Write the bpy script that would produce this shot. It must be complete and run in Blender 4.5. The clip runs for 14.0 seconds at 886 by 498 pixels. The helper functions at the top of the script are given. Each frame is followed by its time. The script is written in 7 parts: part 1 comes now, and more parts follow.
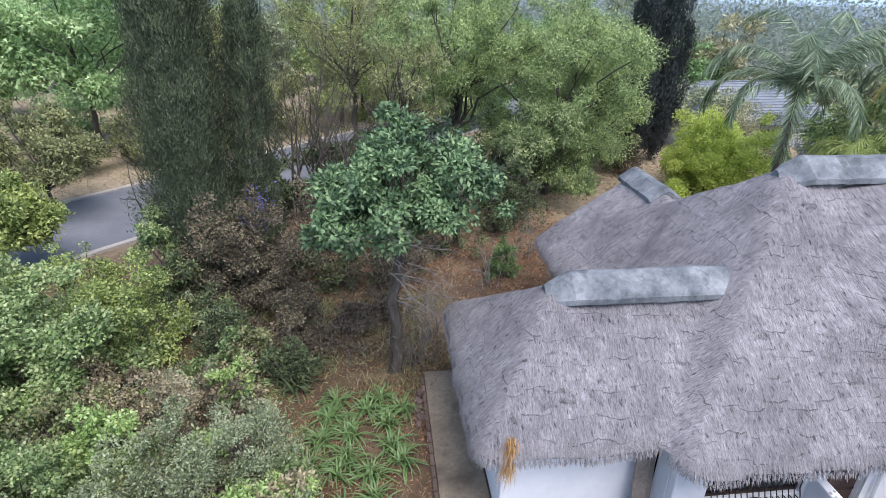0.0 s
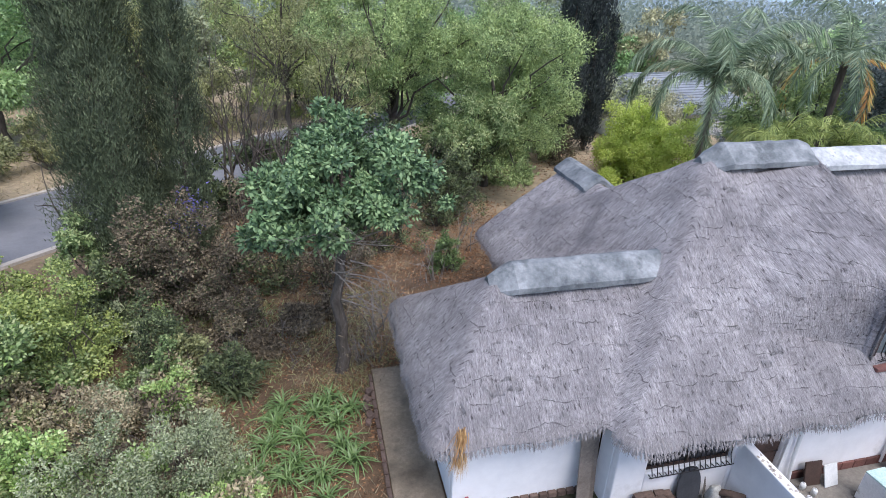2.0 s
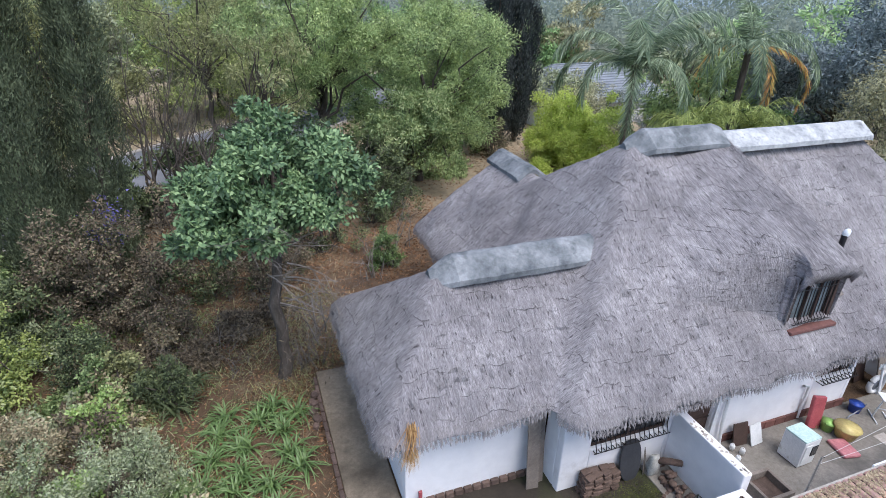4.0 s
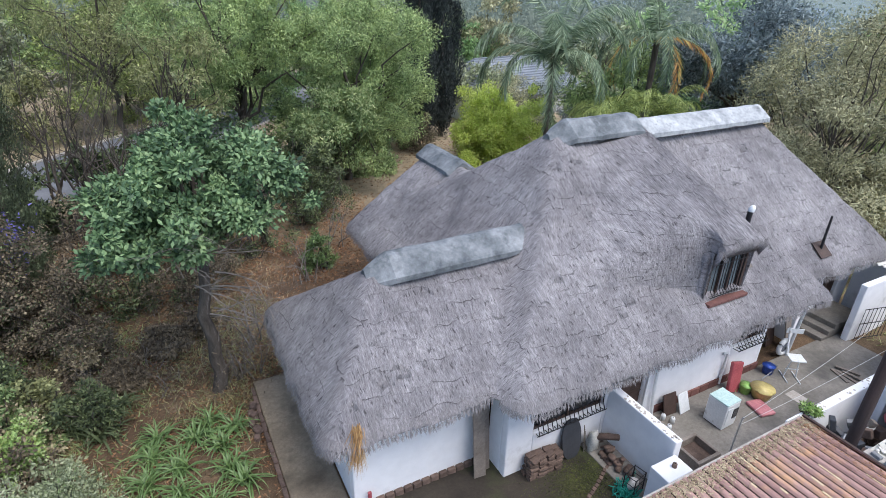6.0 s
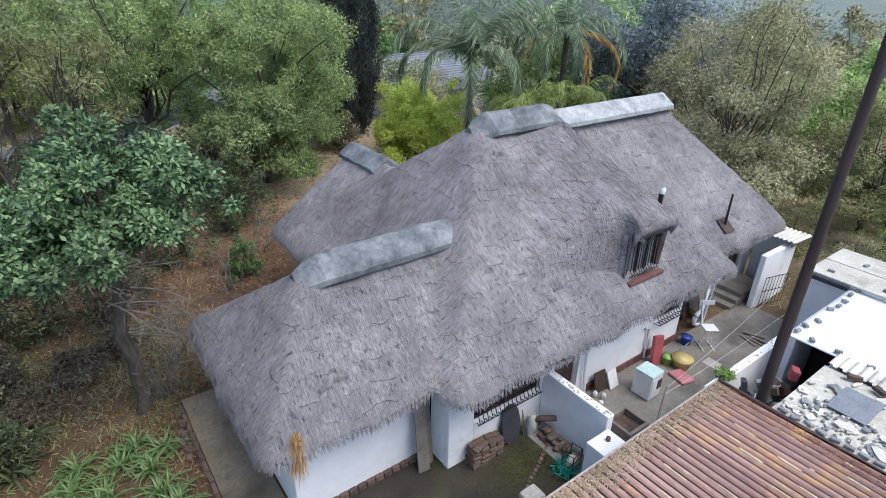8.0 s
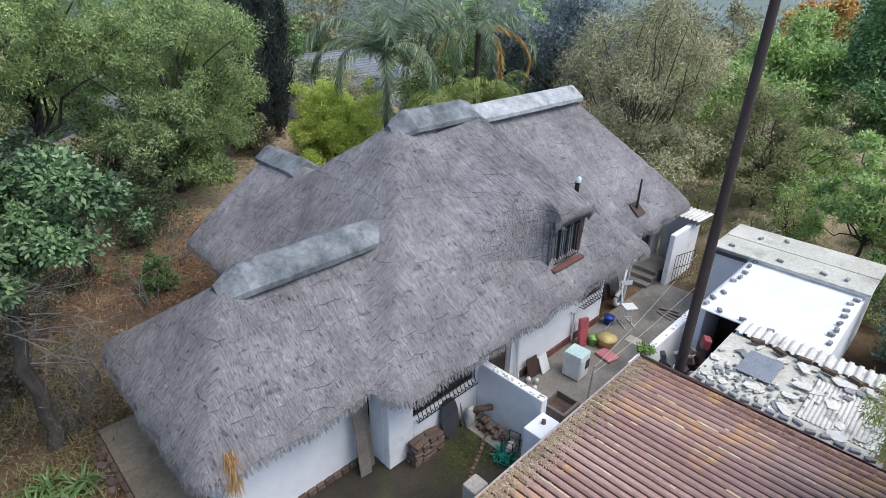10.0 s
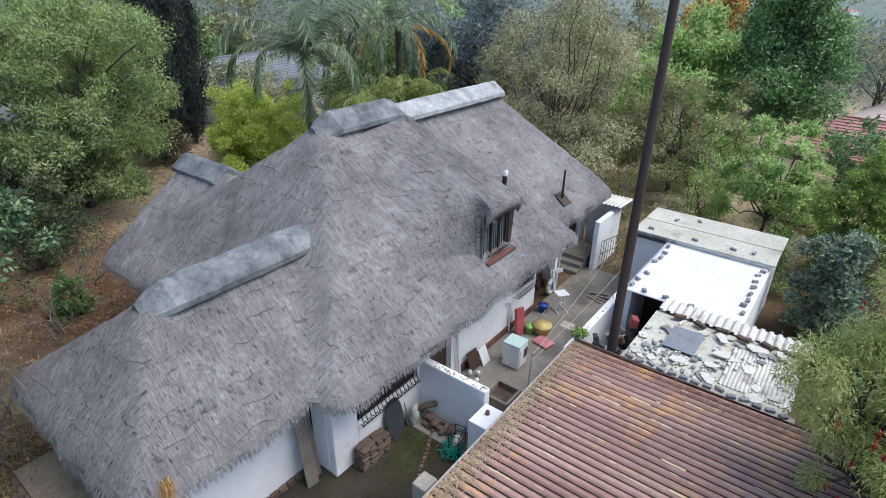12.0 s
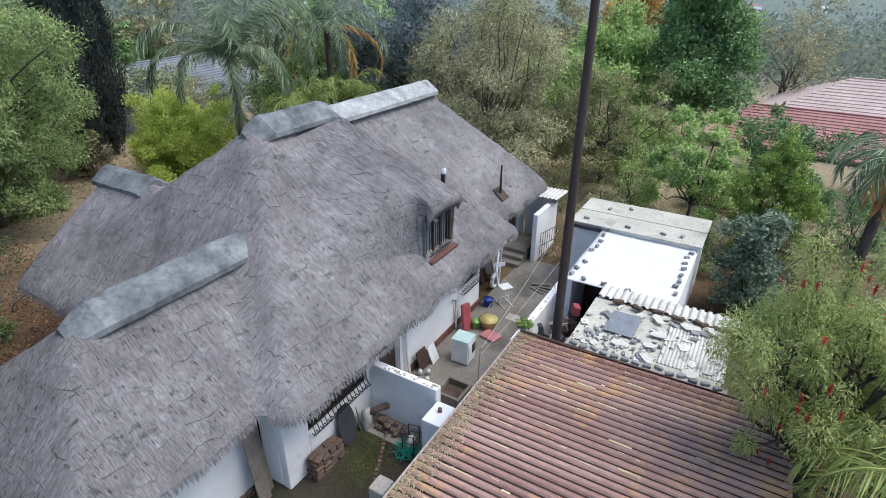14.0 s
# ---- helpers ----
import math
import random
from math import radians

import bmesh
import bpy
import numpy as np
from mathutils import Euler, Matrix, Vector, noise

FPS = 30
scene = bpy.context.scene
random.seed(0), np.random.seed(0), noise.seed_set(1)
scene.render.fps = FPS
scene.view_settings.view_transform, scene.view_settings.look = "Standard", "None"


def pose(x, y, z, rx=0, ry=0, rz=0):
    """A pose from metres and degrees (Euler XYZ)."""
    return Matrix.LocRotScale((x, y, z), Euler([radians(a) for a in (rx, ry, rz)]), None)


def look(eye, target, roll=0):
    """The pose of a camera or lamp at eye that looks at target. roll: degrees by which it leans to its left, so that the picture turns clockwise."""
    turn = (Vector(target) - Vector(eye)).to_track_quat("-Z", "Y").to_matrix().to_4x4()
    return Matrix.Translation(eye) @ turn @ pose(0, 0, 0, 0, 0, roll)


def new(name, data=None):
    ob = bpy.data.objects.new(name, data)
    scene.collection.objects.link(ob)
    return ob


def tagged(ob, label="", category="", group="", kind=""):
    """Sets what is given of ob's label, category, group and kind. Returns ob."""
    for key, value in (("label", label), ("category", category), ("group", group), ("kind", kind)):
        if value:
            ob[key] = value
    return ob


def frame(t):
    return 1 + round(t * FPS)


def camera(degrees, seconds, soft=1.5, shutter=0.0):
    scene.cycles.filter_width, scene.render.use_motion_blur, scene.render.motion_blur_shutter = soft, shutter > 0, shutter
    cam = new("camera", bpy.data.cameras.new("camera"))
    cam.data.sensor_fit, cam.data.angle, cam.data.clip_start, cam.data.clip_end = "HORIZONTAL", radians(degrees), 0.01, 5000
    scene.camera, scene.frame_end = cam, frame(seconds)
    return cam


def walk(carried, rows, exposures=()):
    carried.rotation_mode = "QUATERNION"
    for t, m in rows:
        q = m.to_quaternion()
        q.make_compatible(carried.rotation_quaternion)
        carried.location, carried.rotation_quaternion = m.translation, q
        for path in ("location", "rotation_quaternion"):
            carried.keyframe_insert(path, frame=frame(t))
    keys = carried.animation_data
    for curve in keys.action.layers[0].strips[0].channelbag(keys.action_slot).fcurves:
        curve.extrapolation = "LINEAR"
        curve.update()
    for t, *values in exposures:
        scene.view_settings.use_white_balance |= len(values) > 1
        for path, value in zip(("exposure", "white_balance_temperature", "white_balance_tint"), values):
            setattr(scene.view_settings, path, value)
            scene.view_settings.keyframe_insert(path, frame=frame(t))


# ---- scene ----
# ---------------- camera ----------------
EYE = Vector((0.0, 0.0, 10.5))
cam = camera(78.0, 14.0, 0.6)
ROWS = [  # seconds, heading, tilt, lean in degrees
    (0, 7.00, -25.11, 1.43),
    (0.5, 8.10, -25.20, 1.61),
    (1, 9.92, -25.28, 1.70),
    (1.5, 11.85, -25.39, 1.79),
    (2, 13.65, -25.50, 1.82),
    (2.5, 15.47, -25.61, 1.77),
    (3, 17.13, -25.73, 1.68),
    (5.5, 26.46, -25.97, 1.35),
    (6, 28.34, -26.08, 1.32),
    (6.5, 30.39, -26.18, 1.37),
    (7, 32.45, -26.23, 1.38),
    (7.5, 34.49, -26.27, 1.36),
    (8, 36.49, -26.31, 1.22),
    (10.5, 47.00, -26.37, 1.10),
    (11, 48.97, -26.37, 1.07),
    (11.5, 50.87, -26.38, 0.90),
    (12, 52.66, -26.42, 0.73),
    (12.5, 54.40, -26.39, 0.56),
    (13, 56.04, -26.39, 0.43),
    (13.5, 57.69, -26.40, 0.32),
    (14, 59.34, -26.43, 0.30),
]


def aim(heading, tilt, lean):
    h, p = radians(heading), radians(tilt)
    return look(EYE, EYE + Vector((math.sin(h) * math.cos(p), math.cos(h) * math.cos(p), math.sin(p))), lean)


walk(cam, [(t, aim(h, p, r)) for t, h, p, r in ROWS], [(0.0, 0.99, 6350, 15), (3.0, 0.91, 6350, 14), (6.5, 0.77, 6400, 11), (11.0, 0.55, 6500, 9), (14.0, 0.56, 6550, 8)])

# ---------------- light ----------------
SUN_EL, SUN_AZ = 62.0, 156.0
world = bpy.data.worlds.new("sky")
scene.world = world
world.use_nodes = True
wn = world.node_tree
sky = wn.nodes.new("ShaderNodeTexSky")
sky.sky_type = "NISHITA"
sky.sun_disc = False
sky.sun_elevation = radians(SUN_EL)
sky.sun_rotation = radians(SUN_AZ)
sky.air_density, sky.dust_density, sky.ozone_density = 1.0, 1.6, 1.5
wn.nodes["Background"].inputs["Strength"].default_value = 0.15
# the haze of the horizon goes on just below it
sky_dir = wn.nodes.new("ShaderNodeTexCoord")
sky_clamp = wn.nodes.new("ShaderNodeVectorMath")
sky_clamp.operation = "MAXIMUM"
sky_clamp.inputs[1].default_value = (-2.0, -2.0, 0.14)
wn.links.new(sky_dir.outputs["Generated"], sky_clamp.inputs[0])
wn.links.new(sky_clamp.outputs["Vector"], sky.inputs["Vector"])
wn.links.new(sky.outputs["Color"], wn.nodes["Background"].inputs["Color"])
sun_data = bpy.data.lights.new("sun", "SUN")
sun_data.energy, sun_data.angle, sun_data.color = 1.85, radians(46), (1.0, 0.985, 0.965)
sun_ob = new("sun", sun_data)
a, e = radians(SUN_AZ), radians(SUN_EL)
sun_ob.matrix_world = look((0, 0, 60), (-math.sin(a) * 60 * math.cos(e), -math.cos(a) * 60 * math.cos(e), 60 - 60 * math.sin(e)))

# ---------------- materials ----------------


def nodes_of(name):
    m = bpy.data.materials.new(name)
    m.use_nodes = True
    return m, m.node_tree.nodes, m.node_tree.links


def ramp(n, l, fac, stops):
    r = n.new("ShaderNodeValToRGB")
    el = r.color_ramp.elements
    while len(el) < len(stops):
        el.new(0.5)
    for k, (pos, col) in enumerate(stops):
        el[k].position, el[k].color = pos, (*col, 1)
    l.new(fac, r.inputs["Fac"])
    return r.outputs["Color"]


def noise_tex(n, l, vec, scale, detail=5.0, rough=0.6, stretch=None):
    if stretch:
        mp = n.new("ShaderNodeMapping")
        mp.inputs["Scale"].default_value = stretch
        l.new(vec, mp.inputs["Vector"])
        vec = mp.outputs["Vector"]
    t = n.new("ShaderNodeTexNoise")
    t.inputs["Scale"].default_value, t.inputs["Detail"].default_value, t.inputs["Roughness"].default_value = scale, detail, rough
    l.new(vec, t.inputs["Vector"])
    return t.outputs["Fac"]


def mix(n, l, kind, fac, a, b):
    x = n.new("ShaderNodeMix")
    x.data_type, x.blend_type = "RGBA", kind
    for sock, v in ((x.inputs[0], fac), (x.inputs[6], a), (x.inputs[7], b)):
        if isinstance(v, bpy.types.NodeSocket):
            l.new(v, sock)
        elif isinstance(v, tuple):
            sock.default_value = (*v, 1)
        else:
            sock.default_value = v
    return x.outputs[2]


def surface(name, dark, light, coarse=1.0, fine=20.0, rough=0.8, metal=0.0, bump=0.3, stain=None, stain_scale=0.6, stain_lo=0.55, stain_hi=0.7, stretch=None, per_object=0.0, uv=False):
    """Two scales of noise between two colours, with stains of a third and fine relief."""
    m, n, l = nodes_of(name)
    bs = n["Principled BSDF"]
    tc = n.new("ShaderNodeTexCoord").outputs["UV" if uv else "Object"]
    f1 = noise_tex(n, l, tc, coarse, stretch=stretch)
    f2 = noise_tex(n, l, tc, fine, 4.0, 0.7, stretch=stretch)
    c = ramp(n, l, f1, [(0.3, dark), (0.7, light)])
    c = mix(n, l, "OVERLAY", 0.55, c, ramp(n, l, f2, [(0.25, (0.25, 0.25, 0.25)), (0.75, (0.75, 0.75, 0.75))]))
    if stain:
        f3 = noise_tex(n, l, tc, stain_scale, 6.0, 0.65)
        c = mix(n, l, "MIX", ramp(n, l, f3, [(stain_lo, (0, 0, 0)), (stain_hi, (1, 1, 1))]), c, stain)
    if per_object:
        info = n.new("ShaderNodeObjectInfo")
        g0, g1 = 1 - per_object, 1 + per_object
        c = mix(n, l, "MULTIPLY", 1.0, c, ramp(n, l, info.outputs["Random"], [(0, (g0, g0, g0)), (1, (g1, g1, g1))]))
    l.new(c, bs.inputs["Base Color"])
    bs.inputs["Roughness"].default_value, bs.inputs["Metallic"].default_value = rough, metal
    if bump:
        b = n.new("ShaderNodeBump")
        b.inputs["Strength"].default_value, b.inputs["Distance"].default_value = bump, 0.02
        l.new(f2, b.inputs["Height"])
        l.new(b.outputs["Normal"], bs.inputs["Normal"])
    return m


def dusty(col):
    """A leaf colour dulled a little by dust."""
    r, g, b = col
    return (r + 0.17 * max(g - r, 0), g, b + 0.04 * max(g - b, 0))


def leaf_mat(name, dark, mid, light, gloss=0.55, through_share=0.3, patch=0.6, single=0.55):
    """Leaves: each one its own shade, patches of lighter and darker growth, some light through the blade."""
    m, n, l = nodes_of(name)
    bs, out = n["Principled BSDF"], n["Material Output"]
    geo = n.new("ShaderNodeNewGeometry")
    tc = n.new("ShaderNodeTexCoord").outputs["Object"]
    f = noise_tex(n, l, tc, patch, 3.0, 0.6)
    add = n.new("ShaderNodeMath")
    add.operation = "MULTIPLY_ADD"
    l.new(geo.outputs["Random Per Island"], add.inputs[0])
    add.inputs[1].default_value = single
    l.new(f, add.inputs[2])
    sub = n.new("ShaderNodeMath")
    sub.operation = "SUBTRACT"
    l.new(add.outputs[0], sub.inputs[0])
    sub.inputs[1].default_value = single * 0.49
    c = ramp(n, l, sub.outputs[0], [(at, dusty(col)) for at, col in ((0.2, dark), (0.5, mid), (0.85, light))])
    l.new(c, bs.inputs["Base Color"])
    bs.inputs["Roughness"].default_value = gloss
    tr = n.new("ShaderNodeBsdfTranslucent")
    l.new(c, tr.inputs["Color"])
    ms = n.new("ShaderNodeMixShader")
    ms.inputs[0].default_value = through_share
    l.new(bs.outputs[0], ms.inputs[1])
    l.new(tr.outputs[0], ms.inputs[2])
    l.new(ms.outputs[0], out.inputs["Surface"])
    return m


def thatch_mat(name, dark, light):
    """Weathered reed: fibres along the slope, tied courses across it with painted shade lines. UV: u along the eave, v
    down the slope, in metres.
    """
    m, n, l = nodes_of(name)
    bs = n["Principled BSDF"]
    uv = n.new("ShaderNodeTexCoord").outputs["UV"]
    ob = n.new("ShaderNodeTexCoord").outputs["Object"]
    fib = noise_tex(n, l, uv, 1.0, 5.0, 0.7, stretch=(40, 8.0, 1))
    fib2 = noise_tex(n, l, uv, 1.0, 4.0, 0.65, stretch=(11, 1.8, 1))
    fleck = noise_tex(n, l, uv, 1.0, 3.0, 0.6, stretch=(14, 5.0, 1))
    big = noise_tex(n, l, ob, 0.4, 6.0, 0.65)
    mid = noise_tex(n, l, ob, 2.3, 5.0, 0.7)
    c = ramp(n, l, big, [(0.3, dark), (0.68, light)])
    c = mix(n, l, "OVERLAY", 0.6, c, ramp(n, l, fib, [(0.3, (0.1, 0.1, 0.1)), (0.7, (0.85, 0.85, 0.85))]))
    c = mix(n, l, "OVERLAY", 0.42, c, ramp(n, l, fib2, [(0.3, (0.2, 0.2, 0.2)), (0.7, (0.75, 0.75, 0.75))]))
    c = mix(n, l, "OVERLAY", 0.4, c, ramp(n, l, mid, [(0.3, (0.25, 0.25, 0.25)), (0.7, (0.75, 0.75, 0.75))]))
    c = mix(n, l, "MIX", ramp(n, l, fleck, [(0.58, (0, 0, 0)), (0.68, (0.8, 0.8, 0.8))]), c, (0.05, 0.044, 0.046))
    # tied courses: staggered bundles side by side, each with a lower edge that stands proud
    def calc(op, a, b=0.0, c_=0.0):
        k = n.new("ShaderNodeMath")
        k.operation = op
        for sock, val in zip(k.inputs, (a, b, c_)):
            if isinstance(val, (int, float)):
                sock.default_value = val
            else:
                l.new(val, sock)
        return k.outputs[0]

    warp = noise_tex(n, l, uv, 0.9, 3.0, 0.6)
    warp2 = noise_tex(n, l, uv, 3.2, 2.0, 0.5)
    sep = n.new("ShaderNodeSeparateXYZ")
    l.new(uv, sep.inputs[0])
    uu = calc("DIVIDE", calc("MULTIPLY_ADD", warp, 0.9, sep.outputs["X"]), 0.52)
    cell = n.new("ShaderNodeTexWhiteNoise")
    cell.noise_dimensions = "1D"
    l.new(calc("FLOOR", uu), cell.inputs["W"])
    arch = calc("POWER", calc("ABSOLUTE", calc("SUBTRACT", calc("FRACT", uu), 0.5)), 2.0)
    vv = calc("MULTIPLY_ADD", warp, 0.45, sep.outputs["Y"])
    vv = calc("MULTIPLY_ADD", cell.outputs["Value"], 0.24, vv)
    vv = calc("MULTIPLY_ADD", warp2, 0.16, vv)
    vv = calc("MULTIPLY_ADD", arch, 0.1, vv)
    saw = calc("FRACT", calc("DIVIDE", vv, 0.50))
    # shade below each course's edge painted as a dark line, broken by noise
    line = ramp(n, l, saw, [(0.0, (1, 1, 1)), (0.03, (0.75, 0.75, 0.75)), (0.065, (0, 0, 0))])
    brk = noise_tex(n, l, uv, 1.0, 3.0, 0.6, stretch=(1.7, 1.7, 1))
    course_shade = mix(n, l, "MULTIPLY", 1.0, line, ramp(n, l, brk, [(0.42, (0.0, 0.0, 0.0)), (0.60, (0.85, 0.85, 0.85))]))
    c = mix(n, l, "MIX", course_shade, c, (0.055, 0.048, 0.05))
    # colour turns slightly paler towards each course's lower edge
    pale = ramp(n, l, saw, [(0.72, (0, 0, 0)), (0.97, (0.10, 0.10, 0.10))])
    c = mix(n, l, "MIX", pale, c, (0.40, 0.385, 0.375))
    l.new(c, bs.inputs["Base Color"])
    bs.inputs["Roughness"].default_value = 0.95
    bs.inputs["Specular IOR Level"].default_value = 0.15
    h = calc("MULTIPLY_ADD", saw, 0.28, calc("MULTIPLY_ADD", fib, 0.9, calc("MULTIPLY", fib2, 0.7)))
    b = n.new("ShaderNodeBump")
    b.inputs["Strength"].default_value, b.inputs["Distance"].default_value = 1.0, 0.07
    l.new(h, b.inputs["Height"])
    l.new(b.outputs["Normal"], bs.inputs["Normal"])
    return m


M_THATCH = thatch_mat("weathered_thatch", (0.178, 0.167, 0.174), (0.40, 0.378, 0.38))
M_STRAW = leaf_mat("loose_reed", (0.16, 0.148, 0.15), (0.225, 0.21, 0.21), (0.30, 0.282, 0.28), 0.9, 0.0)
M_FRESH = leaf_mat("fresh_reed", (0.225, 0.117, 0.045), (0.405, 0.243, 0.090), (0.540, 0.378, 0.180), 0.8, 0.0)
M_CEMENT = surface("ridge_cement", (0.07, 0.082, 0.09), (0.27, 0.285, 0.292), 1.6, 9, 0.85, bump=0.35, stain=(0.07, 0.08, 0.085), stain_scale=1.5, stain_lo=0.57)
M_CEMENT_PALE = surface("pale_ridge_cement", (0.22, 0.235, 0.24), (0.50, 0.51, 0.51), 1.9, 9, 0.85, bump=0.35, stain=(0.14, 0.15, 0.155), stain_scale=1.5, stain_lo=0.6)
M_WHITE = surface("white_plaster", (0.78, 0.785, 0.795), (0.86, 0.863, 0.87), 0.8, 2.5, 0.8, bump=0.06, stain=(0.55, 0.54, 0.52), stain_scale=0.9, stain_lo=0.6, stain_hi=0.8)
M_CONCRETE = surface("yard_concrete", (0.145, 0.132, 0.112), (0.255, 0.235, 0.205), 0.7, 11, 0.85, bump=0.3, stain=(0.09, 0.085, 0.075), stain_scale=0.5, stain_lo=0.5)
M_PATH = surface("path_concrete", (0.17, 0.132, 0.09), (0.29, 0.236, 0.165), 0.7, 11, 0.85, bump=0.3, stain=(0.085, 0.068, 0.045), stain_scale=0.6, stain_lo=0.5)
M_RUBBLE = surface("old_rubble", (0.44, 0.415, 0.37), (0.74, 0.71, 0.65), 3, 25, 0.9, bump=0.6, per_object=0.3)
M_RUST = surface("rusted_sheet", (0.305, 0.168, 0.142), (0.48, 0.305, 0.258), 0.9, 14, 0.65, 0.0, 0.2, stain=(0.66, 0.37, 0.15), stain_scale=1.1, stain_lo=0.53, stain_hi=0.72, stretch=(1.6, 0.4, 1))
M_GROOVE = surface("rust_grime_and_shade", (0.02, 0.013, 0.011), (0.06, 0.036, 0.03), 2, 25, 0.95, bump=0.3, stretch=(4, 0.6, 1))
M_FLECK = surface("pale_worn_patch", (0.55, 0.42, 0.24), (0.68, 0.58, 0.40), 3, 20, 0.9, bump=0.2)
M_FIBRE = surface("weathered_fibre_cement", (0.52, 0.50, 0.45), (0.76, 0.735, 0.68), 1.2, 16, 0.85, bump=0.3, stain=(0.25, 0.23, 0.21), stain_scale=1.4, stain_lo=0.55)
M_WEIGHT = surface("pale_grey_block", (0.20, 0.205, 0.21), (0.36, 0.365, 0.37), 3, 20, 0.9, bump=0.4, per_object=0.25)
M_CREAM = surface("cream_flat_sheet", (0.44, 0.425, 0.36), (0.60, 0.585, 0.51), 0.9, 12, 0.85, bump=0.2, stain=(0.33, 0.31, 0.26), stain_scale=1.1, stain_lo=0.56)
M_TARP = surface("white_tarpaulin", (0.72, 0.725, 0.715), (0.82, 0.82, 0.81), 0.8, 5, 0.45, bump=0.25)
M_POLE = surface("creosoted_wood", (0.035, 0.024, 0.022), (0.075, 0.052, 0.048), 2, 30, 0.8, bump=0.4, stretch=(8, 8, 0.4))
M_WOOD = surface("grey_old_wood", (0.14, 0.115, 0.095), (0.27, 0.235, 0.20), 2, 24, 0.85, bump=0.4)
M_DARKWOOD = surface("dark_wood", (0.035, 0.02, 0.016), (0.08, 0.048, 0.036), 2, 24, 0.7, bump=0.3)
M_IRON = surface("black_iron", (0.012, 0.012, 0.014), (0.03, 0.028, 0.03), 4, 30, 0.5, 0.3, 0.2)
M_GLASS = surface("dark_window", (0.02, 0.022, 0.025), (0.04, 0.044, 0.05), 1, 4, 0.12, bump=0.0)
M_BARK = surface("grey_bark", (0.045, 0.036, 0.028), (0.12, 0.10, 0.082), 3, 22, 0.95, bump=0.8, stretch=(4, 4, 0.7))
M_TWIG = surface("dry_twig", (0.10, 0.088, 0.074), (0.28, 0.25, 0.22), 3, 20, 0.95, bump=0.2)
M_ASPHALT = surface("road_asphalt", (0.13, 0.135, 0.15), (0.19, 0.195, 0.21), 0.5, 25, 0.85, bump=0.3)
M_KERB = surface("kerb_concrete", (0.34, 0.31, 0.27), (0.48, 0.44, 0.39), 1, 14, 0.9, bump=0.3)

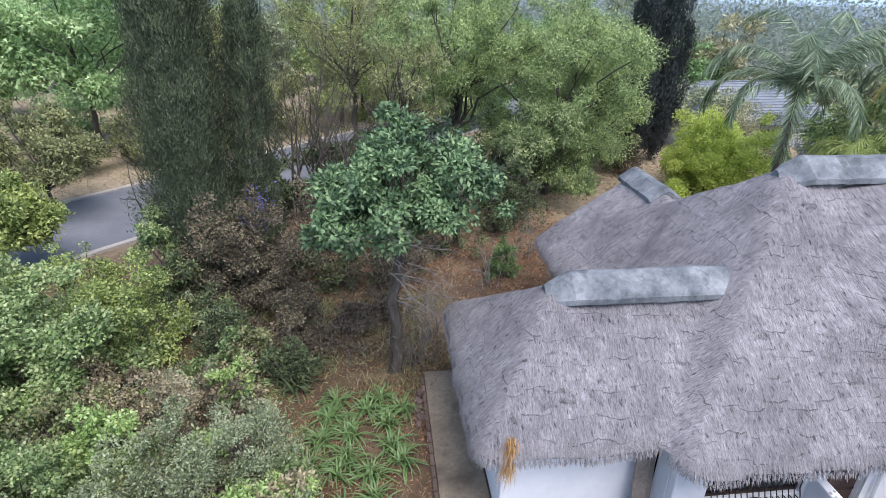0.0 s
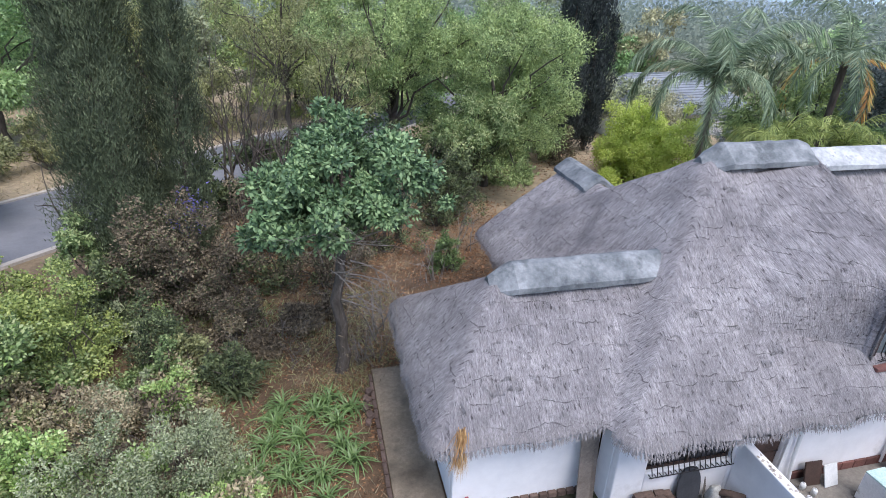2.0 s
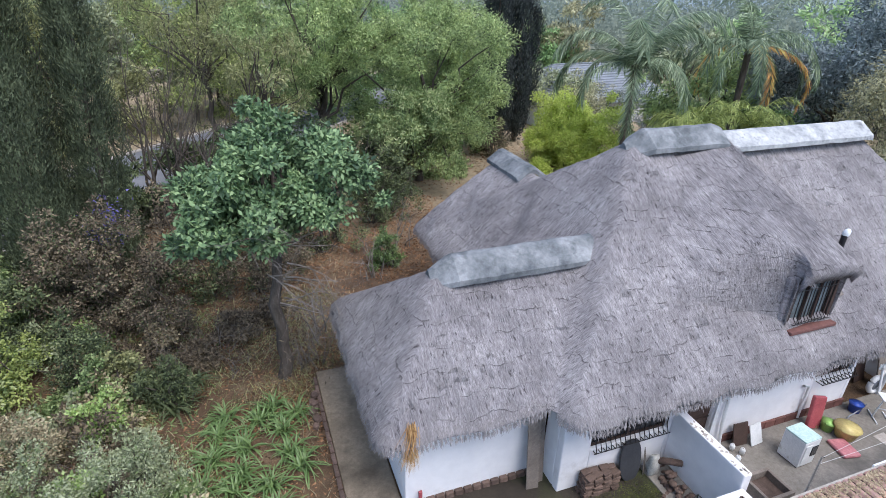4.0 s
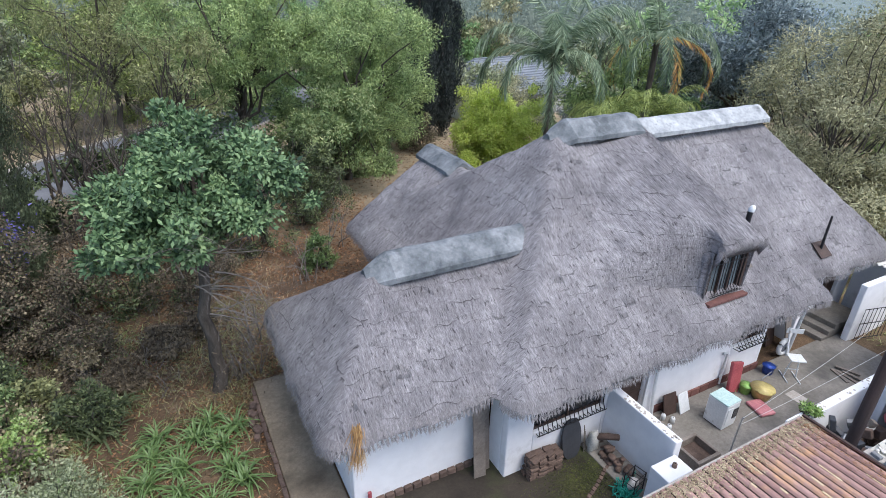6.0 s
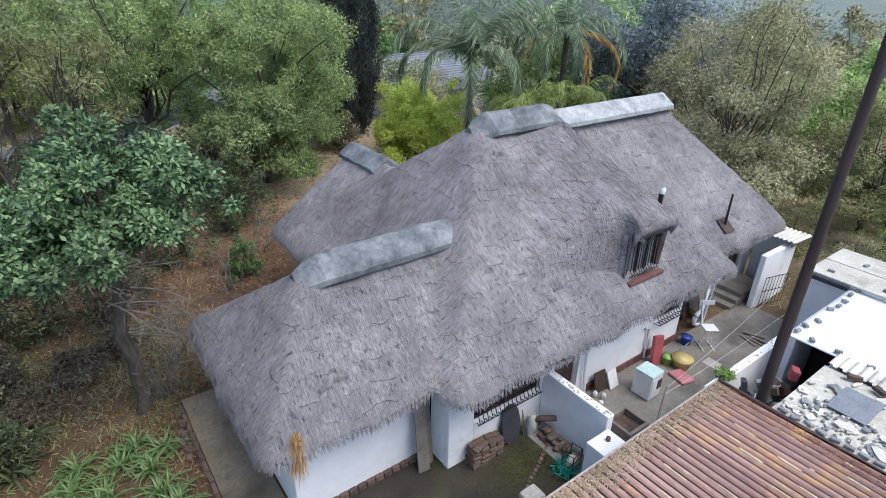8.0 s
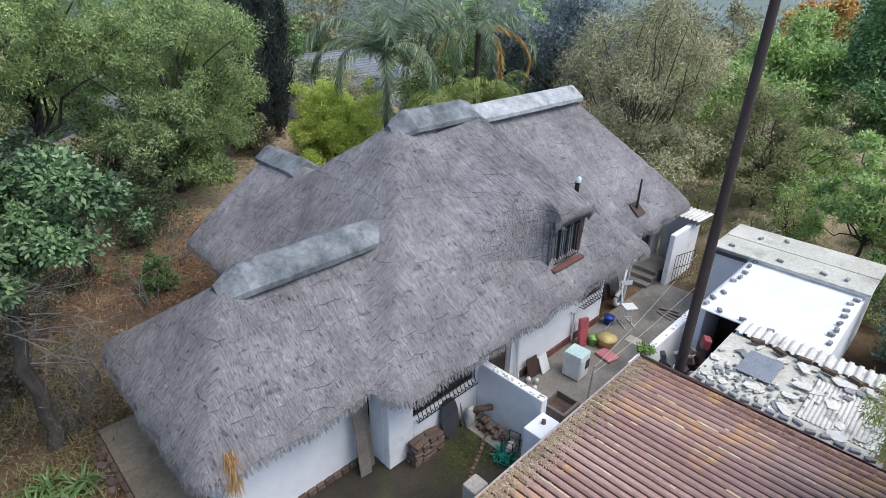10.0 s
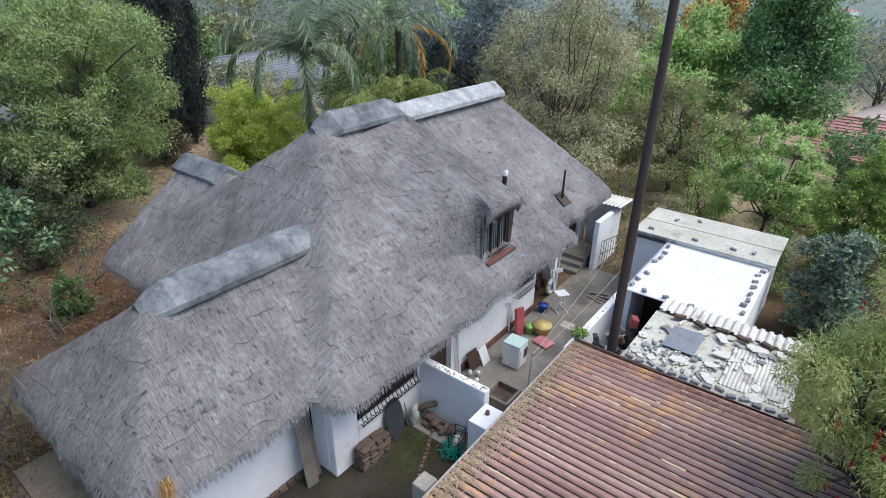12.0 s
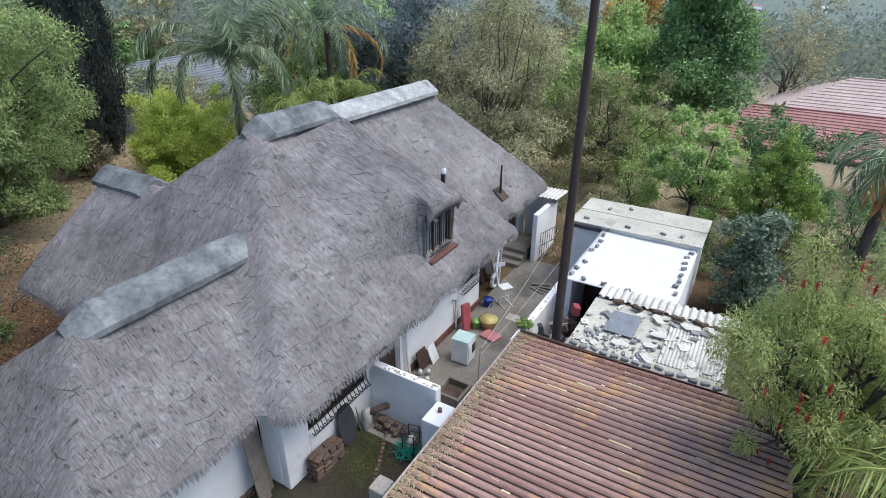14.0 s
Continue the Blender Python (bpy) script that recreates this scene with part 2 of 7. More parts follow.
G_ = dict(
    cypress=leaf_mat("cypress_green", (0.016, 0.024, 0.013), (0.072, 0.10, 0.05), (0.19, 0.235, 0.12), 0.8, 0.15, 1.5, 0.3),
    glossy=leaf_mat("glossy_bluegreen", (0.028, 0.072, 0.036), (0.105, 0.215, 0.088), (0.28, 0.43, 0.19), 0.62, 0.2, 0.9),
    feather=leaf_mat("feathery_green", (0.035, 0.06, 0.022), (0.27, 0.40, 0.145), (0.63, 0.73, 0.30), 0.7, 0.35, 0.95, 0.4),
    olive=leaf_mat("olive_green", (0.085, 0.10, 0.042), (0.25, 0.27, 0.11), (0.52, 0.53, 0.235), 0.7, 0.35, 0.5),
    acacia=leaf_mat("bright_canopy", (0.145, 0.256, 0.108), (0.336, 0.542, 0.216), (0.616, 0.750, 0.387), 0.6, 0.35, 0.4),
    vine=leaf_mat("yellowgreen_vine", (0.09, 0.13, 0.034), (0.29, 0.385, 0.10), (0.56, 0.63, 0.20), 0.6, 0.35, 0.8),
    shrub=leaf_mat("shrub_green", (0.06, 0.11, 0.036), (0.21, 0.33, 0.115), (0.54, 0.60, 0.29), 0.6, 0.35, 1.0),
    greygreen=leaf_mat("greygreen_shrub", (0.10, 0.125, 0.066), (0.29, 0.34, 0.18), (0.52, 0.57, 0.36), 0.75, 0.3, 1.0),
    dry=leaf_mat("dry_brown_leaf", (0.05, 0.04, 0.027), (0.135, 0.108, 0.07), (0.31, 0.25, 0.155), 0.85, 0.2, 1.0),
    yellow=leaf_mat("yellow_bush", (0.27, 0.37, 0.06), (0.59, 0.72, 0.13), (0.76, 0.80, 0.25), 0.55, 0.45, 0.7),
    palm=leaf_mat("palm_green", (0.05, 0.09, 0.045), (0.17, 0.26, 0.14), (0.46, 0.56, 0.36), 0.45, 0.25, 0.6),
    lily=leaf_mat("strap_leaf", (0.039, 0.089, 0.028), (0.115, 0.216, 0.065), (0.283, 0.420, 0.146), 0.4, 0.25, 1.2),
    bluedark=leaf_mat("blue_dark", (0.055, 0.085, 0.088), (0.18, 0.235, 0.235), (0.40, 0.48, 0.475), 0.7, 0.25, 0.5),
    willow=leaf_mat("thin_brown_green", (0.12, 0.118, 0.066), (0.385, 0.37, 0.205), (0.70, 0.67, 0.40), 0.8, 0.3, 0.45),
    deep=leaf_mat("deep_green", (0.052, 0.120, 0.045), (0.144, 0.299, 0.109), (0.356, 0.601, 0.222), 0.55, 0.3, 0.4),
    light=leaf_mat("spring_green", (0.12, 0.22, 0.06), (0.38, 0.60, 0.17), (0.68, 0.76, 0.38), 0.55, 0.4, 0.8),
    conifer=leaf_mat("bright_conifer", (0.045, 0.095, 0.02), (0.22, 0.37, 0.07), (0.55, 0.68, 0.17), 0.7, 0.3, 1.8, 0.35),
    brush=leaf_mat("bottlebrush_leaf", (0.12, 0.165, 0.045), (0.42, 0.52, 0.16), (0.70, 0.72, 0.34), 0.65, 0.5, 0.8),
    red=leaf_mat("red_flower", (0.211, 0.025, 0.019), (0.492, 0.060, 0.047), (0.706, 0.112, 0.084), 0.7, 0.2, 1.0),
    purple=leaf_mat("purple_flower", (0.067, 0.058, 0.200), (0.134, 0.115, 0.360), (0.240, 0.221, 0.505), 0.7, 0.2, 1.0),
    orange=leaf_mat("autumn_orange", (0.352, 0.165, 0.061), (0.727, 0.395, 0.125), (0.750, 0.750, 0.237), 0.7, 0.3, 0.6),
    drygrass=leaf_mat("dry_grass", (0.158, 0.125, 0.074), (0.352, 0.295, 0.174), (0.635, 0.554, 0.345), 0.85, 0.25, 0.8),
    # distance haze painted into the next two colours: paler green, then pale blue
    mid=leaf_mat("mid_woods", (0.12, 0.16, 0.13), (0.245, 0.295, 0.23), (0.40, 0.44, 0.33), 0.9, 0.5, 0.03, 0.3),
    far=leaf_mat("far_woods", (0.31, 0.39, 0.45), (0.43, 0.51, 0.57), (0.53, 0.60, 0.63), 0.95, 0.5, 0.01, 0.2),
    # undergrowth leaves, darkened in their colour for the shade below the trees
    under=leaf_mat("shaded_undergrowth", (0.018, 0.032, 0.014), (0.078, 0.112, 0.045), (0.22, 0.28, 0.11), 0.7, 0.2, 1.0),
    column=leaf_mat("blackgreen_column", (0.008, 0.013, 0.014), (0.03, 0.042, 0.04), (0.085, 0.11, 0.095), 0.8, 0.1, 1.2, 0.3),
    ivy=leaf_mat("pale_teal_creeper", (0.055, 0.09, 0.058), (0.20, 0.30, 0.19), (0.46, 0.57, 0.41), 0.6, 0.25, 1.2),
    straw=leaf_mat("pale_dry_litter", (0.22, 0.17, 0.10), (0.40, 0.32, 0.195), (0.60, 0.50, 0.33), 0.9, 0.1, 2.0),
    moss=leaf_mat("damp_moss", (0.022, 0.03, 0.008), (0.075, 0.098, 0.02), (0.17, 0.20, 0.045), 0.9, 0.1, 2.0),
    litter=leaf_mat("leaf_litter", (0.085, 0.042, 0.02), (0.24, 0.122, 0.056), (0.44, 0.25, 0.125), 0.9, 0.1, 0.8),
)

# ---------------- mesh helpers ----------------


def mesh_from(name, verts, faces, mat, parent=None, label="", smooth=False):
    """One mesh object from numpy arrays: verts (n, 3), faces (m, k)."""
    verts, faces = np.asarray(verts, np.float32), np.asarray(faces, np.int32)
    me = bpy.data.meshes.new(name)
    k = faces.shape[1]
    me.vertices.add(len(verts))
    me.vertices.foreach_set("co", verts.ravel())
    me.loops.add(faces.size)
    me.loops.foreach_set("vertex_index", faces.ravel())
    me.polygons.add(len(faces))
    me.polygons.foreach_set("loop_start", np.arange(len(faces), dtype=np.int32) * k)
    if smooth:
        me.polygons.foreach_set("use_smooth", np.ones(len(faces), bool))
    me.update(calc_edges=True)
    me.materials.append(mat)
    ob = new(name, me)
    ob.parent = parent
    return tagged(ob, label)


def part(name, bm, mat, parent=None, label="", smooth=False):
    """Link a bmesh as one mesh object under a thing or a part."""
    bmesh.ops.recalc_face_normals(bm, faces=bm.faces)
    me = bpy.data.meshes.new(name)
    bm.to_mesh(me)
    bm.free()
    for p in me.polygons:
        p.use_smooth = smooth
    me.materials.append(mat)
    ob = new(name, me)
    ob.parent = parent
    return tagged(ob, label)


def thing(name, at, label, category, group="", kind="", turn=0.0):
    ob = new(name)
    ob.empty_display_size = 0.1
    ob.matrix_world = pose(*at, 0, 0, turn)
    return tagged(ob, label, category, group, kind)


def box(bm, x0, x1, y0, y1, z0, z1, bevel=0.0, m=None):
    """A box between two corners, its edges rounded by bevel."""
    tmp = bmesh.new()
    bmesh.ops.create_cube(tmp, size=1.0)
    for v in tmp.verts:
        v.co = Vector(((x0 + x1) / 2 + v.co.x * (x1 - x0), (y0 + y1) / 2 + v.co.y * (y1 - y0), (z0 + z1) / 2 + v.co.z * (z1 - z0)))
    if bevel:
        bmesh.ops.bevel(tmp, geom=list(tmp.edges), offset=bevel, segments=2, affect="EDGES", profile=0.5)
    if m:
        tmp.transform(m)
    me = bpy.data.meshes.new("tmp")
    tmp.to_mesh(me)
    tmp.free()
    bm.from_mesh(me)
    bpy.data.meshes.remove(me)
    return bm


def boxed(name, x0, x1, y0, y1, z0, z1, mat, parent=None, bevel=0.0, label="", m=None):
    return part(name, box(bmesh.new(), x0, x1, y0, y1, z0, z1, bevel, m), mat, parent, label)


def tubes(paths, sides=6):
    """Tapered tubes along polylines: each path is a list of (x, y, z, radius). Returns verts and quads."""
    V, F, base = [], [], 0
    ang = np.linspace(0, 2 * np.pi, sides, endpoint=False)
    ca, sa = np.cos(ang), np.sin(ang)
    for path in paths:
        p = np.asarray(path, float)
        d = np.gradient(p[:, :3], axis=0)
        d /= np.linalg.norm(d, axis=1, keepdims=True) + 1e-9
        ref = np.where(np.abs(d[:, 2:3]) > 0.9, np.array([[1.0, 0, 0]]), np.array([[0, 0, 1.0]]))
        u = np.cross(d, ref)
        u /= np.linalg.norm(u, axis=1, keepdims=True) + 1e-9
        w = np.cross(d, u)
        ring = p[:, None, :3] + p[:, None, 3:4] * (u[:, None] * ca[None, :, None] + w[:, None] * sa[None, :, None])
        V.append(ring.reshape(-1, 3))
        n = len(p)
        i = np.arange(n - 1)[:, None] * sides
        j = np.arange(sides)[None]
        k = (j + 1) % sides
        F.append(np.stack([base + i + j, base + i + k, base + i + sides + k, base + i + sides + j], -1).reshape(-1, 4))
        base += n * sides
    return np.concatenate(V), np.concatenate(F)


def tube_part(name, paths, mat, parent=None, label="", sides=6):
    v, f = tubes(paths, sides)
    return mesh_from(name, v, f, mat, parent, label, True)


def blades(rng, pts, along, size, width, jitter=0.3, corners=3, facing=None):
    """Pointed leaf blades at pts, each size long and width wide, with three or four corners, turned to face a way if given. Returns verts and faces."""
    n = len(pts)
    L = size * rng.uniform(1 - jitter, 1 + jitter, (n, 1))
    side = np.cross(along, rng.normal(size=(n, 3)) if facing is None else facing)
    side /= np.linalg.norm(side, axis=1, keepdims=True) + 1e-9
    w = L * width / 2
    if corners == 3:
        v = np.stack([pts + side * w, pts + along * L, pts - side * w], 1).reshape(-1, 3)
        return v, np.arange(3 * n).reshape(-1, 3)
    mid = pts + along * L * 0.45
    v = np.stack([pts, mid + side * w, pts + along * L, mid - side * w], 1).reshape(-1, 3)
    return v, np.arange(4 * n).reshape(-1, 4)


def unit(v):
    return v / (np.linalg.norm(v, axis=1, keepdims=True) + 1e-9)


def lobes_in(rng, centre, radii, k, share=0.35):
    """Clump centres in an ellipsoid, most of them towards its skin; with each clump's radius."""
    d = unit(rng.normal(size=(k, 3)))
    bulge = 1 + 0.22 * np.sin(3 * np.arctan2(d[:, 1:2], d[:, 0:1]) + k) + 0.15 * np.sin(5 * d[:, 2:3] + k)
    r = rng.uniform(0.2, 1.15, (k, 1)) ** 0.5 * bulge
    c = np.asarray(centre) + d * r * np.asarray(radii) * (1 - share * 0.5)
    return c, share * np.mean(radii) * rng.uniform(0.35, 1.2, k)


FINE_N, FINE_S, FINE_W = 1.05, 0.88, 1.25  # how many leaves all crowns get, how long and how broad they are


def crown(rng, lobes, n, size, width, mat, parent, name="crown", droop=0.0, flat=0.75, outward=0.7, fine=True, corners=3):
    """A crown of n leaves gathered in clumps, thicker towards the skin of each clump."""
    c, r = lobes
    n, size, width = (int(n * FINE_N), size * FINE_S, min(width * FINE_W, 0.75)) if fine else (n, size, width)
    pick = rng.choice(len(c), n, p=r ** 2 / (r ** 2).sum())
    d = unit(rng.normal(size=(n, 3)))
    rad = r[pick][:, None] * rng.uniform(0.15, 1.0, (n, 1)) ** 0.45 * (1 + 0.25 * rng.normal(size=(n, 1)).clip(-1, 2))
    off = d * rad * np.array([1, 1, flat])
    along = unit(d * outward + rng.normal(size=(n, 3)) * 0.6 + np.array([0, 0, -droop]))
    pts = c[pick] + off
    pts[:, 2] = np.maximum(pts[:, 2], 0.03)
    # the leaves of a clump turn their faces outwards and to the sky
    facing = unit(d * 0.75 + np.array([0, 0, 0.55]) + rng.normal(size=(n, 3)) * 0.38)
    v, f = blades(rng, pts, along, size, width, 0.3, corners, facing)
    return mesh_from(name, v, f, mat, parent)


def limb(rng, a, b, r0, r1, steps=6, wobble=0.08, sag=0.0):
    a, b = np.asarray(a, float), np.asarray(b, float)
    t = np.linspace(0, 1, steps)[:, None]
    L = np.linalg.norm(b - a)
    p = a + (b - a) * t + rng.normal(size=(steps, 3)) * wobble * L * (t * (1 - t)) * 2 + np.array([0, 0, 1]) * sag * L * t * (1 - t)
    return np.hstack([p, r0 + (r1 - r0) * t])


def tree(name, label, at, height, centre_z, radii, n, size, width, mat, k=26, share=0.4, trunk=0.16, seed=1, lean=(0, 0), limbs=12, droop=0.0, category="tree", flat=0.75, bark=None, group="", fine=True, corners=3, umbrella=False):
    rng = np.random.default_rng(seed)
    ob = thing(name, (*at, 0), label, category, group)
    cx, cy = lean
    lob = lobes_in(rng, (cx, cy, centre_z), radii, k, share)
    lob[0][:, 2] = np.minimum(lob[0][:, 2], height - 0.2)
    if umbrella:
        # bare below: only one side of the crown hangs low
        q = lob[0] - np.array([cx, cy, centre_z])
        low = (q[:, 2] < -0.3 * radii[2]) & (q[:, 0] > 0.1 * radii[0])
        lob = (lob[0][~low], lob[1][~low])
    fork = np.array([cx * 0.6, cy * 0.6, max(0.35 * centre_z, centre_z - radii[2] * 1.1)])
    tube_part("trunk", [limb(rng, (0, 0, -0.1), fork, trunk, trunk * 0.65, 7, 0.05), limb(rng, fork, (cx, cy, centre_z + radii[2] * 0.4), trunk * 0.65, 0.03, 6, 0.1)], bark or M_BARK, ob, sides=8)
    order = np.argsort(-lob[1])[:limbs]
    tagged(tube_part("branchwork", [limb(rng, fork + (np.array([cx, cy, centre_z]) - fork) * rng.uniform(0, 0.5), lob[0][i], trunk * 0.4, 0.015, 6, 0.1) for i in order], bark or M_BARK, ob, sides=5), kind="stuff")
    crown(rng, lob, n, size, width, mat, ob, droop=droop, flat=flat, fine=fine, corners=corners)
    return ob


def shrub(name, label, at, radii, n, size, width, mat, k=16, share=0.45, seed=1, droop=0.0, group="", category="shrub", extra=None, stems=8, corners=3):
    rng = np.random.default_rng(seed)
    ob = thing(name, (*at, 0), label, category, group)
    lob = lobes_in(rng, (0, 0, radii[2] * 0.8), radii, k, share)
    lob[0][:, 2] = np.maximum(lob[0][:, 2], 0.15)
    tagged(tube_part("stemwork", [limb(rng, (rng.normal() * 0.15, rng.normal() * 0.15, -0.05), lob[0][i % k], 0.035, 0.008, 6, 0.12) for i in range(stems)], M_BARK, ob, sides=4), kind="stuff")
    crown(rng, lob, n, size, width, mat, ob, "foliage", droop, corners=corners)
    if extra:
        tagged(crown(rng, lob, extra[0], extra[1], extra[2], extra[3], ob, extra[4]), kind="stuff")
    return ob


def branch_paths(rng, start, heading, length, radius, depth, spread=0.5, gravity=0.0, out=None):
    """Forking bare twigs as polylines."""
    out = [] if out is None else out
    heading = np.asarray(heading, float)
    steps = 5
    p, path = np.asarray(start, float), []
    for s in range(steps):
        path.append((*p, radius * (1 - 0.55 * s / (steps - 1))))
        heading = heading + rng.normal(size=3) * 0.14 + np.array([0, 0, -gravity])
        heading /= np.linalg.norm(heading)
        p = p + heading * length / (steps - 1)
    out.append(path)
    if depth > 0:
        for _ in range(rng.integers(2, 4)):
            at = path[rng.integers(2, steps)]
            h = heading + rng.normal(size=3) * spread
            branch_paths(rng, at[:3], h / np.linalg.norm(h), length * rng.uniform(0.55, 0.85), at[3] * 0.65, depth - 1, spread, gravity, out)
    return out


def bare_tree(name, label, at, stems, length, radius, depth, seed, leaves=None, gravity=0.0, category="tree", mat=None, spread=0.45):
    rng = np.random.default_rng(seed)
    ob = thing(name, (*at, 0), label, category)
    paths = []
    for _ in range(stems):
        h = np.array([rng.normal() * 0.25, rng.normal() * 0.25, 1.0])
        branch_paths(rng, (rng.normal() * 0.2, rng.normal() * 0.2, -0.1), h / np.linalg.norm(h), length, radius, depth, spread, gravity, paths)
    tagged(tube_part("twigwork", paths, mat or M_BARK, ob, sides=4), kind="stuff")
    if leaves:
        n, size, width, lm = leaves
        tips = np.array([q[-1][:3] for q in paths])
        pts = tips[rng.integers(0, len(tips), n)] + rng.normal(size=(n, 3)) * 0.18
        v, f = blades(rng, pts, unit(rng.normal(size=(n, 3))), size, width)
        mesh_from("foliage", v, f, lm, ob)
    return ob

# ---------------- ground ----------------


def terrain(x, y):
    """Level round the house; beyond the garden it falls to a valley, with hills behind."""
    r = np.hypot(x, y)
    z = np.where(r > 55, -0.075 * (np.minimum(r, 750) - 55), 0.0)
    z = z + np.where(r > 750, (np.minimum(r, 2600) - 750) * 0.024, 0.0)
    z = z + np.where(r > 300, 7 * np.sin(x * 0.011 + 1) * np.sin(y * 0.013) * np.minimum((r - 300) / 300, 1), 0.0)
    # the land falls away to one side only
    fall = np.clip((np.degrees(np.arctan2(x, y)) - 48) / 26, 0, 1)
    z = z * fall * fall * (3 - 2 * fall) - 0.002 * np.maximum(r - 55, 0)
    near = np.clip(1 - r / 60, 0, 1)
    return z + near * 0.03 * np.sin(x * 1.7) * np.sin(y * 1.3) * (np.hypot(x - 11, y - 8) > 11)


def ground_mat():
    m, n, l = nodes_of("dry_garden_soil")
    bs = n["Principled BSDF"]
    tc = n.new("ShaderNodeTexCoord").outputs["Object"]
    a1 = noise_tex(n, l, tc, 0.35, 6, 0.65)
    a2 = noise_tex(n, l, tc, 3.0, 6, 0.7)
    a3 = noise_tex(n, l, tc, 28.0, 4, 0.7)
    c = ramp(n, l, a1, [(0.3, (0.07, 0.042, 0.023)), (0.5, (0.12, 0.074, 0.04)), (0.7, (0.185, 0.136, 0.08))])
    c = mix(n, l, "OVERLAY", 0.7, c, ramp(n, l, a2, [(0.25, (0.2, 0.2, 0.2)), (0.75, (0.78, 0.78, 0.78))]))
    c = mix(n, l, "OVERLAY", 0.7, c, ramp(n, l, a3, [(0.25, (0.15, 0.15, 0.15)), (0.75, (0.85, 0.85, 0.85))]))
    # pale dry grass beyond the garden, wooded country far off
    ln = n.new("ShaderNodeVectorMath")
    ln.operation = "LENGTH"
    l.new(tc, ln.inputs[0])
    dv = n.new("ShaderNodeMath")
    dv.operation = "DIVIDE"
    l.new(ln.outputs["Value"], dv.inputs[0])
    dv.inputs[1].default_value = 400.0
    far = noise_tex(n, l, tc, 0.03, 6, 0.7)
    cf = ramp(n, l, far, [(0.35, (0.12, 0.155, 0.13)), (0.6, (0.18, 0.215, 0.175))])
    cg = mix(n, l, "OVERLAY", 0.8, (0.36, 0.29, 0.19), ramp(n, l, a2, [(0.25, (0.25, 0.25, 0.25)), (0.75, (0.75, 0.75, 0.75))]))
    c = mix(n, l, "MIX", ramp(n, l, dv.outputs[0], [(0.055, (0, 0, 0)), (0.075, (0.9, 0.9, 0.9))]), c, cg)
    c = mix(n, l, "MIX", ramp(n, l, dv.outputs[0], [(0.15, (0, 0, 0)), (0.35, (1, 1, 1))]), c, cf)
    l.new(c, bs.inputs["Base Color"])
    bs.inputs["Roughness"].default_value = 0.95
    b = n.new("ShaderNodeBump")
    b.inputs["Strength"].default_value, b.inputs["Distance"].default_value = 0.8, 0.05
    l.new(a3, b.inputs["Height"])
    l.new(b.outputs["Normal"], bs.inputs["Normal"])
    return m


rr = np.concatenate([[0.0], np.linspace(0.5, 60, 120), np.geomspace(62, 3500, 60)])
aa = np.linspace(0, 2 * np.pi, 180, endpoint=False)
gx, gy = 9.0 + rr[:, None] * np.cos(aa), 10.0 + rr[:, None] * np.sin(aa)
gv = np.stack([gx, gy, terrain(gx, gy)], -1).reshape(-1, 3)
gi, gj = np.meshgrid(np.arange(len(rr) - 1), np.arange(180), indexing="ij")
gk = (gj + 1) % 180
gf = np.stack([gi * 180 + gj, (gi + 1) * 180 + gj, (gi + 1) * 180 + gk, gi * 180 + gk], -1).reshape(-1, 4)
tagged(mesh_from("ground", gv, gf, ground_mat(), smooth=True), "dry brown soil with leaf litter", "ground", kind="structure")


def strip(name, a, b, width, z, mat, label, category, thick=0.1, steps=40):
    """A slab along a line on the ground."""
    a, b = np.asarray(a, float), np.asarray(b, float)
    d = (b - a) / np.linalg.norm(b - a)
    s = np.array([-d[1], d[0]]) * width / 2
    bm = bmesh.new()
    rows = []
    for t in np.linspace(0, 1, steps):
        p = a + (b - a) * t
        h = float(terrain(np.array(p[0]), np.array(p[1]))) + z
        rows.append([bm.verts.new((*(p + k * s), h - dz)) for k, dz in ((1, thick), (1, 0), (-1, 0), (-1, thick))])
    for r0, r1 in zip(rows, rows[1:]):
        for i in range(3):
            bm.faces.new((r0[i], r0[i + 1], r1[i + 1], r1[i]))
    return tagged(part(name, bm, mat), label, category, kind="structure")


strip("road", (-46, -9.0), (38, 83.7), 7.2, 0.06, M_ASPHALT, "grey asphalt road with a worn surface", "road")
for off in (-3.75, 3.75):
    strip("kerb", (-46 - off * 0.741, -9.0 + off * 0.671), (38 - off * 0.741, 83.7 + off * 0.671), 0.3, 0.14, M_KERB, "pale concrete kerb beside the road", "kerb", 0.2)
# concrete yard and path round the house
tagged(boxed("pavement", 1.15, 2.3, 4.0, 13.45, -0.1, 0.05, M_PATH, bevel=0.02), "narrow grey concrete path beside the house wall", "path", kind="structure")
tagged(boxed("yard_floor", 8.05, 19.2, 3.2, 7.4, -0.1, 0.045, M_CONCRETE, bevel=0.02), "stained grey concrete yard floor", "floor", kind="structure")

# ---------------- thatched house ----------------
EAVE = 2.52
# eave rectangle x0 x1 y0 y1, then the slopes of the faces that rise from x0 x1 y0 y1
WINGS = (
    (1.6, 9.5, 7.45, 13.2, 1.04, 9.0, 0.77, 0.77),
    (5.4, 16.75, 6.71, 17.2, 0.955, 1.14, 0.84, 0.83),
    (12.0, 21.8, 7.5, 16.6, 9.0, 1.32, 0.885, 0.885),
    (5.35, 12.2, 9.5, 17.6, 0.785, 0.72, 9.0, 5.0),
)


def soft_min(a, b, k):
    h = np.clip(0.5 + 0.5 * (b - a) / k, 0, 1)
    return b * (1 - h) + a * h - k * h * (1 - h)


def soft_max(a, b, k):
    return -soft_min(-a, -b, k)


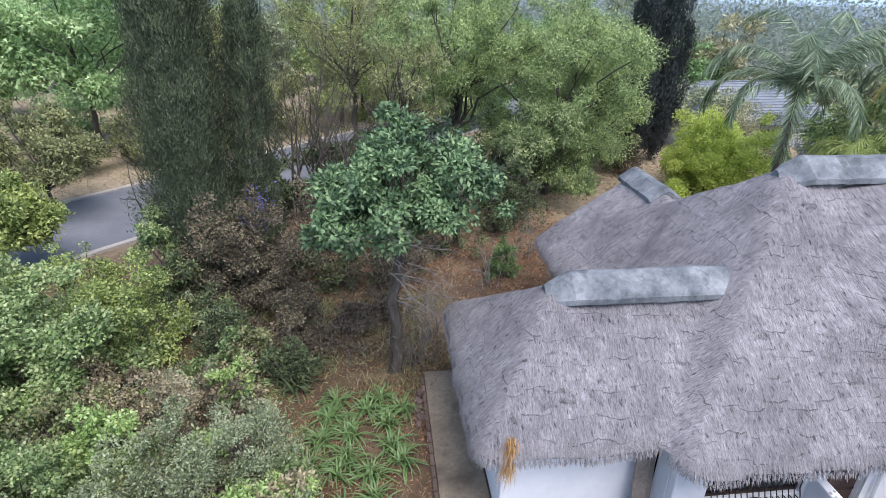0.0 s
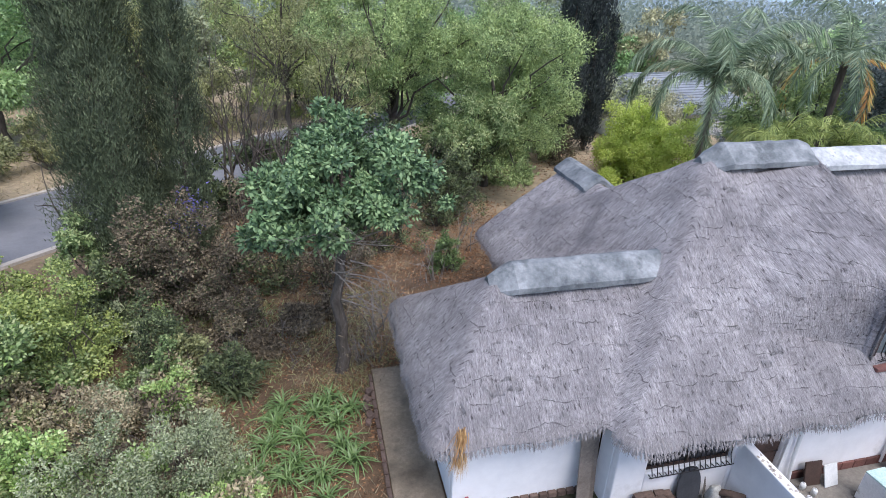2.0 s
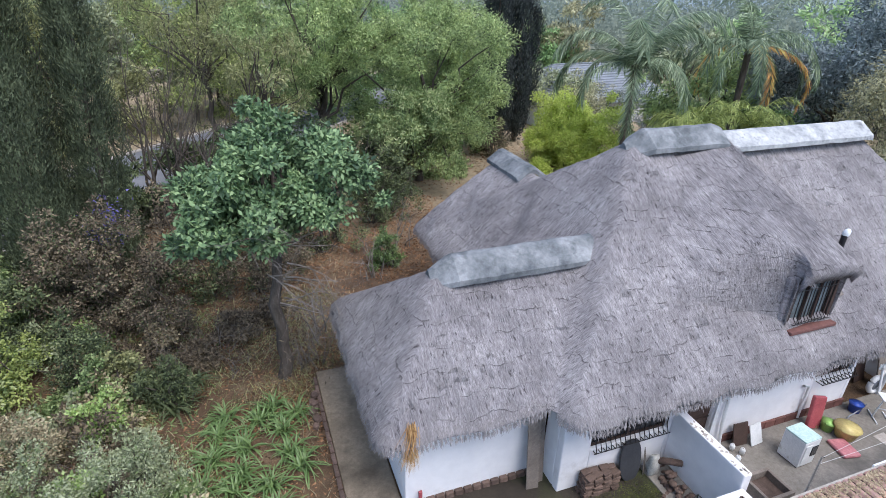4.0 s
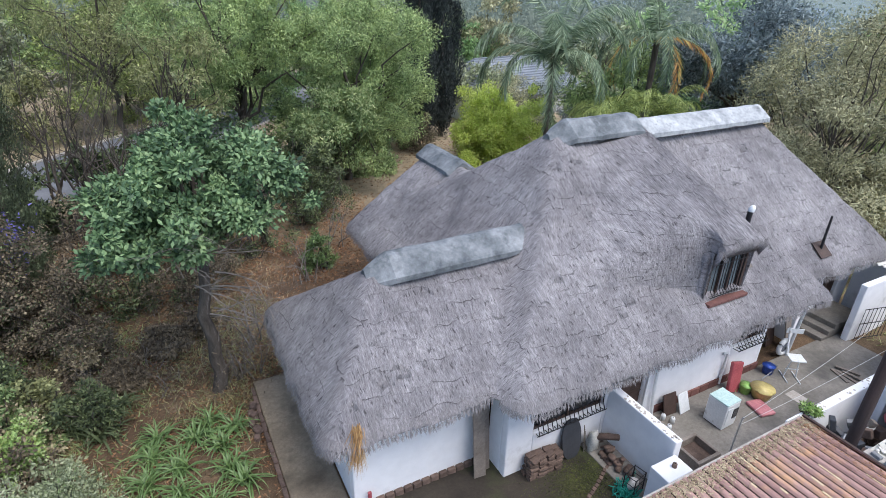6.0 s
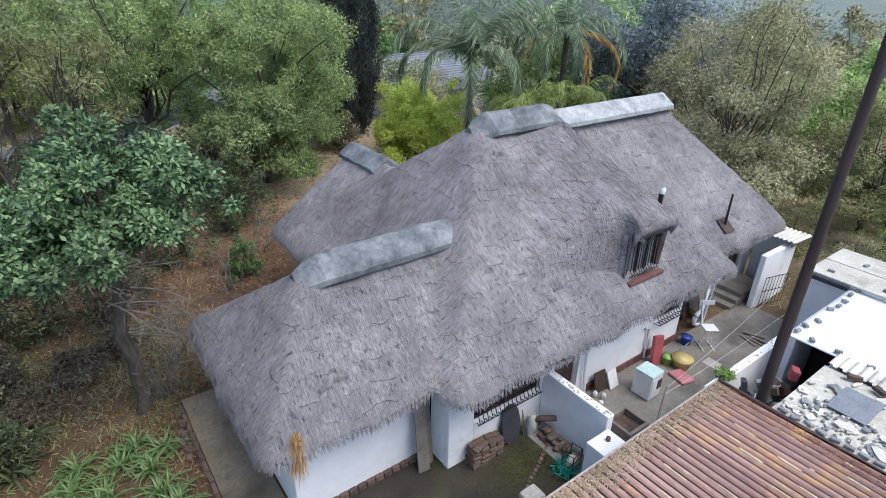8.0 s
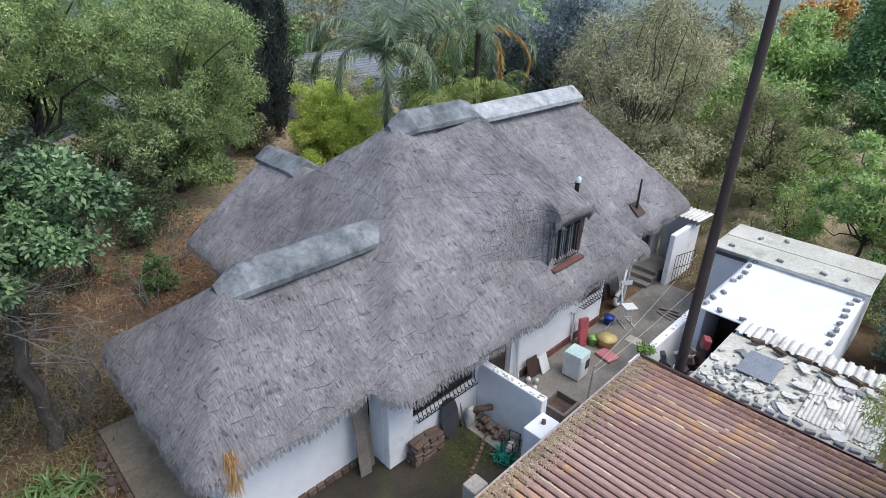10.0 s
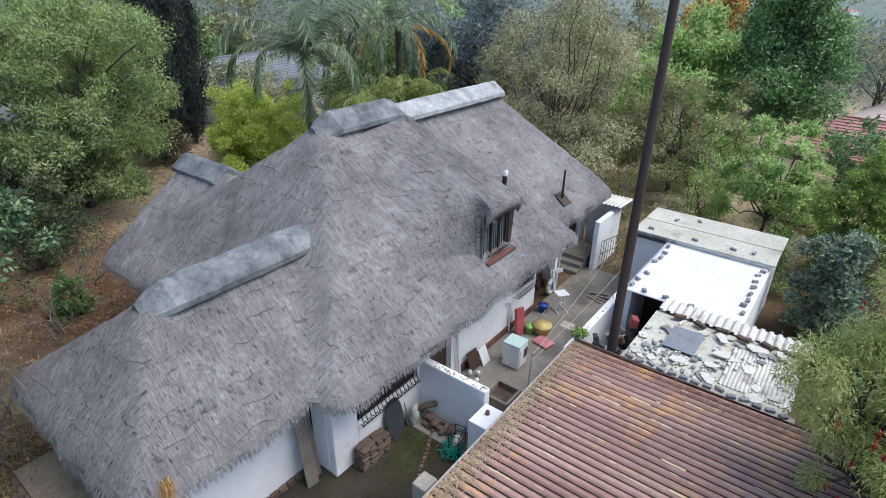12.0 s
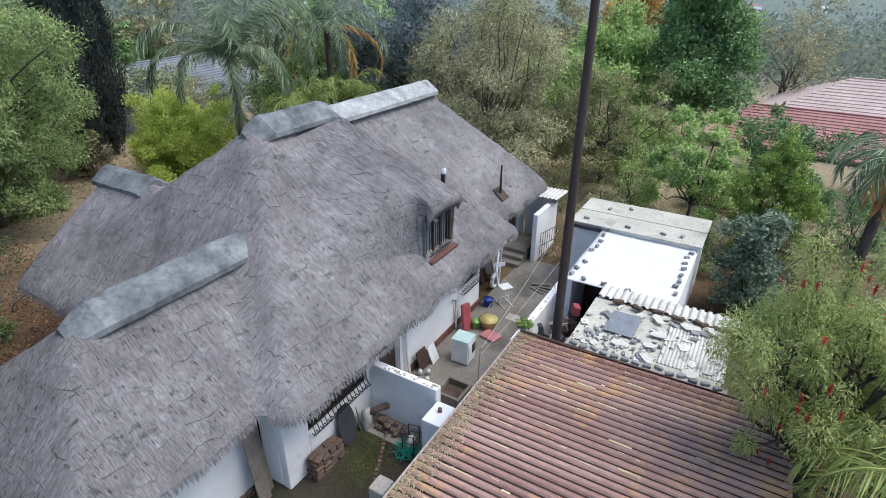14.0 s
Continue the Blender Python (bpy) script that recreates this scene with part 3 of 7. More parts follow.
def roof_height(x, y):
    """Top of the thatch over a point of the plan: the highest of the hipped wings, with softened hips and valleys."""
    out = None
    for x0, x1, y0, y1, sa, sb, sc, sd in WINGS:
        h = soft_min(soft_min(sa * (x - x0), sb * (x1 - x), 0.22), soft_min(sc * (y - y0), sd * (y1 - y), 0.10), 0.34)
        out = h if out is None else soft_max(out, h, 0.5)
    e = eave_in(x, y)
    out = out + 0.03 - 0.09 * np.exp(-(np.maximum(e, 0) / 0.16) ** 1.3)
    lump = 0.035 * np.sin(x * 2.1 + np.sin(y * 1.7)) * np.sin(y * 2.3 + np.sin(x * 1.3)) + 0.02 * np.sin(x * 5.3 + 2 * np.sin(y * 3.1)) * np.sin(y * 4.7)
    return EAVE + out + lump


def eave_in(x, y):
    """How far inside the eave line a point lies; corners rounded."""
    best = None
    r = 0.5
    for x0, x1, y0, y1, *_ in WINGS:
        qx = np.abs(x - (x0 + x1) / 2) - (x1 - x0) / 2 + r
        qy = np.abs(y - (y0 + y1) / 2) - (y1 - y0) / 2 + r
        d = np.hypot(np.maximum(qx, 0), np.maximum(qy, 0)) + np.minimum(np.maximum(qx, qy), 0) - r
        best = d if best is None else np.minimum(best, d)
    wav = 0.02 * np.sin(x * 3.1 + 1.3 * np.sin(y * 2.0)) + 0.015 * np.sin(y * 5.7 + x * 4.3)
    return -best + wav


def slope_at(x, y, h=0.06):
    gx_ = (roof_height(x + h, y) - roof_height(x - h, y)) / (2 * h)
    gy_ = (roof_height(x, y + h) - roof_height(x, y - h)) / (2 * h)
    return gx_, gy_


house = thing("thatched_house", (0, 0, 0), "white plastered house under a weathered grey thatched roof", "house")


def build_thatch():
    step = 0.1
    xs, ys = np.arange(1.3, 22.25, step), np.arange(6.3, 20.3, step)
    X, Y = np.meshgrid(xs, ys, indexing="ij")
    D = eave_in(X, Y)
    for _ in range(3):
        D = eave_in(X, Y)
        gx_ = (eave_in(X + 0.02, Y) - eave_in(X - 0.02, Y)) / 0.04
        gy_ = (eave_in(X, Y + 0.02) - eave_in(X, Y - 0.02)) / 0.04
        g2 = gx_ ** 2 + gy_ ** 2 + 1e-6
        out = (D < 0) & (D > -0.13)
        X, Y = np.where(out, X - D * gx_ / g2, X), np.where(out, Y - D * gy_ / g2, Y)
    D = eave_in(X, Y)
    ok = D > -0.03
    cell = ok[:-1, :-1] & ok[1:, :-1] & ok[1:, 1:] & ok[:-1, 1:]
    Z = roof_height(X, Y)
    nx, ny = X.shape
    idx = np.arange(nx * ny).reshape(nx, ny)
    q = np.stack([idx[:-1, :-1], idx[1:, :-1], idx[1:, 1:], idx[:-1, 1:]], -1)[cell]
    V = np.stack([X, Y, Z], -1).reshape(-1, 3)
    gx_, gy_ = slope_at(X, Y)
    N = np.stack([-gx_, -gy_, np.ones_like(gx_)], -1).reshape(-1, 3)
    N /= np.linalg.norm(N, axis=1, keepdims=True)
    inx = (eave_in(X + 0.05, Y) - eave_in(X - 0.05, Y)) / 0.1
    iny = (eave_in(X, Y + 0.05) - eave_in(X, Y - 0.05)) / 0.1
    inn = np.stack([inx, iny], -1).reshape(-1, 2)
    B = V - N * 0.17
    rim = np.exp(-np.maximum(D, 0) / 0.3).reshape(-1, 1)
    B[:, :2] += inn * rim * 0.12
    B[:, 2] -= (rim * 0.03)[:, 0]
    n = len(V)
    # rim quads where an edge belongs to one cell only
    e = np.concatenate([q[:, [0, 1]], q[:, [1, 2]], q[:, [2, 3]], q[:, [3, 0]]])
    key = np.sort(e, 1)
    _, first, cnt = np.unique(key, axis=0, return_index=True, return_counts=True)
    b = e[first[cnt == 1]]
    faces = np.concatenate([q, q[:, ::-1] + n, np.stack([b[:, 1], b[:, 0], b[:, 0] + n, b[:, 1] + n], 1)])
    VV = np.concatenate([V, B])
    used = np.unique(faces)
    remap = np.full(2 * n, -1)
    remap[used] = np.arange(len(used))
    VV, faces = VV[used], remap[faces]
    roof = mesh_from("thatch", VV, faces, M_THATCH, house, "weathered grey reed thatch with shade lines painted under its courses", True)
    # u along the eave, v down the slope
    c = VV[faces].mean(1)
    gx_, gy_ = slope_at(c[:, 0], c[:, 1])
    alongx = np.abs(gy_) > np.abs(gx_)
    P = VV[faces.ravel()]
    ax = np.repeat(alongx, 4)
    uv = np.stack([np.where(ax, P[:, 0], P[:, 1] + 31.0), -P[:, 2] * 1.5], 1)
    layer = roof.data.uv_layers.new(name="UVMap")
    layer.data.foreach_set("uv", uv.astype(np.float32).ravel())
    # loose reed ends over the slopes, and the ragged fringe of the eave
    rng = np.random.default_rng(5)
    n = 52000
    x, y = rng.uniform(1.5, 22, n), rng.uniform(6.4, 16.5, n)
    keep = eave_in(x, y) > 0.02
    x, y = x[keep], y[keep]
    gx_, gy_ = slope_at(x, y)
    z = roof_height(x, y)
    nrm = unit(np.stack([-gx_, -gy_, np.ones_like(gx_)], 1))
    down = unit(np.stack([-gx_, -gy_, -(gx_ ** 2 + gy_ ** 2)], 1) + 1e-6)
    along = unit(down + rng.normal(size=down.shape) * 0.12 + nrm * rng.uniform(0.0, 0.07, (len(x), 1)))
    p0 = np.stack([x, y, z], 1) + nrm * 0.004
    v, f = blades(rng, p0, along, 0.10, 0.11, 0.6, facing=nrm)
    tagged(mesh_from("loose_reeds", v, f, M_STRAW, house, "loose grey reed ends"), kind="stuff")
    # lips where the tied courses have opened: short curved steps across the slope
    k = 160
    cx, cy = rng.uniform(1.9, 21.5, k), rng.uniform(6.9, 16.0, k)
    gx_, gy_ = slope_at(cx, cy)
    keep = (eave_in(cx, cy) > 0.3) & (gy_ > 1.3 * np.abs(gx_))
    cx, cy = cx[keep], cy[keep]
    k = len(cx)
    gx_, gy_ = slope_at(cx, cy)
    gl = np.hypot(gx_, gy_) + 1e-6
    dn = np.stack([-gx_ / gl, -gy_ / gl], 1)
    # pull every lip to the nearest course line
    course = 0.62
    hz = roof_height(cx, cy)
    shift = ((hz / course + 0.5) % 1 - 0.5) * course / gl * 0.25
    cx, cy = cx + dn[:, 0] * shift, cy + dn[:, 1] * shift
    ac = np.stack([-dn[:, 1], dn[:, 0]], 1)
    half = rng.uniform(0.05, 0.2, k)
    arc = rng.uniform(-0.04, 0.12, k)
    m = 9
    t = np.linspace(-1, 1, m)
    wob = np.cumsum(rng.normal(size=(k, m)) * 0.008, 1)
    lx = cx[:, None] + ac[:, :1] * half[:, None] * t + dn[:, :1] * (arc[:, None] * t ** 2 + wob)
    ly = cy[:, None] + ac[:, 1:] * half[:, None] * t + dn[:, 1:] * (arc[:, None] * t ** 2 + wob)
    lift = (1 - np.abs(t) ** 3)[None] * rng.uniform(0.002, 0.011, (k, 1))
    ux, uy = lx - dn[:, :1] * 0.3, ly - dn[:, 1:] * 0.3
    top = np.stack([ux, uy, roof_height(ux, uy) - 0.004], -1)
    lip = np.stack([lx, ly, roof_height(lx, ly) + lift], -1)
    bx_, by_ = lx - dn[:, :1] * 0.015, ly - dn[:, 1:] * 0.015
    bot = np.stack([bx_, by_, roof_height(bx_, by_) - 0.02], -1)
    LV = np.stack([top, lip, bot], 1).reshape(-1, 3)
    base = np.arange(k)[:, None] * 3 * m
    j = np.arange(m - 1)[None]
    q1 = np.stack([base + j, base + m + j, base + m + j + 1, base + j + 1], -1).reshape(-1, 4)
    q2 = np.stack([base + m + j, base + 2 * m + j, base + 2 * m + j + 1, base + m + j + 1], -1).reshape(-1, 4)
    LF = np.concatenate([q1, q2])
    lips = mesh_from("course_edging", LV, LF, M_THATCH, house, "lifted edges of thatch courses")
    tagged(lips, kind="stuff")
    c = LV[LF].mean(1)
    gx_, gy_ = slope_at(c[:, 0], c[:, 1])
    P, ax = LV[LF.ravel()], np.repeat(np.abs(gy_) > np.abs(gx_), 4)
    uv = np.stack([np.where(ax, P[:, 0], P[:, 1] + 31.0), -P[:, 2] * 1.5], 1)
    lips.data.uv_layers.new(name="UVMap").data.foreach_set("uv", uv.astype(np.float32).ravel())
    bx = VV[np.unique(remap[b])][:, :2]
    pick = bx[rng.integers(0, len(bx), 38000)] + rng.normal(size=(38000, 2)) * 0.02
    gx_, gy_ = slope_at(pick[:, 0], pick[:, 1])
    hl = np.hypot(gx_, gy_) + 1e-6
    way = np.stack([-gx_ / hl, -gy_ / hl, np.zeros_like(gx_)], 1)
    # half of the ends hang at the rim, half lie over its rounded nose
    inset = rng.uniform(-0.17, 0.17, 38000).clip(0.012, 1)
    pick = pick - way[:, :2] * inset[:, None]
    z = roof_height(pick[:, 0], pick[:, 1]) + np.where(inset > 0.02, 0.008, -rng.uniform(-0.01, 0.14, 38000))
    along = unit(way * np.where(inset > 0.02, 0.95, 0.5)[:, None] + np.array([0, 0, -1.0]) + rng.normal(size=(38000, 3)) * 0.16)
    v, f = blades(rng, np.column_stack([pick, z]), along, 0.07, 0.2, 0.5, facing=unit(way + np.array([0, 0, 0.8]) + rng.normal(size=(38000, 3)) * 0.2))
    tagged(mesh_from("eave_fringe", v, f, M_STRAW, house, "ragged cut reed ends"), kind="stuff")
    # a sprung tuft of fresh reed at the corner of the wing
    n = 420
    base = np.array([2.35, 7.62]) + rng.normal(size=(n, 2)) * 0.05
    p = np.column_stack([base, roof_height(base[:, 0], base[:, 1]) + 0.02 + rng.uniform(-0.15, 0.1, n)])
    along = unit(np.array([-0.22, -0.4, -0.8]) + rng.normal(size=(n, 3)) * 0.16)
    v, f = blades(rng, p, along, 0.55, 0.035, 0.4)
    mesh_from("sprung_tuft", v, f, M_FRESH, house, "sprung tuft of orange unweathered reed")


build_thatch()


def ridge_cap(p0, p1, zr, half=0.62, drop=0.5, end0=0.5, end1=0.12, label="grey cement ridge capping", mat=None):
    """Cement capping along a ridge: a thick folded strip whose ends are dipped."""
    p0, p1 = np.array(p0, float), np.array(p1, float)
    L = np.linalg.norm(p1 - p0)
    d = (p1 - p0) / L
    s = np.array([-d[1], d[0]])
    prof = [(-1.0, -1.0), (-0.22, -0.08), (0.0, 0.0), (0.22, -0.08), (1.0, -1.0)]
    bm = bmesh.new()
    rows = []
    st = [0.0, end0, *np.linspace(end0, L - end1, 14)[1:-1], L - end1, L]
    rng = np.random.default_rng(int(L * 100))
    for t in st:
        lo = 0.0
        k = 1.0
        if t < end0 - 1e-6:
            lo, k = 0.30 * end0 / 0.5, 0.45
        elif t > L - end1 + 1e-6:
            lo, k = 0.08, 0.93
        row = []
        for side in (0, 1):
            for u, w in prof:
                h = zr - lo + w * drop * (1 if abs(u) > 0.9 else k) - side * 0.13 + (0.12 if lo and abs(u) > 0.9 and k < 0.6 else 0)
                q = p0 + d * t + s * u * half * (k if lo else 1)
                row.append(bm.verts.new((q[0], q[1], h + rng.normal() * 0.008)))
        rows.append(row)
    m = len(prof)
    for a_, b_ in zip(rows, rows[1:]):
        for i in range(m - 1):
            bm.faces.new((a_[i], a_[i + 1], b_[i + 1], b_[i]))
            bm.faces.new((a_[m + i], b_[m + i], b_[m + i + 1], a_[m + i + 1]))
        for i in (0, m - 1):
            bm.faces.new((a_[i], b_[i], b_[m + i], a_[m + i]))
    for r_ in (rows[0], rows[-1]):
        for i in range(m - 1):
            bm.faces.new((r_[i], r_[m + i], r_[m + i + 1], r_[i + 1]))
    return part("ridge_cap", bm, mat or M_CEMENT, house, label)


ridge_cap((3.55, 10.32), (8.0, 10.36), 4.98, 0.6, 0.38, 0.55, 0.14, "grey cement ridge capping with a blunt end")
ridge_cap((9.62, 11.92), (12.85, 11.95), 7.11, 0.62, 0.4, 0.6, 0.3)
ridge_cap((12.9, 12.05), (19.0, 12.05), 6.85, 0.58, 0.36, 0.1, 0.1, "pale cement ridge capping", M_CEMENT_PALE)
ridge_cap((8.7, 17.45), (8.72, 14.95), 5.24, 0.55, 0.34, 0.12, 0.1, "grey cement ridge capping, broken at its end")

# walls: white plaster over a low brick plinth


def wall(x0, x1, y0, y1, z1, name="wall", mat=None, label=""):
    return boxed(name, x0, x1, y0, y1, -0.1, z1, mat or M_WHITE, house, 0.03, label)


wall(2.35, 5.75, 8.15, 8.37, 2.6)
wall(2.35, 2.57, 8.372, 12.5, 2.6)
# front wall round two windows and a door
wall(5.75, 6.5, 7.4, 7.62, 2.75)
wall(6.502, 8.66, 7.4, 7.62, 1.06)
wall(8.662, 9.2, 7.4, 7.62, 2.75)
wall(10.06, 13.45, 7.4, 7.62, 2.75)
wall(13.452, 14.86, 7.4, 7.62, 1.25)
wall(14.862, 15.0, 7.4, 7.62, 2.75)
boxed("wall", 6.502, 8.658, 7.4, 7.62, 2.3, 2.75, M_WHITE, house, 0.02)
boxed("wall", 9.202, 10.058, 7.4, 7.62, 2.1, 2.75, M_WHITE, house, 0.02)
boxed("wall", 13.454, 14.858, 7.4, 7.62, 2.2, 2.75, M_WHITE, house, 0.02)
wall(5.75, 5.97, 7.622, 8.14, 2.6)
wall(15.0, 17.2, 8.35, 8.55, 3.0)
wall(14.78, 15.0, 7.622, 8.35, 2.8)
wall(17.2, 19.4, 8.3, 8.5, 2.9)
wall(20.3, 21.0, 8.3, 8.5, 2.9)
wall(17.2, 17.5, 7.75, 8.298, 2.3)
wall(20.8, 21.0, 8.502, 15.9, 2.6)
wall(7.0, 7.2, 12.502, 16.2, 2.6)
wall(2.58, 7.2, 12.3, 12.5, 2.6)
wall(7.202, 20.8, 16.0, 16.2, 2.6)

# ---------------- outbuildings ----------------


def ribbed_sheet(name, x0, x1, y0, y1, z_at, pitch, height, along, mat, parent, label="", flat=0.45):
    """A ribbed sheet: trapezoid ribs of a pitch and height that run along 'x' or 'y'."""
    lo, hi = (x0, x1) if along == "y" else (y0, y1)
    a0, a1 = (y0, y1) if along == "y" else (x0, x1)
    us, hs = [], []
    u = lo
    while u < hi:
        for k, h in ((0.0, 0), (flat, 0), (flat + 0.03, height), (0.97, height)):
            us.append(min(u + k * pitch, hi))
            hs.append(h)
        u += pitch
    us.append(hi)
    hs.append(0)
    V = []
    cuts = np.linspace(a0, a1, 9)
    for c in cuts:
        for u_, h in zip(us, hs):
            x, y = (u_, c) if along == "y" else (c, u_)
            V.append((x, y, z_at(x, y) + h))
    n = len(us)
    F = [(j * n + i, j * n + i + 1, (j + 1) * n + i + 1, (j + 1) * n + i) for j in range(len(cuts) - 1) for i in range(n - 1)]
    m = len(V)
    V = V + [(x, y, z - 0.012) for x, y, z in V]
    F = F + [tuple(m + k for k in reversed(f)) for f in F]
    return mesh_from(name, V, F, mat, parent, label)


garage = thing("garage", (0, 0, 0), "low outbuilding under a rusty red ribbed metal roof", "outbuilding")
ribbed_sheet("roof_sheet", 2.6, 10.95, -1.85, 4.2, lambda x, y: 2.42 + 0.0 * x + (y - 4.2) * -0.02, 0.19, -0.05, "y", M_RUST, garage, "rusty red-brown ribbed roof sheeting", 0.54)
# dark strips added on the groove floors: rust grime and painted shade
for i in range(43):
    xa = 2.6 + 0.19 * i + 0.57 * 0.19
    boxed("groove_grime", xa + 0.008, min(xa + 0.066, 10.94), -1.84, 4.17, 2.378, 2.384, M_GROOVE, garage, 0.0, "dark rust, dirt and painted shade in the grooves" if i == 0 else "", pose(0, 0, 0.084, -1.146, 0, 0))
boxed("wall", 3.0, 10.7, 3.75, 3.95, -0.1, 2.2, M_WHITE, garage, 0.02)
boxed("wall", 10.72, 10.92, -1.49, 3.72, -0.1, 2.2, M_WHITE, garage, 0.02)
boxed("wall", 3.0, 3.2, -1.49, 3.748, -0.1, 2.2, M_WHITE, garage, 0.02)
boxed("wall", 3.0, 10.92, -1.7, -1.492, -0.1, 2.2, M_WHITE, garage, 0.02)
boxed("edge_flashing", 2.6, 10.97, 4.2, 4.25, 2.2, 2.4, M_KERB, garage, 0.01, "pale weathered edge flashing")
boxed("edge_flashing", 10.955, 11.02, -1.85, 4.2, 2.2, 2.46, M_DARKWOOD, garage, 0.01, "dark weathered edge board")

store = thing("store_shed", (0, 0, 0), "white store shed roofed with old sheets and a tarpaulin", "shed")
boxed("wall", 14.3, 14.48, 1.0, 2.85, -0.1, 2.34, M_WHITE, store, 0.02)
boxed("wall", 14.482, 18.3, 4.0, 4.2, -0.1, 2.34, M_WHITE, store, 0.02)
boxed("wall", 14.482, 18.3, 1.0, 1.2, -0.1, 2.34, M_WHITE, store, 0.02)
# dark sheet added behind the open front; its colour stands in for shade
boxed("partition", 16.0, 16.1, 1.2, 3.99, -0.1, 2.3, M_DARKWOOD, store, 0.01, "added dark sheet standing in for shade inside the shed")
boxed("wall", 18.302, 18.5, 1.0, 5.25, -0.1, 2.5, M_WHITE, store, 0.02)
boxed("wall", 18.502, 20.7, 5.05, 5.25, -0.1, 2.5, M_WHITE, store, 0.02)
boxed("wall", 18.502, 20.7, 1.0, 1.2, -0.1, 2.5, M_WHITE, store, 0.02)
boxed("wall", 11.2, 14.298, -0.35, -0.15, -0.1, 2.3, M_WHITE, store, 0.02)
boxed("wall", 11.2, 14.298, 2.85, 3.02, -0.1, 2.3, M_WHITE, store, 0.02)
for k, (xa, xb) in enumerate(((18.2, 19.48), (19.5, 20.8))):
    boxed("roof_sheet", xa, xb, 0.9, 5.4, 2.52 + 0.012 * k, 2.58 + 0.012 * k, M_CREAM, store, 0.01, "cream weathered flat sheet")
boxed("roof_deck", 11.05, 13.72, -0.45, 3.05, 2.30, 2.375, M_CREAM, store, 0.01, "crumbling pale cement roof deck")
ribbed_sheet("roof_sheet", 11.5, 13.2, -0.5, 0.95, lambda x, y: 2.385, 0.085, 0.022, "x", M_FIBRE, store, "finely ribbed weathered sheet")
ribbed_sheet("roof_sheet", 13.7, 14.35, -0.6, 3.0, lambda x, y: 2.44, 0.2, 0.05, "x", M_FIBRE, store, "pale ribbed overlapping sheet")
bm = bmesh.new()
nx, ny = 34, 26
grid = [[None] * ny for _ in range(nx)]
for i in range(nx):
    for j in range(ny):
        x, y = 14.25 + 4.2 * i / (nx - 1), 1.05 + 3.15 * j / (ny - 1)
        fold = 0.03 * math.sin(3 * x + 5 * y) * math.exp(-((x - 17.0) ** 2 + (y - 1.9) ** 2)) + 0.012 * math.sin(2.2 * x + 1.1 * y)
        grid[i][j] = bm.verts.new((x, y, 2.41 + fold))
for i in range(nx - 1):
    for j in range(ny - 1):
        bm.faces.new((grid[i][j], grid[i + 1][j], grid[i + 1][j + 1], grid[i][j + 1]))
ret = bmesh.ops.extrude_face_region(bm, geom=list(bm.faces))
bmesh.ops.translate(bm, vec=(0, 0, -0.03), verts=[g for g in ret["geom"] if isinstance(g, bmesh.types.BMVert)])
tagged(part("tarpaulin", bm, M_TARP, None, smooth=True), "white tarpaulin weighed down with bricks on the shed roof", "tarpaulin")

yard_wall = tagged(boxed("yard_wall", 11.6, 15.6, 4.5, 4.72, -0.1, 1.6, M_WHITE, bevel=0.03), "low white plastered yard wall with flaking top", "wall")
boundary = tagged(boxed("screen_wall", 8.75, 8.97, 5.35, 7.396, -0.1, 1.6, M_WHITE, bevel=0.03), "white plastered screen wall with worn top", "wall")
pier = tagged(boxed("wall_pier", 8.06, 8.8, 4.85, 5.346, -0.1, 1.26, M_WHITE, bevel=0.02), "white square pier with a flat cap", "pier")

rngw2 = random.Random(19)
for host, x0, x1, y0, y1, z in ((boundary, 8.77, 8.95, 5.38, 7.36, 1.6), (yard_wall, 11.65, 15.55, 4.52, 4.70, 1.6)):
    for i in range(26):
        cx_, cy_ = rngw2.uniform(x0, x1), rngw2.uniform(y0, y1)
        bm = bmesh.new()
        ring = [bm.verts.new((min(max(cx_ + rngw2.uniform(0.012, 0.055) * math.cos(t), x0), x1), min(max(cy_ + rngw2.uniform(0.012, 0.055) * math.sin(t), y0), y1), z + 0.005)) for t in (0.0, 1.1, 2.0, 3.1, 4.2, 5.3)]
        low = [bm.verts.new((v.co.x, v.co.y, z - 0.004)) for v in ring]
        bm.faces.new(ring)
        for k in range(6):
            bm.faces.new((ring[k], ring[k - 1], low[k - 1], low[k]))
        part("flaked_patch", bm, M_KERB, host)

# tall pole
pole = thing("utility_pole", (11.95, 3.55, 0), "tall dark brown wooden utility pole", "pole")
tube_part("shaft", [[(0, 0, -0.1, 0.125), (0, 0, 4, 0.115), (0, 0, 8, 0.1), (0, 0, 12.5, 0.085)]], M_POLE, pole, sides=14)

# ---------------- trees and shrubs ----------------


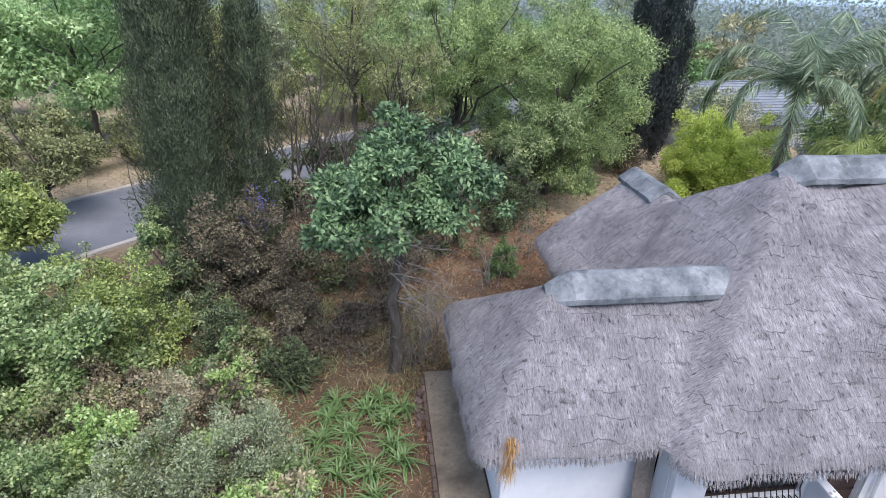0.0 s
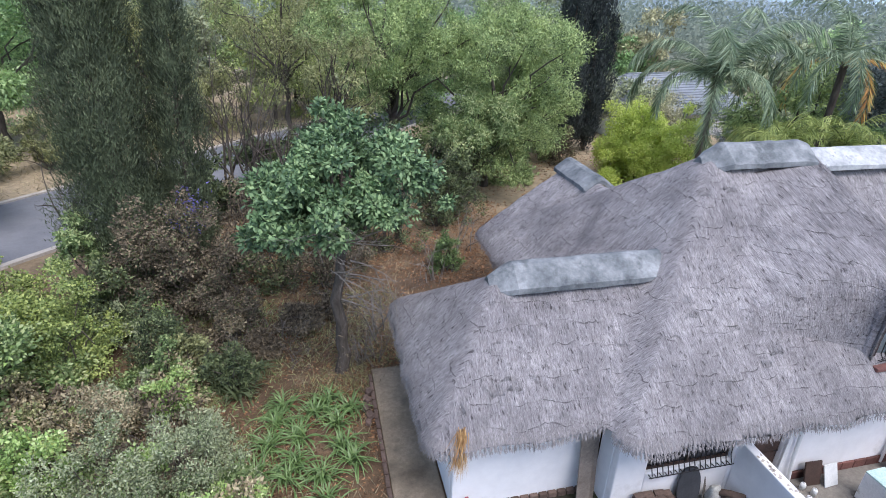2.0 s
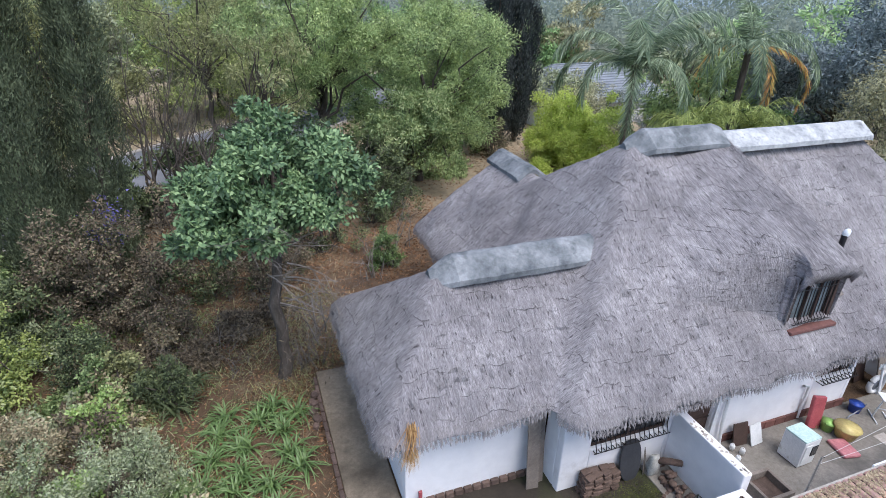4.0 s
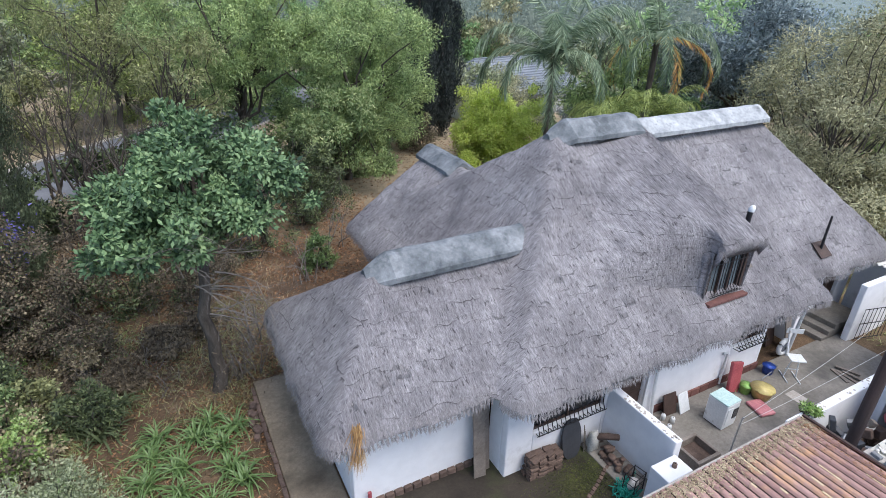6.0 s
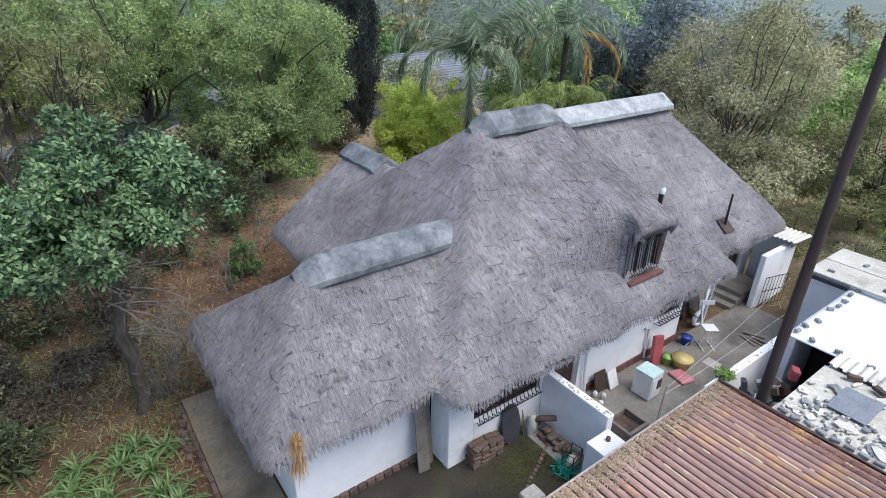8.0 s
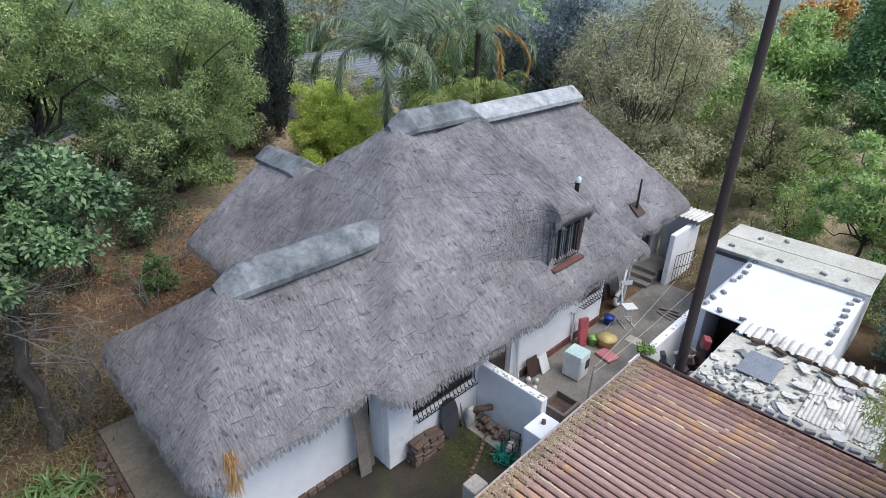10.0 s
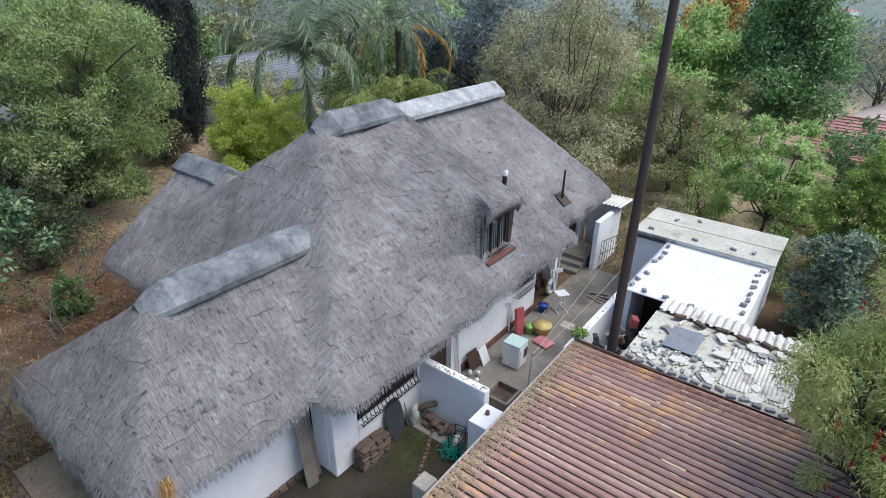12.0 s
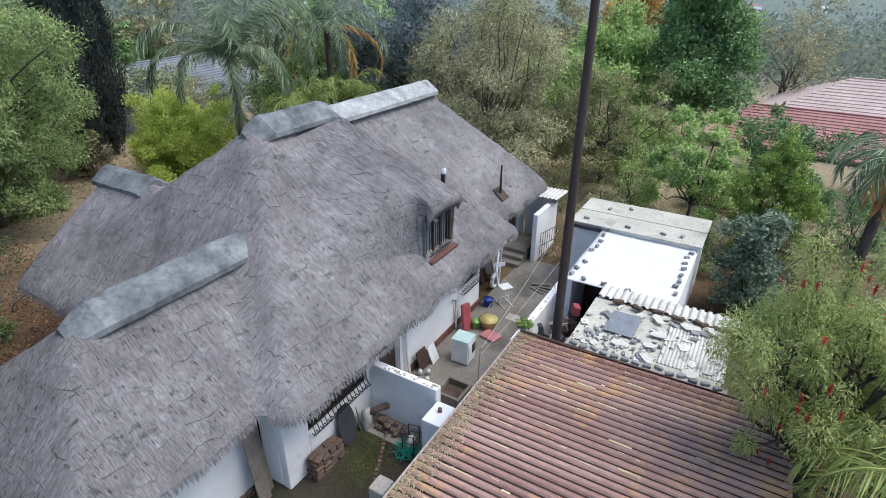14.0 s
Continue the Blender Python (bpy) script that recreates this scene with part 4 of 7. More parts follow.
def cypress(name, label, at, height, radius, n, mat, seed, lean=0.0, taper=0.6, group="", blade=0.115):
    """A columnar cypress: upright sprays packed on a ragged column."""
    rng = np.random.default_rng(seed)
    ob = thing(name, (*at, 0), label, "tree", group)
    tube_part("trunk", [limb(rng, (0, 0, -0.1), (lean, 0, height * 0.95), radius * 0.16, 0.03, 8, 0.01)], M_BARK, ob, sides=7)
    k = int(n / 90)
    hz = rng.uniform(0.05, 1, k)
    prof = np.minimum(1, hz * 6) * (1 - taper * hz ** 2.2) * (1 + 0.12 * np.sin(hz * 23 + seed))
    ang = rng.uniform(0, 2 * np.pi, k)
    rad = radius * prof * rng.uniform(0.4, 1.0, k) ** 0.5 * (1 + 0.2 * np.sin(3 * ang + hz * 5 + seed))
    cen = np.stack([lean * hz + rad * np.cos(ang), rad * np.sin(ang), hz * height], 1)
    pick = rng.integers(0, k, n)
    pts = cen[pick] + rng.normal(size=(n, 3)) * np.array([0.15, 0.15, 0.36]) * radius * 0.8
    out = unit(np.stack([np.cos(ang[pick]), np.sin(ang[pick]), np.zeros(n)], 1))
    along = unit(out * 0.35 + np.array([0, 0, 1.0]) + rng.normal(size=(n, 3)) * 0.35)
    pts[:, 2] = np.maximum(pts[:, 2], 0.05)
    v, f = blades(rng, pts, along, blade, 0.32, facing=unit(out + np.array([0, 0, 0.35]) + rng.normal(size=(n, 3)) * 0.4))
    mesh_from("crown", v, f, mat, ob)
    return ob


cypress("cypress", "tall dark green columnar cypress", (-6.7, 19.6), 14.0, 1.5, 150000, G_["cypress"], 3, 0.0, 0.5, blade=0.105)
cypress("cypress", "slimmer dark cypress grown beside a broad one", (-4.7, 20.3), 12.0, 0.85, 55000, G_["cypress"], 4, 0.3, 0.5, blade=0.105)
cypress("cypress", "distant dark narrow cypress", (17.2, 35.8), 13.5, 1.3, 34000, G_["column"], 5, 0.0, 0.5, "far cypresses", 0.2)
cypress("cypress", "distant dark narrow cypress", (19.1, 36.2), 13.8, 1.25, 34000, G_["column"], 6, 0.0, 0.5, "far cypresses", 0.2)

near = tree("broadleaf_tree", "small leaning tree with glossy blue-green leaves", (0.25, 13.6), 8.2, 5.75, (2.3, 2.1, 1.85), 34000, 0.165, 0.42, G_["glossy"], 84, 0.22, 0.2, 21, (0.32, 0.2), 24, 0.1, corners=4, umbrella=True)

rngq = np.random.default_rng(26)
dead = []
for _ in range(7):
    branch_paths(rngq, (rngq.uniform(0.1, 0.5), rngq.uniform(-0.5, 0.1), rngq.uniform(2.6, 4.4)), (rngq.uniform(0.5, 1.0), rngq.uniform(-0.5, 0.1), rngq.uniform(-0.35, 0.25)), rngq.uniform(1.0, 1.5), 0.028, 4, 0.55, 0.1, dead)
for _ in range(9):
    branch_paths(rngq, (rngq.uniform(-0.6, 0.6), -0.7, rngq.uniform(3.6, 5.0)), (rngq.uniform(-0.6, 0.9), -0.9, rngq.uniform(0.2, 0.9)), 1.3, 0.022, 3, 0.45, 0.0, dead)
tagged(tube_part("dead_branchwork", dead, M_TWIG, near, "bare grey hanging twigs", sides=4), kind="stuff")

tree("feathery_tree", "large feathery green tree behind the house", (9.5, 29.5), 10.6, 6.0, (4.8, 4.2, 5.0), 70000, 0.17, 0.27, G_["feather"], 150, 0.17, 0.28, 22, (0, 0), 20, 0.25)
tree("feathery_tree", "tall feathery green tree with a dark trunk", (4.2, 31.0), 13.0, 8.6, (4.6, 4.0, 5.0), 62000, 0.17, 0.27, G_["feather"], 140, 0.17, 0.25, 23, (0, 0), 20, 0.25)
tree("olive_tree", "thin olive-green tree beyond the garden", (-1.5, 36.0), 13.0, 9.0, (5.0, 4.0, 4.0), 15000, 0.24, 0.2, G_["olive"], 45, 0.3, 0.2, 24, (0, 0), 18, 0.4)
tree("canopy_tree", "spreading bright green tree across the road", (-19.0, 39.5), 12.5, 7.6, (7.2, 5.0, 4.2), 40000, 0.3, 0.45, G_["acacia"], 60, 0.26, 0.25, 25, (0, 0), 22, 0.1, group="trees across the road")
tree("canopy_tree", "spreading bright green tree across the road", (-27.5, 34.0), 12.0, 7.4, (6.5, 5.0, 4.2), 36000, 0.3, 0.45, G_["acacia"], 55, 0.26, 0.25, 26, (0, 0), 22, 0.1, group="trees across the road")
tree("palm_side_tree", "dark blue-green tree behind the palms", (31.6, 21.6), 11.5, 7.0, (4.8, 4.0, 4.4), 30000, 0.28, 0.3, G_["bluedark"], 45, 0.32, 0.25, 27, (0, 0), 14)
tree("willow", "thin brownish-green tree behind the house", (26.0, 12.4), 10.2, 5.2, (4.4, 4.2, 4.9), 46000, 0.2, 0.22, G_["willow"], 90, 0.2, 0.13, 28, (0, 0), 40, 0.2)
tree("willow", "thin low olive-green tree behind the house", (30.0, 7.5), 6.6, 3.4, (3.4, 3.2, 3.1), 26000, 0.2, 0.22, G_["olive"], 80, 0.2, 0.13, 29, (0, 0), 36, 0.2)
tree("broadleaf_tree", "tall deep green tree at the end of the garden", (42.0, 4.5), 12.0, 6.6, (3.6, 3.6, 5.4), 44000, 0.25, 0.45, G_["deep"], 60, 0.3, 0.3, 30, (0, 0), 16)
tree("broadleaf_tree", "bright green tree at the end of the garden", (42.0, 9.8), 9.0, 5.2, (3.6, 3.6, 4.2), 30000, 0.3, 0.4, G_["light"], 40, 0.3, 0.2, 31, (0, 0), 14)
tree("broadleaf_tree", "autumn-yellow tree crown behind green trees", (56.0, 12.5), 11.0, 7.5, (4.0, 4.0, 3.0), 14000, 0.36, 0.45, G_["orange"], 30, 0.3, 0.2, 32, (0, 0), 10)
tree("spring_tree", "young tree with pale spring leaves", (26.0, 2.2), 5.4, 3.0, (1.9, 1.9, 2.3), 15000, 0.18, 0.4, G_["light"], 60, 0.19, 0.1, 33, (0, 0), 16)
shrub("ivy_shrub", "bright green creeper climbing the foot of the cypress", (-7.6, 18.3), (0.9, 0.8, 2.1), 9000, 0.12, 0.5, G_["shrub"], 40, 0.26, 39)
shrub("ivy_shrub", "green creeper climbing the foot of the cypress", (-5.6, 18.5), (0.8, 0.6, 1.6), 6000, 0.12, 0.5, G_["under"], 40, 0.26, 40)
shrub("conifer", "dense bright green bushy conifer", (24.2, -0.9), (1.35, 1.35, 3.1), 42000, 0.12, 0.4, G_["conifer"], 190, 0.17, 34, category="tree", stems=14)
shrub("ivy_shrub", "dark blue-green creeper-clad shrub beside the shed", (19.2, -0.6), (1.1, 1.1, 2.1), 16000, 0.12, 0.6, G_["ivy"], 60, 0.24, 35)
shrub("yellow_bush", "round yellow-green bush at the garden path", (19.1, 28.7), (3.2, 3.0, 2.6), 60000, 0.13, 0.55, G_["yellow"], 130, 0.22, 38)

bb = tree("bottlebrush_tree", "weeping bottlebrush tree with red flower spikes", (9.75, -2.15), 6.9, 4.5, (2.0, 1.75, 2.5), 62000, 0.085, 0.22, G_["brush"], 90, 0.17, 0.14, 37, (0.1, 0), 70, 0.9, fine=False, flat=1.3)


def palm(name, label, at, trunk_h, fronds, length, mat, seed, leaflet=0.55, n_leaf=46, tilt=(0.1, 1.25), trunk_r=0.16, dead=0, group=""):
    """A feather palm: ringed trunk, arching ribs, drooping leaflets."""
    rng = np.random.default_rng(seed)
    ob = thing(name, (*at, 0), label, "palm", group)
    tube_part("trunk", [[(0, 0, -0.1, trunk_r * 1.2), *[(0, 0, trunk_h * k / 12, trunk_r * (1.0 + 0.06 * (k % 2))) for k in range(1, 13)]]], M_BARK, ob, sides=9)
    ribs, V, D = [], [[], []], [[], []]
    for i in range(fronds + dead):
        is_dead = i >= fronds
        az = i * 2.4 + rng.normal() * 0.2
        up = rng.uniform(*tilt) if not is_dead else rng.uniform(-0.5, 0.1)
        L = length * rng.uniform(0.8, 1.1)
        p, path = np.array([0, 0, trunk_h]), []
        el = up
        for s in range(11):
            path.append((*p, 0.028 * (1 - s / 12)))
            h = np.array([np.cos(az) * np.cos(el), np.sin(az) * np.cos(el), np.sin(el)])
            t = s / 10
            for _ in range(n_leaf // 10 + 1):
                q = p + h * L / 10 * rng.uniform()
                for sd in (-1, 1):
                    side = np.array([-np.sin(az), np.cos(az), 0]) * sd
                    V[is_dead].append(q)
                    D[is_dead].append(side * 0.6 + h * 0.6 + np.array([0, 0, -0.45 - 0.35 * t]) + rng.normal(size=3) * 0.12)
            p = p + h * L / 10
            el -= (0.05 + 0.28 * t) * 1.1
        ribs.append(path)
    tagged(tube_part("ribwork", ribs, mat, ob, sides=4), kind="stuff")
    for k, m_, nm in ((0, mat, "fronds"), (1, G_["orange"], "dead_fronds")):
        if V[k]:
            v, f = blades(rng, np.array(V[k]), unit(np.array(D[k])), leaflet, 0.052, 0.3, 4)
            tagged(mesh_from(nm, v, f, m_, ob), kind="stuff")
    return ob


palm("queen_palm", "tall feather palm with arching grey-green fronds", (19.7, 24.5), 7.0, 22, 4.9, G_["palm"], 41, 0.75, 110, (-0.35, 1.5))
palm("queen_palm", "feather palm with some dead brown fronds", (24.9, 22.4), 8.2, 18, 4.2, G_["palm"], 42, 0.65, 90, (-0.3, 1.4), dead=3)
palm("low_palm", "young bright green palm behind the ridge", (20.4, 20.4), 4.5, 22, 2.4, G_["vine"], 43, 0.5, 46, (0.4, 1.4))
palm("low_palm", "young bright green palm behind the ridge", (22.8, 19.2), 4.7, 20, 2.2, G_["vine"], 44, 0.5, 46, (0.4, 1.4))
palm("feather_palm", "palm with long yellow-green fronds beside the garage", (8.0, -3.6), 3.6, 16, 2.7, G_["vine"], 45, 0.5, 70, (0.15, 1.2))
palm("fan_palm", "small palm with drooping yellowed fronds", (20.6, -3.6), 5.6, 16, 1.9, G_["palm"], 46, 0.6, 50, (-0.1, 1.0), dead=3)

# more of the tall trees
tree("feathery_tree", "green tree over the garden path", (12.0, 31.6), 8.6, 4.8, (3.2, 3.0, 3.8), 40000, 0.17, 0.27, G_["feather"], 90, 0.19, 0.16, 51, (0, 0), 18, 0.25)
tree("feathery_tree", "green tree low over the garden path", (8.3, 27.2), 6.2, 4.0, (2.6, 2.2, 2.2), 22000, 0.2, 0.26, G_["shrub"], 34, 0.28, 0.12, 52, (0, 0), 18, 0.25)
tree("olive_tree", "thin olive-green tree with bare twigs", (1.0, 27.0), 9.8, 6.6, (3.0, 2.6, 2.6), 6000, 0.2, 0.2, G_["olive"], 36, 0.26, 0.12, 53, (0, 0), 30, 0.3)
tree("thin_tree", "grey-green thin-leaved tree with pale twigs", (14.0, 37.0), 11.0, 7.0, (3.6, 3.4, 3.6), 18000, 0.24, 0.3, G_["greygreen"], 40, 0.26, 0.15, 54, (0, 0), 26)
tree("creeper_tree", "yellow-green creeper over a small tree by the road", (-14.6, 20.6), 4.9, 2.5, (2.3, 2.2, 2.3), 28000, 0.17, 0.5, G_["vine"], 40, 0.3, 0.14, 55)
tree("creeper_tree", "pale yellow-green small tree by the road", (-16.2, 27.5), 5.6, 3.2, (2.9, 2.8, 2.2), 15000, 0.18, 0.45, G_["olive"], 40, 0.22, 0.12, 56, (0, 0), 30)
for i, (x, y, h) in enumerate(((-3.6, 26.6, 3.3), (-2.3, 25.4, 3.2), (-4.6, 28.0, 3.4), (-1.0, 24.0, 2.7), (3.6, 22.6, 2.0), (-9.2, 23.0, 1.9))):
    bare_tree("bare_tree", "leafless tree with thin dark twigs", (x, y), 6, h * 1.35, 0.085, 4, 60 + i, gravity=0.0, spread=0.38)
bare_tree("dead_shrub", "dead grey shrub with hanging twigs", (2.2, 14.4), 4, 1.5, 0.035, 4, 71, gravity=0.12, category="shrub", mat=M_TWIG, spread=0.7)
bare_tree("dead_shrub", "dead grey shrub with hanging twigs", (1.4, 15.2), 5, 1.6, 0.035, 4, 72, gravity=0.08, category="shrub", mat=M_TWIG, spread=0.7)
bare_tree("dead_shrub", "dead grey shrub under the trees", (4.2, 18.6), 5, 1.4, 0.03, 4, 73, gravity=0.05, category="shrub", mat=M_TWIG, spread=0.7)
bare_tree("dead_shrub", "dead grey shrub under the trees", (6.2, 21.0), 5, 1.5, 0.03, 4, 74, gravity=0.05, category="shrub", mat=M_TWIG, spread=0.7)
bare_tree("dead_shrub", "bare grey twigs hanging in the bottlebrush", (9.4, -3.4), 5, 1.7, 0.035, 4, 75, gravity=0.04, category="shrub", mat=M_TWIG, spread=0.6)

rngs = np.random.default_rng(79)
for i in range(22):
    x, y = rngs.uniform(-5.2, 1.6), rngs.uniform(13.2, 22.5)
    if i > 15:
        x, y = rngs.uniform(-9, -3), rngs.uniform(7.5, 11.5)
    bare_tree("dead_shrub", "tangle of dry grey twigs on the garden soil", (x, y), 5, rngs.uniform(0.5, 1.1), 0.018, 3, 600 + i, leaves=(rngs.integers(150, 500), 0.09, 0.4, G_["dry"]), gravity=0.06, category="shrub", mat=M_TWIG, spread=0.8)

# bottlebrush: a second tree behind, and the red spikes of both
tree("bottlebrush_tree", "weeping bottlebrush tree with red flower spikes", (11.8, -3.7), 7.3, 4.9, (2.3, 1.9, 2.5), 54000, 0.09, 0.22, G_["brush"], 90, 0.17, 0.14, 76, (0, 0), 70, 0.9, fine=False, flat=1.3)
for ob_, seed, r3 in ((bb, 77, (1.9, 1.6, 2.3)), (bpy.data.objects["bottlebrush_tree.001"], 78, (2.1, 1.8, 2.3))):
    rngb = np.random.default_rng(seed)
    k = 26
    d = unit(rngb.normal(size=(k, 3)) + np.array([-0.6, 0.3, 0.25]))
    c = np.array([0, 0, 4.6]) + d * np.array(r3)
    pick = rngb.integers(0, k, k * 60)
    out = unit(rngb.normal(size=(len(pick), 3)))
    v, f = blades(rngb, c[pick] + np.array([0, 0, 1]) * rngb.uniform(-0.07, 0.07, (len(pick), 1)), out, 0.05, 0.35)
    mesh_from("flower_spikes", v, f, G_["red"], ob_, "red bottlebrush flower spikes")

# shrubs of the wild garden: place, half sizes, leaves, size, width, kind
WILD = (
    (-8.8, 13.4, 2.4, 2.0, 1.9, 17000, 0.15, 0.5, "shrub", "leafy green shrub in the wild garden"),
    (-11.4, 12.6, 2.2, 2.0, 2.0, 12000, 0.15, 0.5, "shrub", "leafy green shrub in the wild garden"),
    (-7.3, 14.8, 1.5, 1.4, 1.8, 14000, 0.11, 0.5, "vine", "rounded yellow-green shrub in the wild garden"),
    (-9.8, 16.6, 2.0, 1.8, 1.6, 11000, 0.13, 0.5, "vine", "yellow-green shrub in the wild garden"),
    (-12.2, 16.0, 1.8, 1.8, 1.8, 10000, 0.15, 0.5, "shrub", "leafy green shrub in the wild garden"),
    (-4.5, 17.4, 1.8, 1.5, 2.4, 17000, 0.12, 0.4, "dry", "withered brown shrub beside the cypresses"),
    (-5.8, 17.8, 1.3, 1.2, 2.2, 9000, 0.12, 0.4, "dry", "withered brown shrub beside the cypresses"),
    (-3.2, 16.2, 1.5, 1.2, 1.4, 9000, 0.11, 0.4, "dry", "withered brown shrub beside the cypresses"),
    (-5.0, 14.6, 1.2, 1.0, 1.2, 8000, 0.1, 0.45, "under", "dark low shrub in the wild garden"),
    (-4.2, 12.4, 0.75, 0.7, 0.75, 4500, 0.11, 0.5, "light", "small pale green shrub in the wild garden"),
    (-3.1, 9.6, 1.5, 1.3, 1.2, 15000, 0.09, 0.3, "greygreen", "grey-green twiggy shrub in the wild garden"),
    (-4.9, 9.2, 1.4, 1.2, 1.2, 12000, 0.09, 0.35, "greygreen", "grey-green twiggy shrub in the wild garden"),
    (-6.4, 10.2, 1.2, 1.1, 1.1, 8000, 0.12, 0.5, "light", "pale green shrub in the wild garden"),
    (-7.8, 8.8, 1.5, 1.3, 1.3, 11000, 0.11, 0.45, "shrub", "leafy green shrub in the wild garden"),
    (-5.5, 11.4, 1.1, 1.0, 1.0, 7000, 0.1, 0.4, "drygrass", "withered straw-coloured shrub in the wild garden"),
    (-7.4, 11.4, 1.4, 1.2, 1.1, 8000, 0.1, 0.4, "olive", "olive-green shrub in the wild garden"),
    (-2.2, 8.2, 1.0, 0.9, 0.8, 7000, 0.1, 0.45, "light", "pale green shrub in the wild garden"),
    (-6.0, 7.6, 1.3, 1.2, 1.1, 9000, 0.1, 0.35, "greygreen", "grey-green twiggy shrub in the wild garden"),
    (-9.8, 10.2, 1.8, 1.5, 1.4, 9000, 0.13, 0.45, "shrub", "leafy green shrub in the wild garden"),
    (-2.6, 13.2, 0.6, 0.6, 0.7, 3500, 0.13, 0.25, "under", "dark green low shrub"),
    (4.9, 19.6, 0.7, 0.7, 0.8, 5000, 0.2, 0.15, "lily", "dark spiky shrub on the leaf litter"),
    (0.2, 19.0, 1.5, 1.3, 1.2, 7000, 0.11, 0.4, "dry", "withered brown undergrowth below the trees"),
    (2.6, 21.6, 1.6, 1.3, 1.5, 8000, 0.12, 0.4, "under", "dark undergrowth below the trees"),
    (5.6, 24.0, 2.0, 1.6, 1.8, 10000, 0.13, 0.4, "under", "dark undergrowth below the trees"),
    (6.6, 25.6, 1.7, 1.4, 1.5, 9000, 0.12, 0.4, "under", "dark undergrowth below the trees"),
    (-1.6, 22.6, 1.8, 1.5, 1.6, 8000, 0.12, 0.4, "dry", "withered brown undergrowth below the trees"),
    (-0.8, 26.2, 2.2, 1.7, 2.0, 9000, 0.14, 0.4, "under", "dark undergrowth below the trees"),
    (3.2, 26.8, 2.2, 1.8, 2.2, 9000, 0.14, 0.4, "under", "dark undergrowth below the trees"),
    (11.9, 29.6, 0.9, 0.8, 0.8, 4500, 0.13, 0.45, "shrub", "leafy shrub beside the garden path"),
    (15.8, 33.0, 1.6, 1.4, 1.3, 6000, 0.13, 0.4, "dry", "reddish-brown shrub below the far cypresses"),
    (15.2, 26.6, 0.6, 0.6, 0.5, 2500, 0.12, 0.4, "dry", "reddish low shrub beside the garden path"),
    (22.6, 32.0, 2.8, 2.0, 3.0, 9000, 0.16, 0.3, "willow", "twiggy brown shrub before the slate-roofed house"),
    (24.6, 35.6, 2.8, 1.8, 2.3, 9000, 0.16, 0.3, "willow", "twiggy brown shrub before the slate-roofed house"),
    (28.6, 36.4, 2.8, 1.8, 2.3, 9000, 0.16, 0.3, "under", "dark shrub before the slate-roofed house"),
    (27.0, 32.0, 2.8, 2.0, 2.6, 9000, 0.16, 0.3, "bluedark", "dark shrub before the slate-roofed house"),
    (21.6, 25.6, 2.0, 1.6, 1.8, 9000, 0.14, 0.4, "deep", "dark green shrub behind the house"),
    (25.2, 20.4, 2.2, 2.0, 2.2, 10000, 0.14, 0.45, "deep", "dark green shrub behind the house"),
    (28.0, 17.0, 2.4, 2.0, 2.2, 9000, 0.15, 0.4, "dry", "withered shrub behind the house"),
    (24.6, 15.6, 1.8, 1.6, 1.6, 8000, 0.13, 0.4, "shrub", "leafy shrub behind the house"),
    (23.4, 11.4, 1.3, 1.4, 1.1, 7000, 0.11, 0.4, "under", "low dark green shrub behind the house"),
    (24.6, 8.6, 1.6, 1.5, 1.3, 8000, 0.11, 0.4, "olive", "low olive-green shrub behind the house"),
    (23.8, 5.6, 1.5, 1.3, 1.2, 7000, 0.11, 0.4, "willow", "straw-coloured low shrub behind the sheds"),
    (27.4, 5.2, 1.8, 1.6, 1.6, 8000, 0.13, 0.4, "light", "pale green shrub behind the sheds"),
    (29.6, 1.2, 1.9, 1.6, 1.7, 8000, 0.14, 0.45, "light", "pale green shrub behind the sheds"),
    (22.0, 1.6, 1.2, 1.2, 1.3, 7000, 0.11, 0.4, "shrub", "green shrub against the shed"),
    (21.4, -1.4, 1.0, 1.0, 1.3, 6000, 0.1, 0.35, "dry", "withered brown shrub against the shed"),
    (17.2, -1.8, 1.3, 1.2, 1.0, 7000, 0.11, 0.45, "deep", "dark green shrub beside the shed"),
    (15.8, -3.2, 1.5, 1.3, 1.4, 7000, 0.12, 0.45, "olive", "olive-green shrub beside the shed"),
    (26.8, -4.4, 1.7, 1.5, 1.6, 7000, 0.14, 0.45, "deep", "dark green shrub below the conifer"),
    (31.0, -2.6, 1.6, 1.5, 1.0, 6000, 0.15, 0.45, "deep", "dark green shrub below the conifer"),
    (6.9, -2.7, 0.9, 0.8, 1.9, 6000, 0.16, 0.5, "light", "bright green leafy shrub beside the garage"),
    (-17.0, 14.0, 2.4, 2.0, 2.2, 8000, 0.16, 0.5, "vine", "yellow-green shrub in the wild garden"),
)
SHOOTS = {"shrub": "light", "greygreen": "shrub", "light": "vine", "vine": "shrub", "dry": "under", "olive": "dry", "drygrass": "greygreen"}
for i, (x, y, a_, b_, c_, n_, s_, w_, kind_, label_) in enumerate(WILD):
    shrub("shrub", label_, (x, y), (a_, b_, c_), int(n_ * 0.75), s_ * 0.85, w_ * 1.1, G_[kind_], 60, 0.22, 100 + i, group="wild shrubs", extra=SHOOTS.get(kind_) and (int(n_ * 0.14), s_ * 0.8, w_, G_[SHOOTS[kind_]], "fresh_growth"), stems=18, corners=4 if y < 19 and x < 0 else 3)
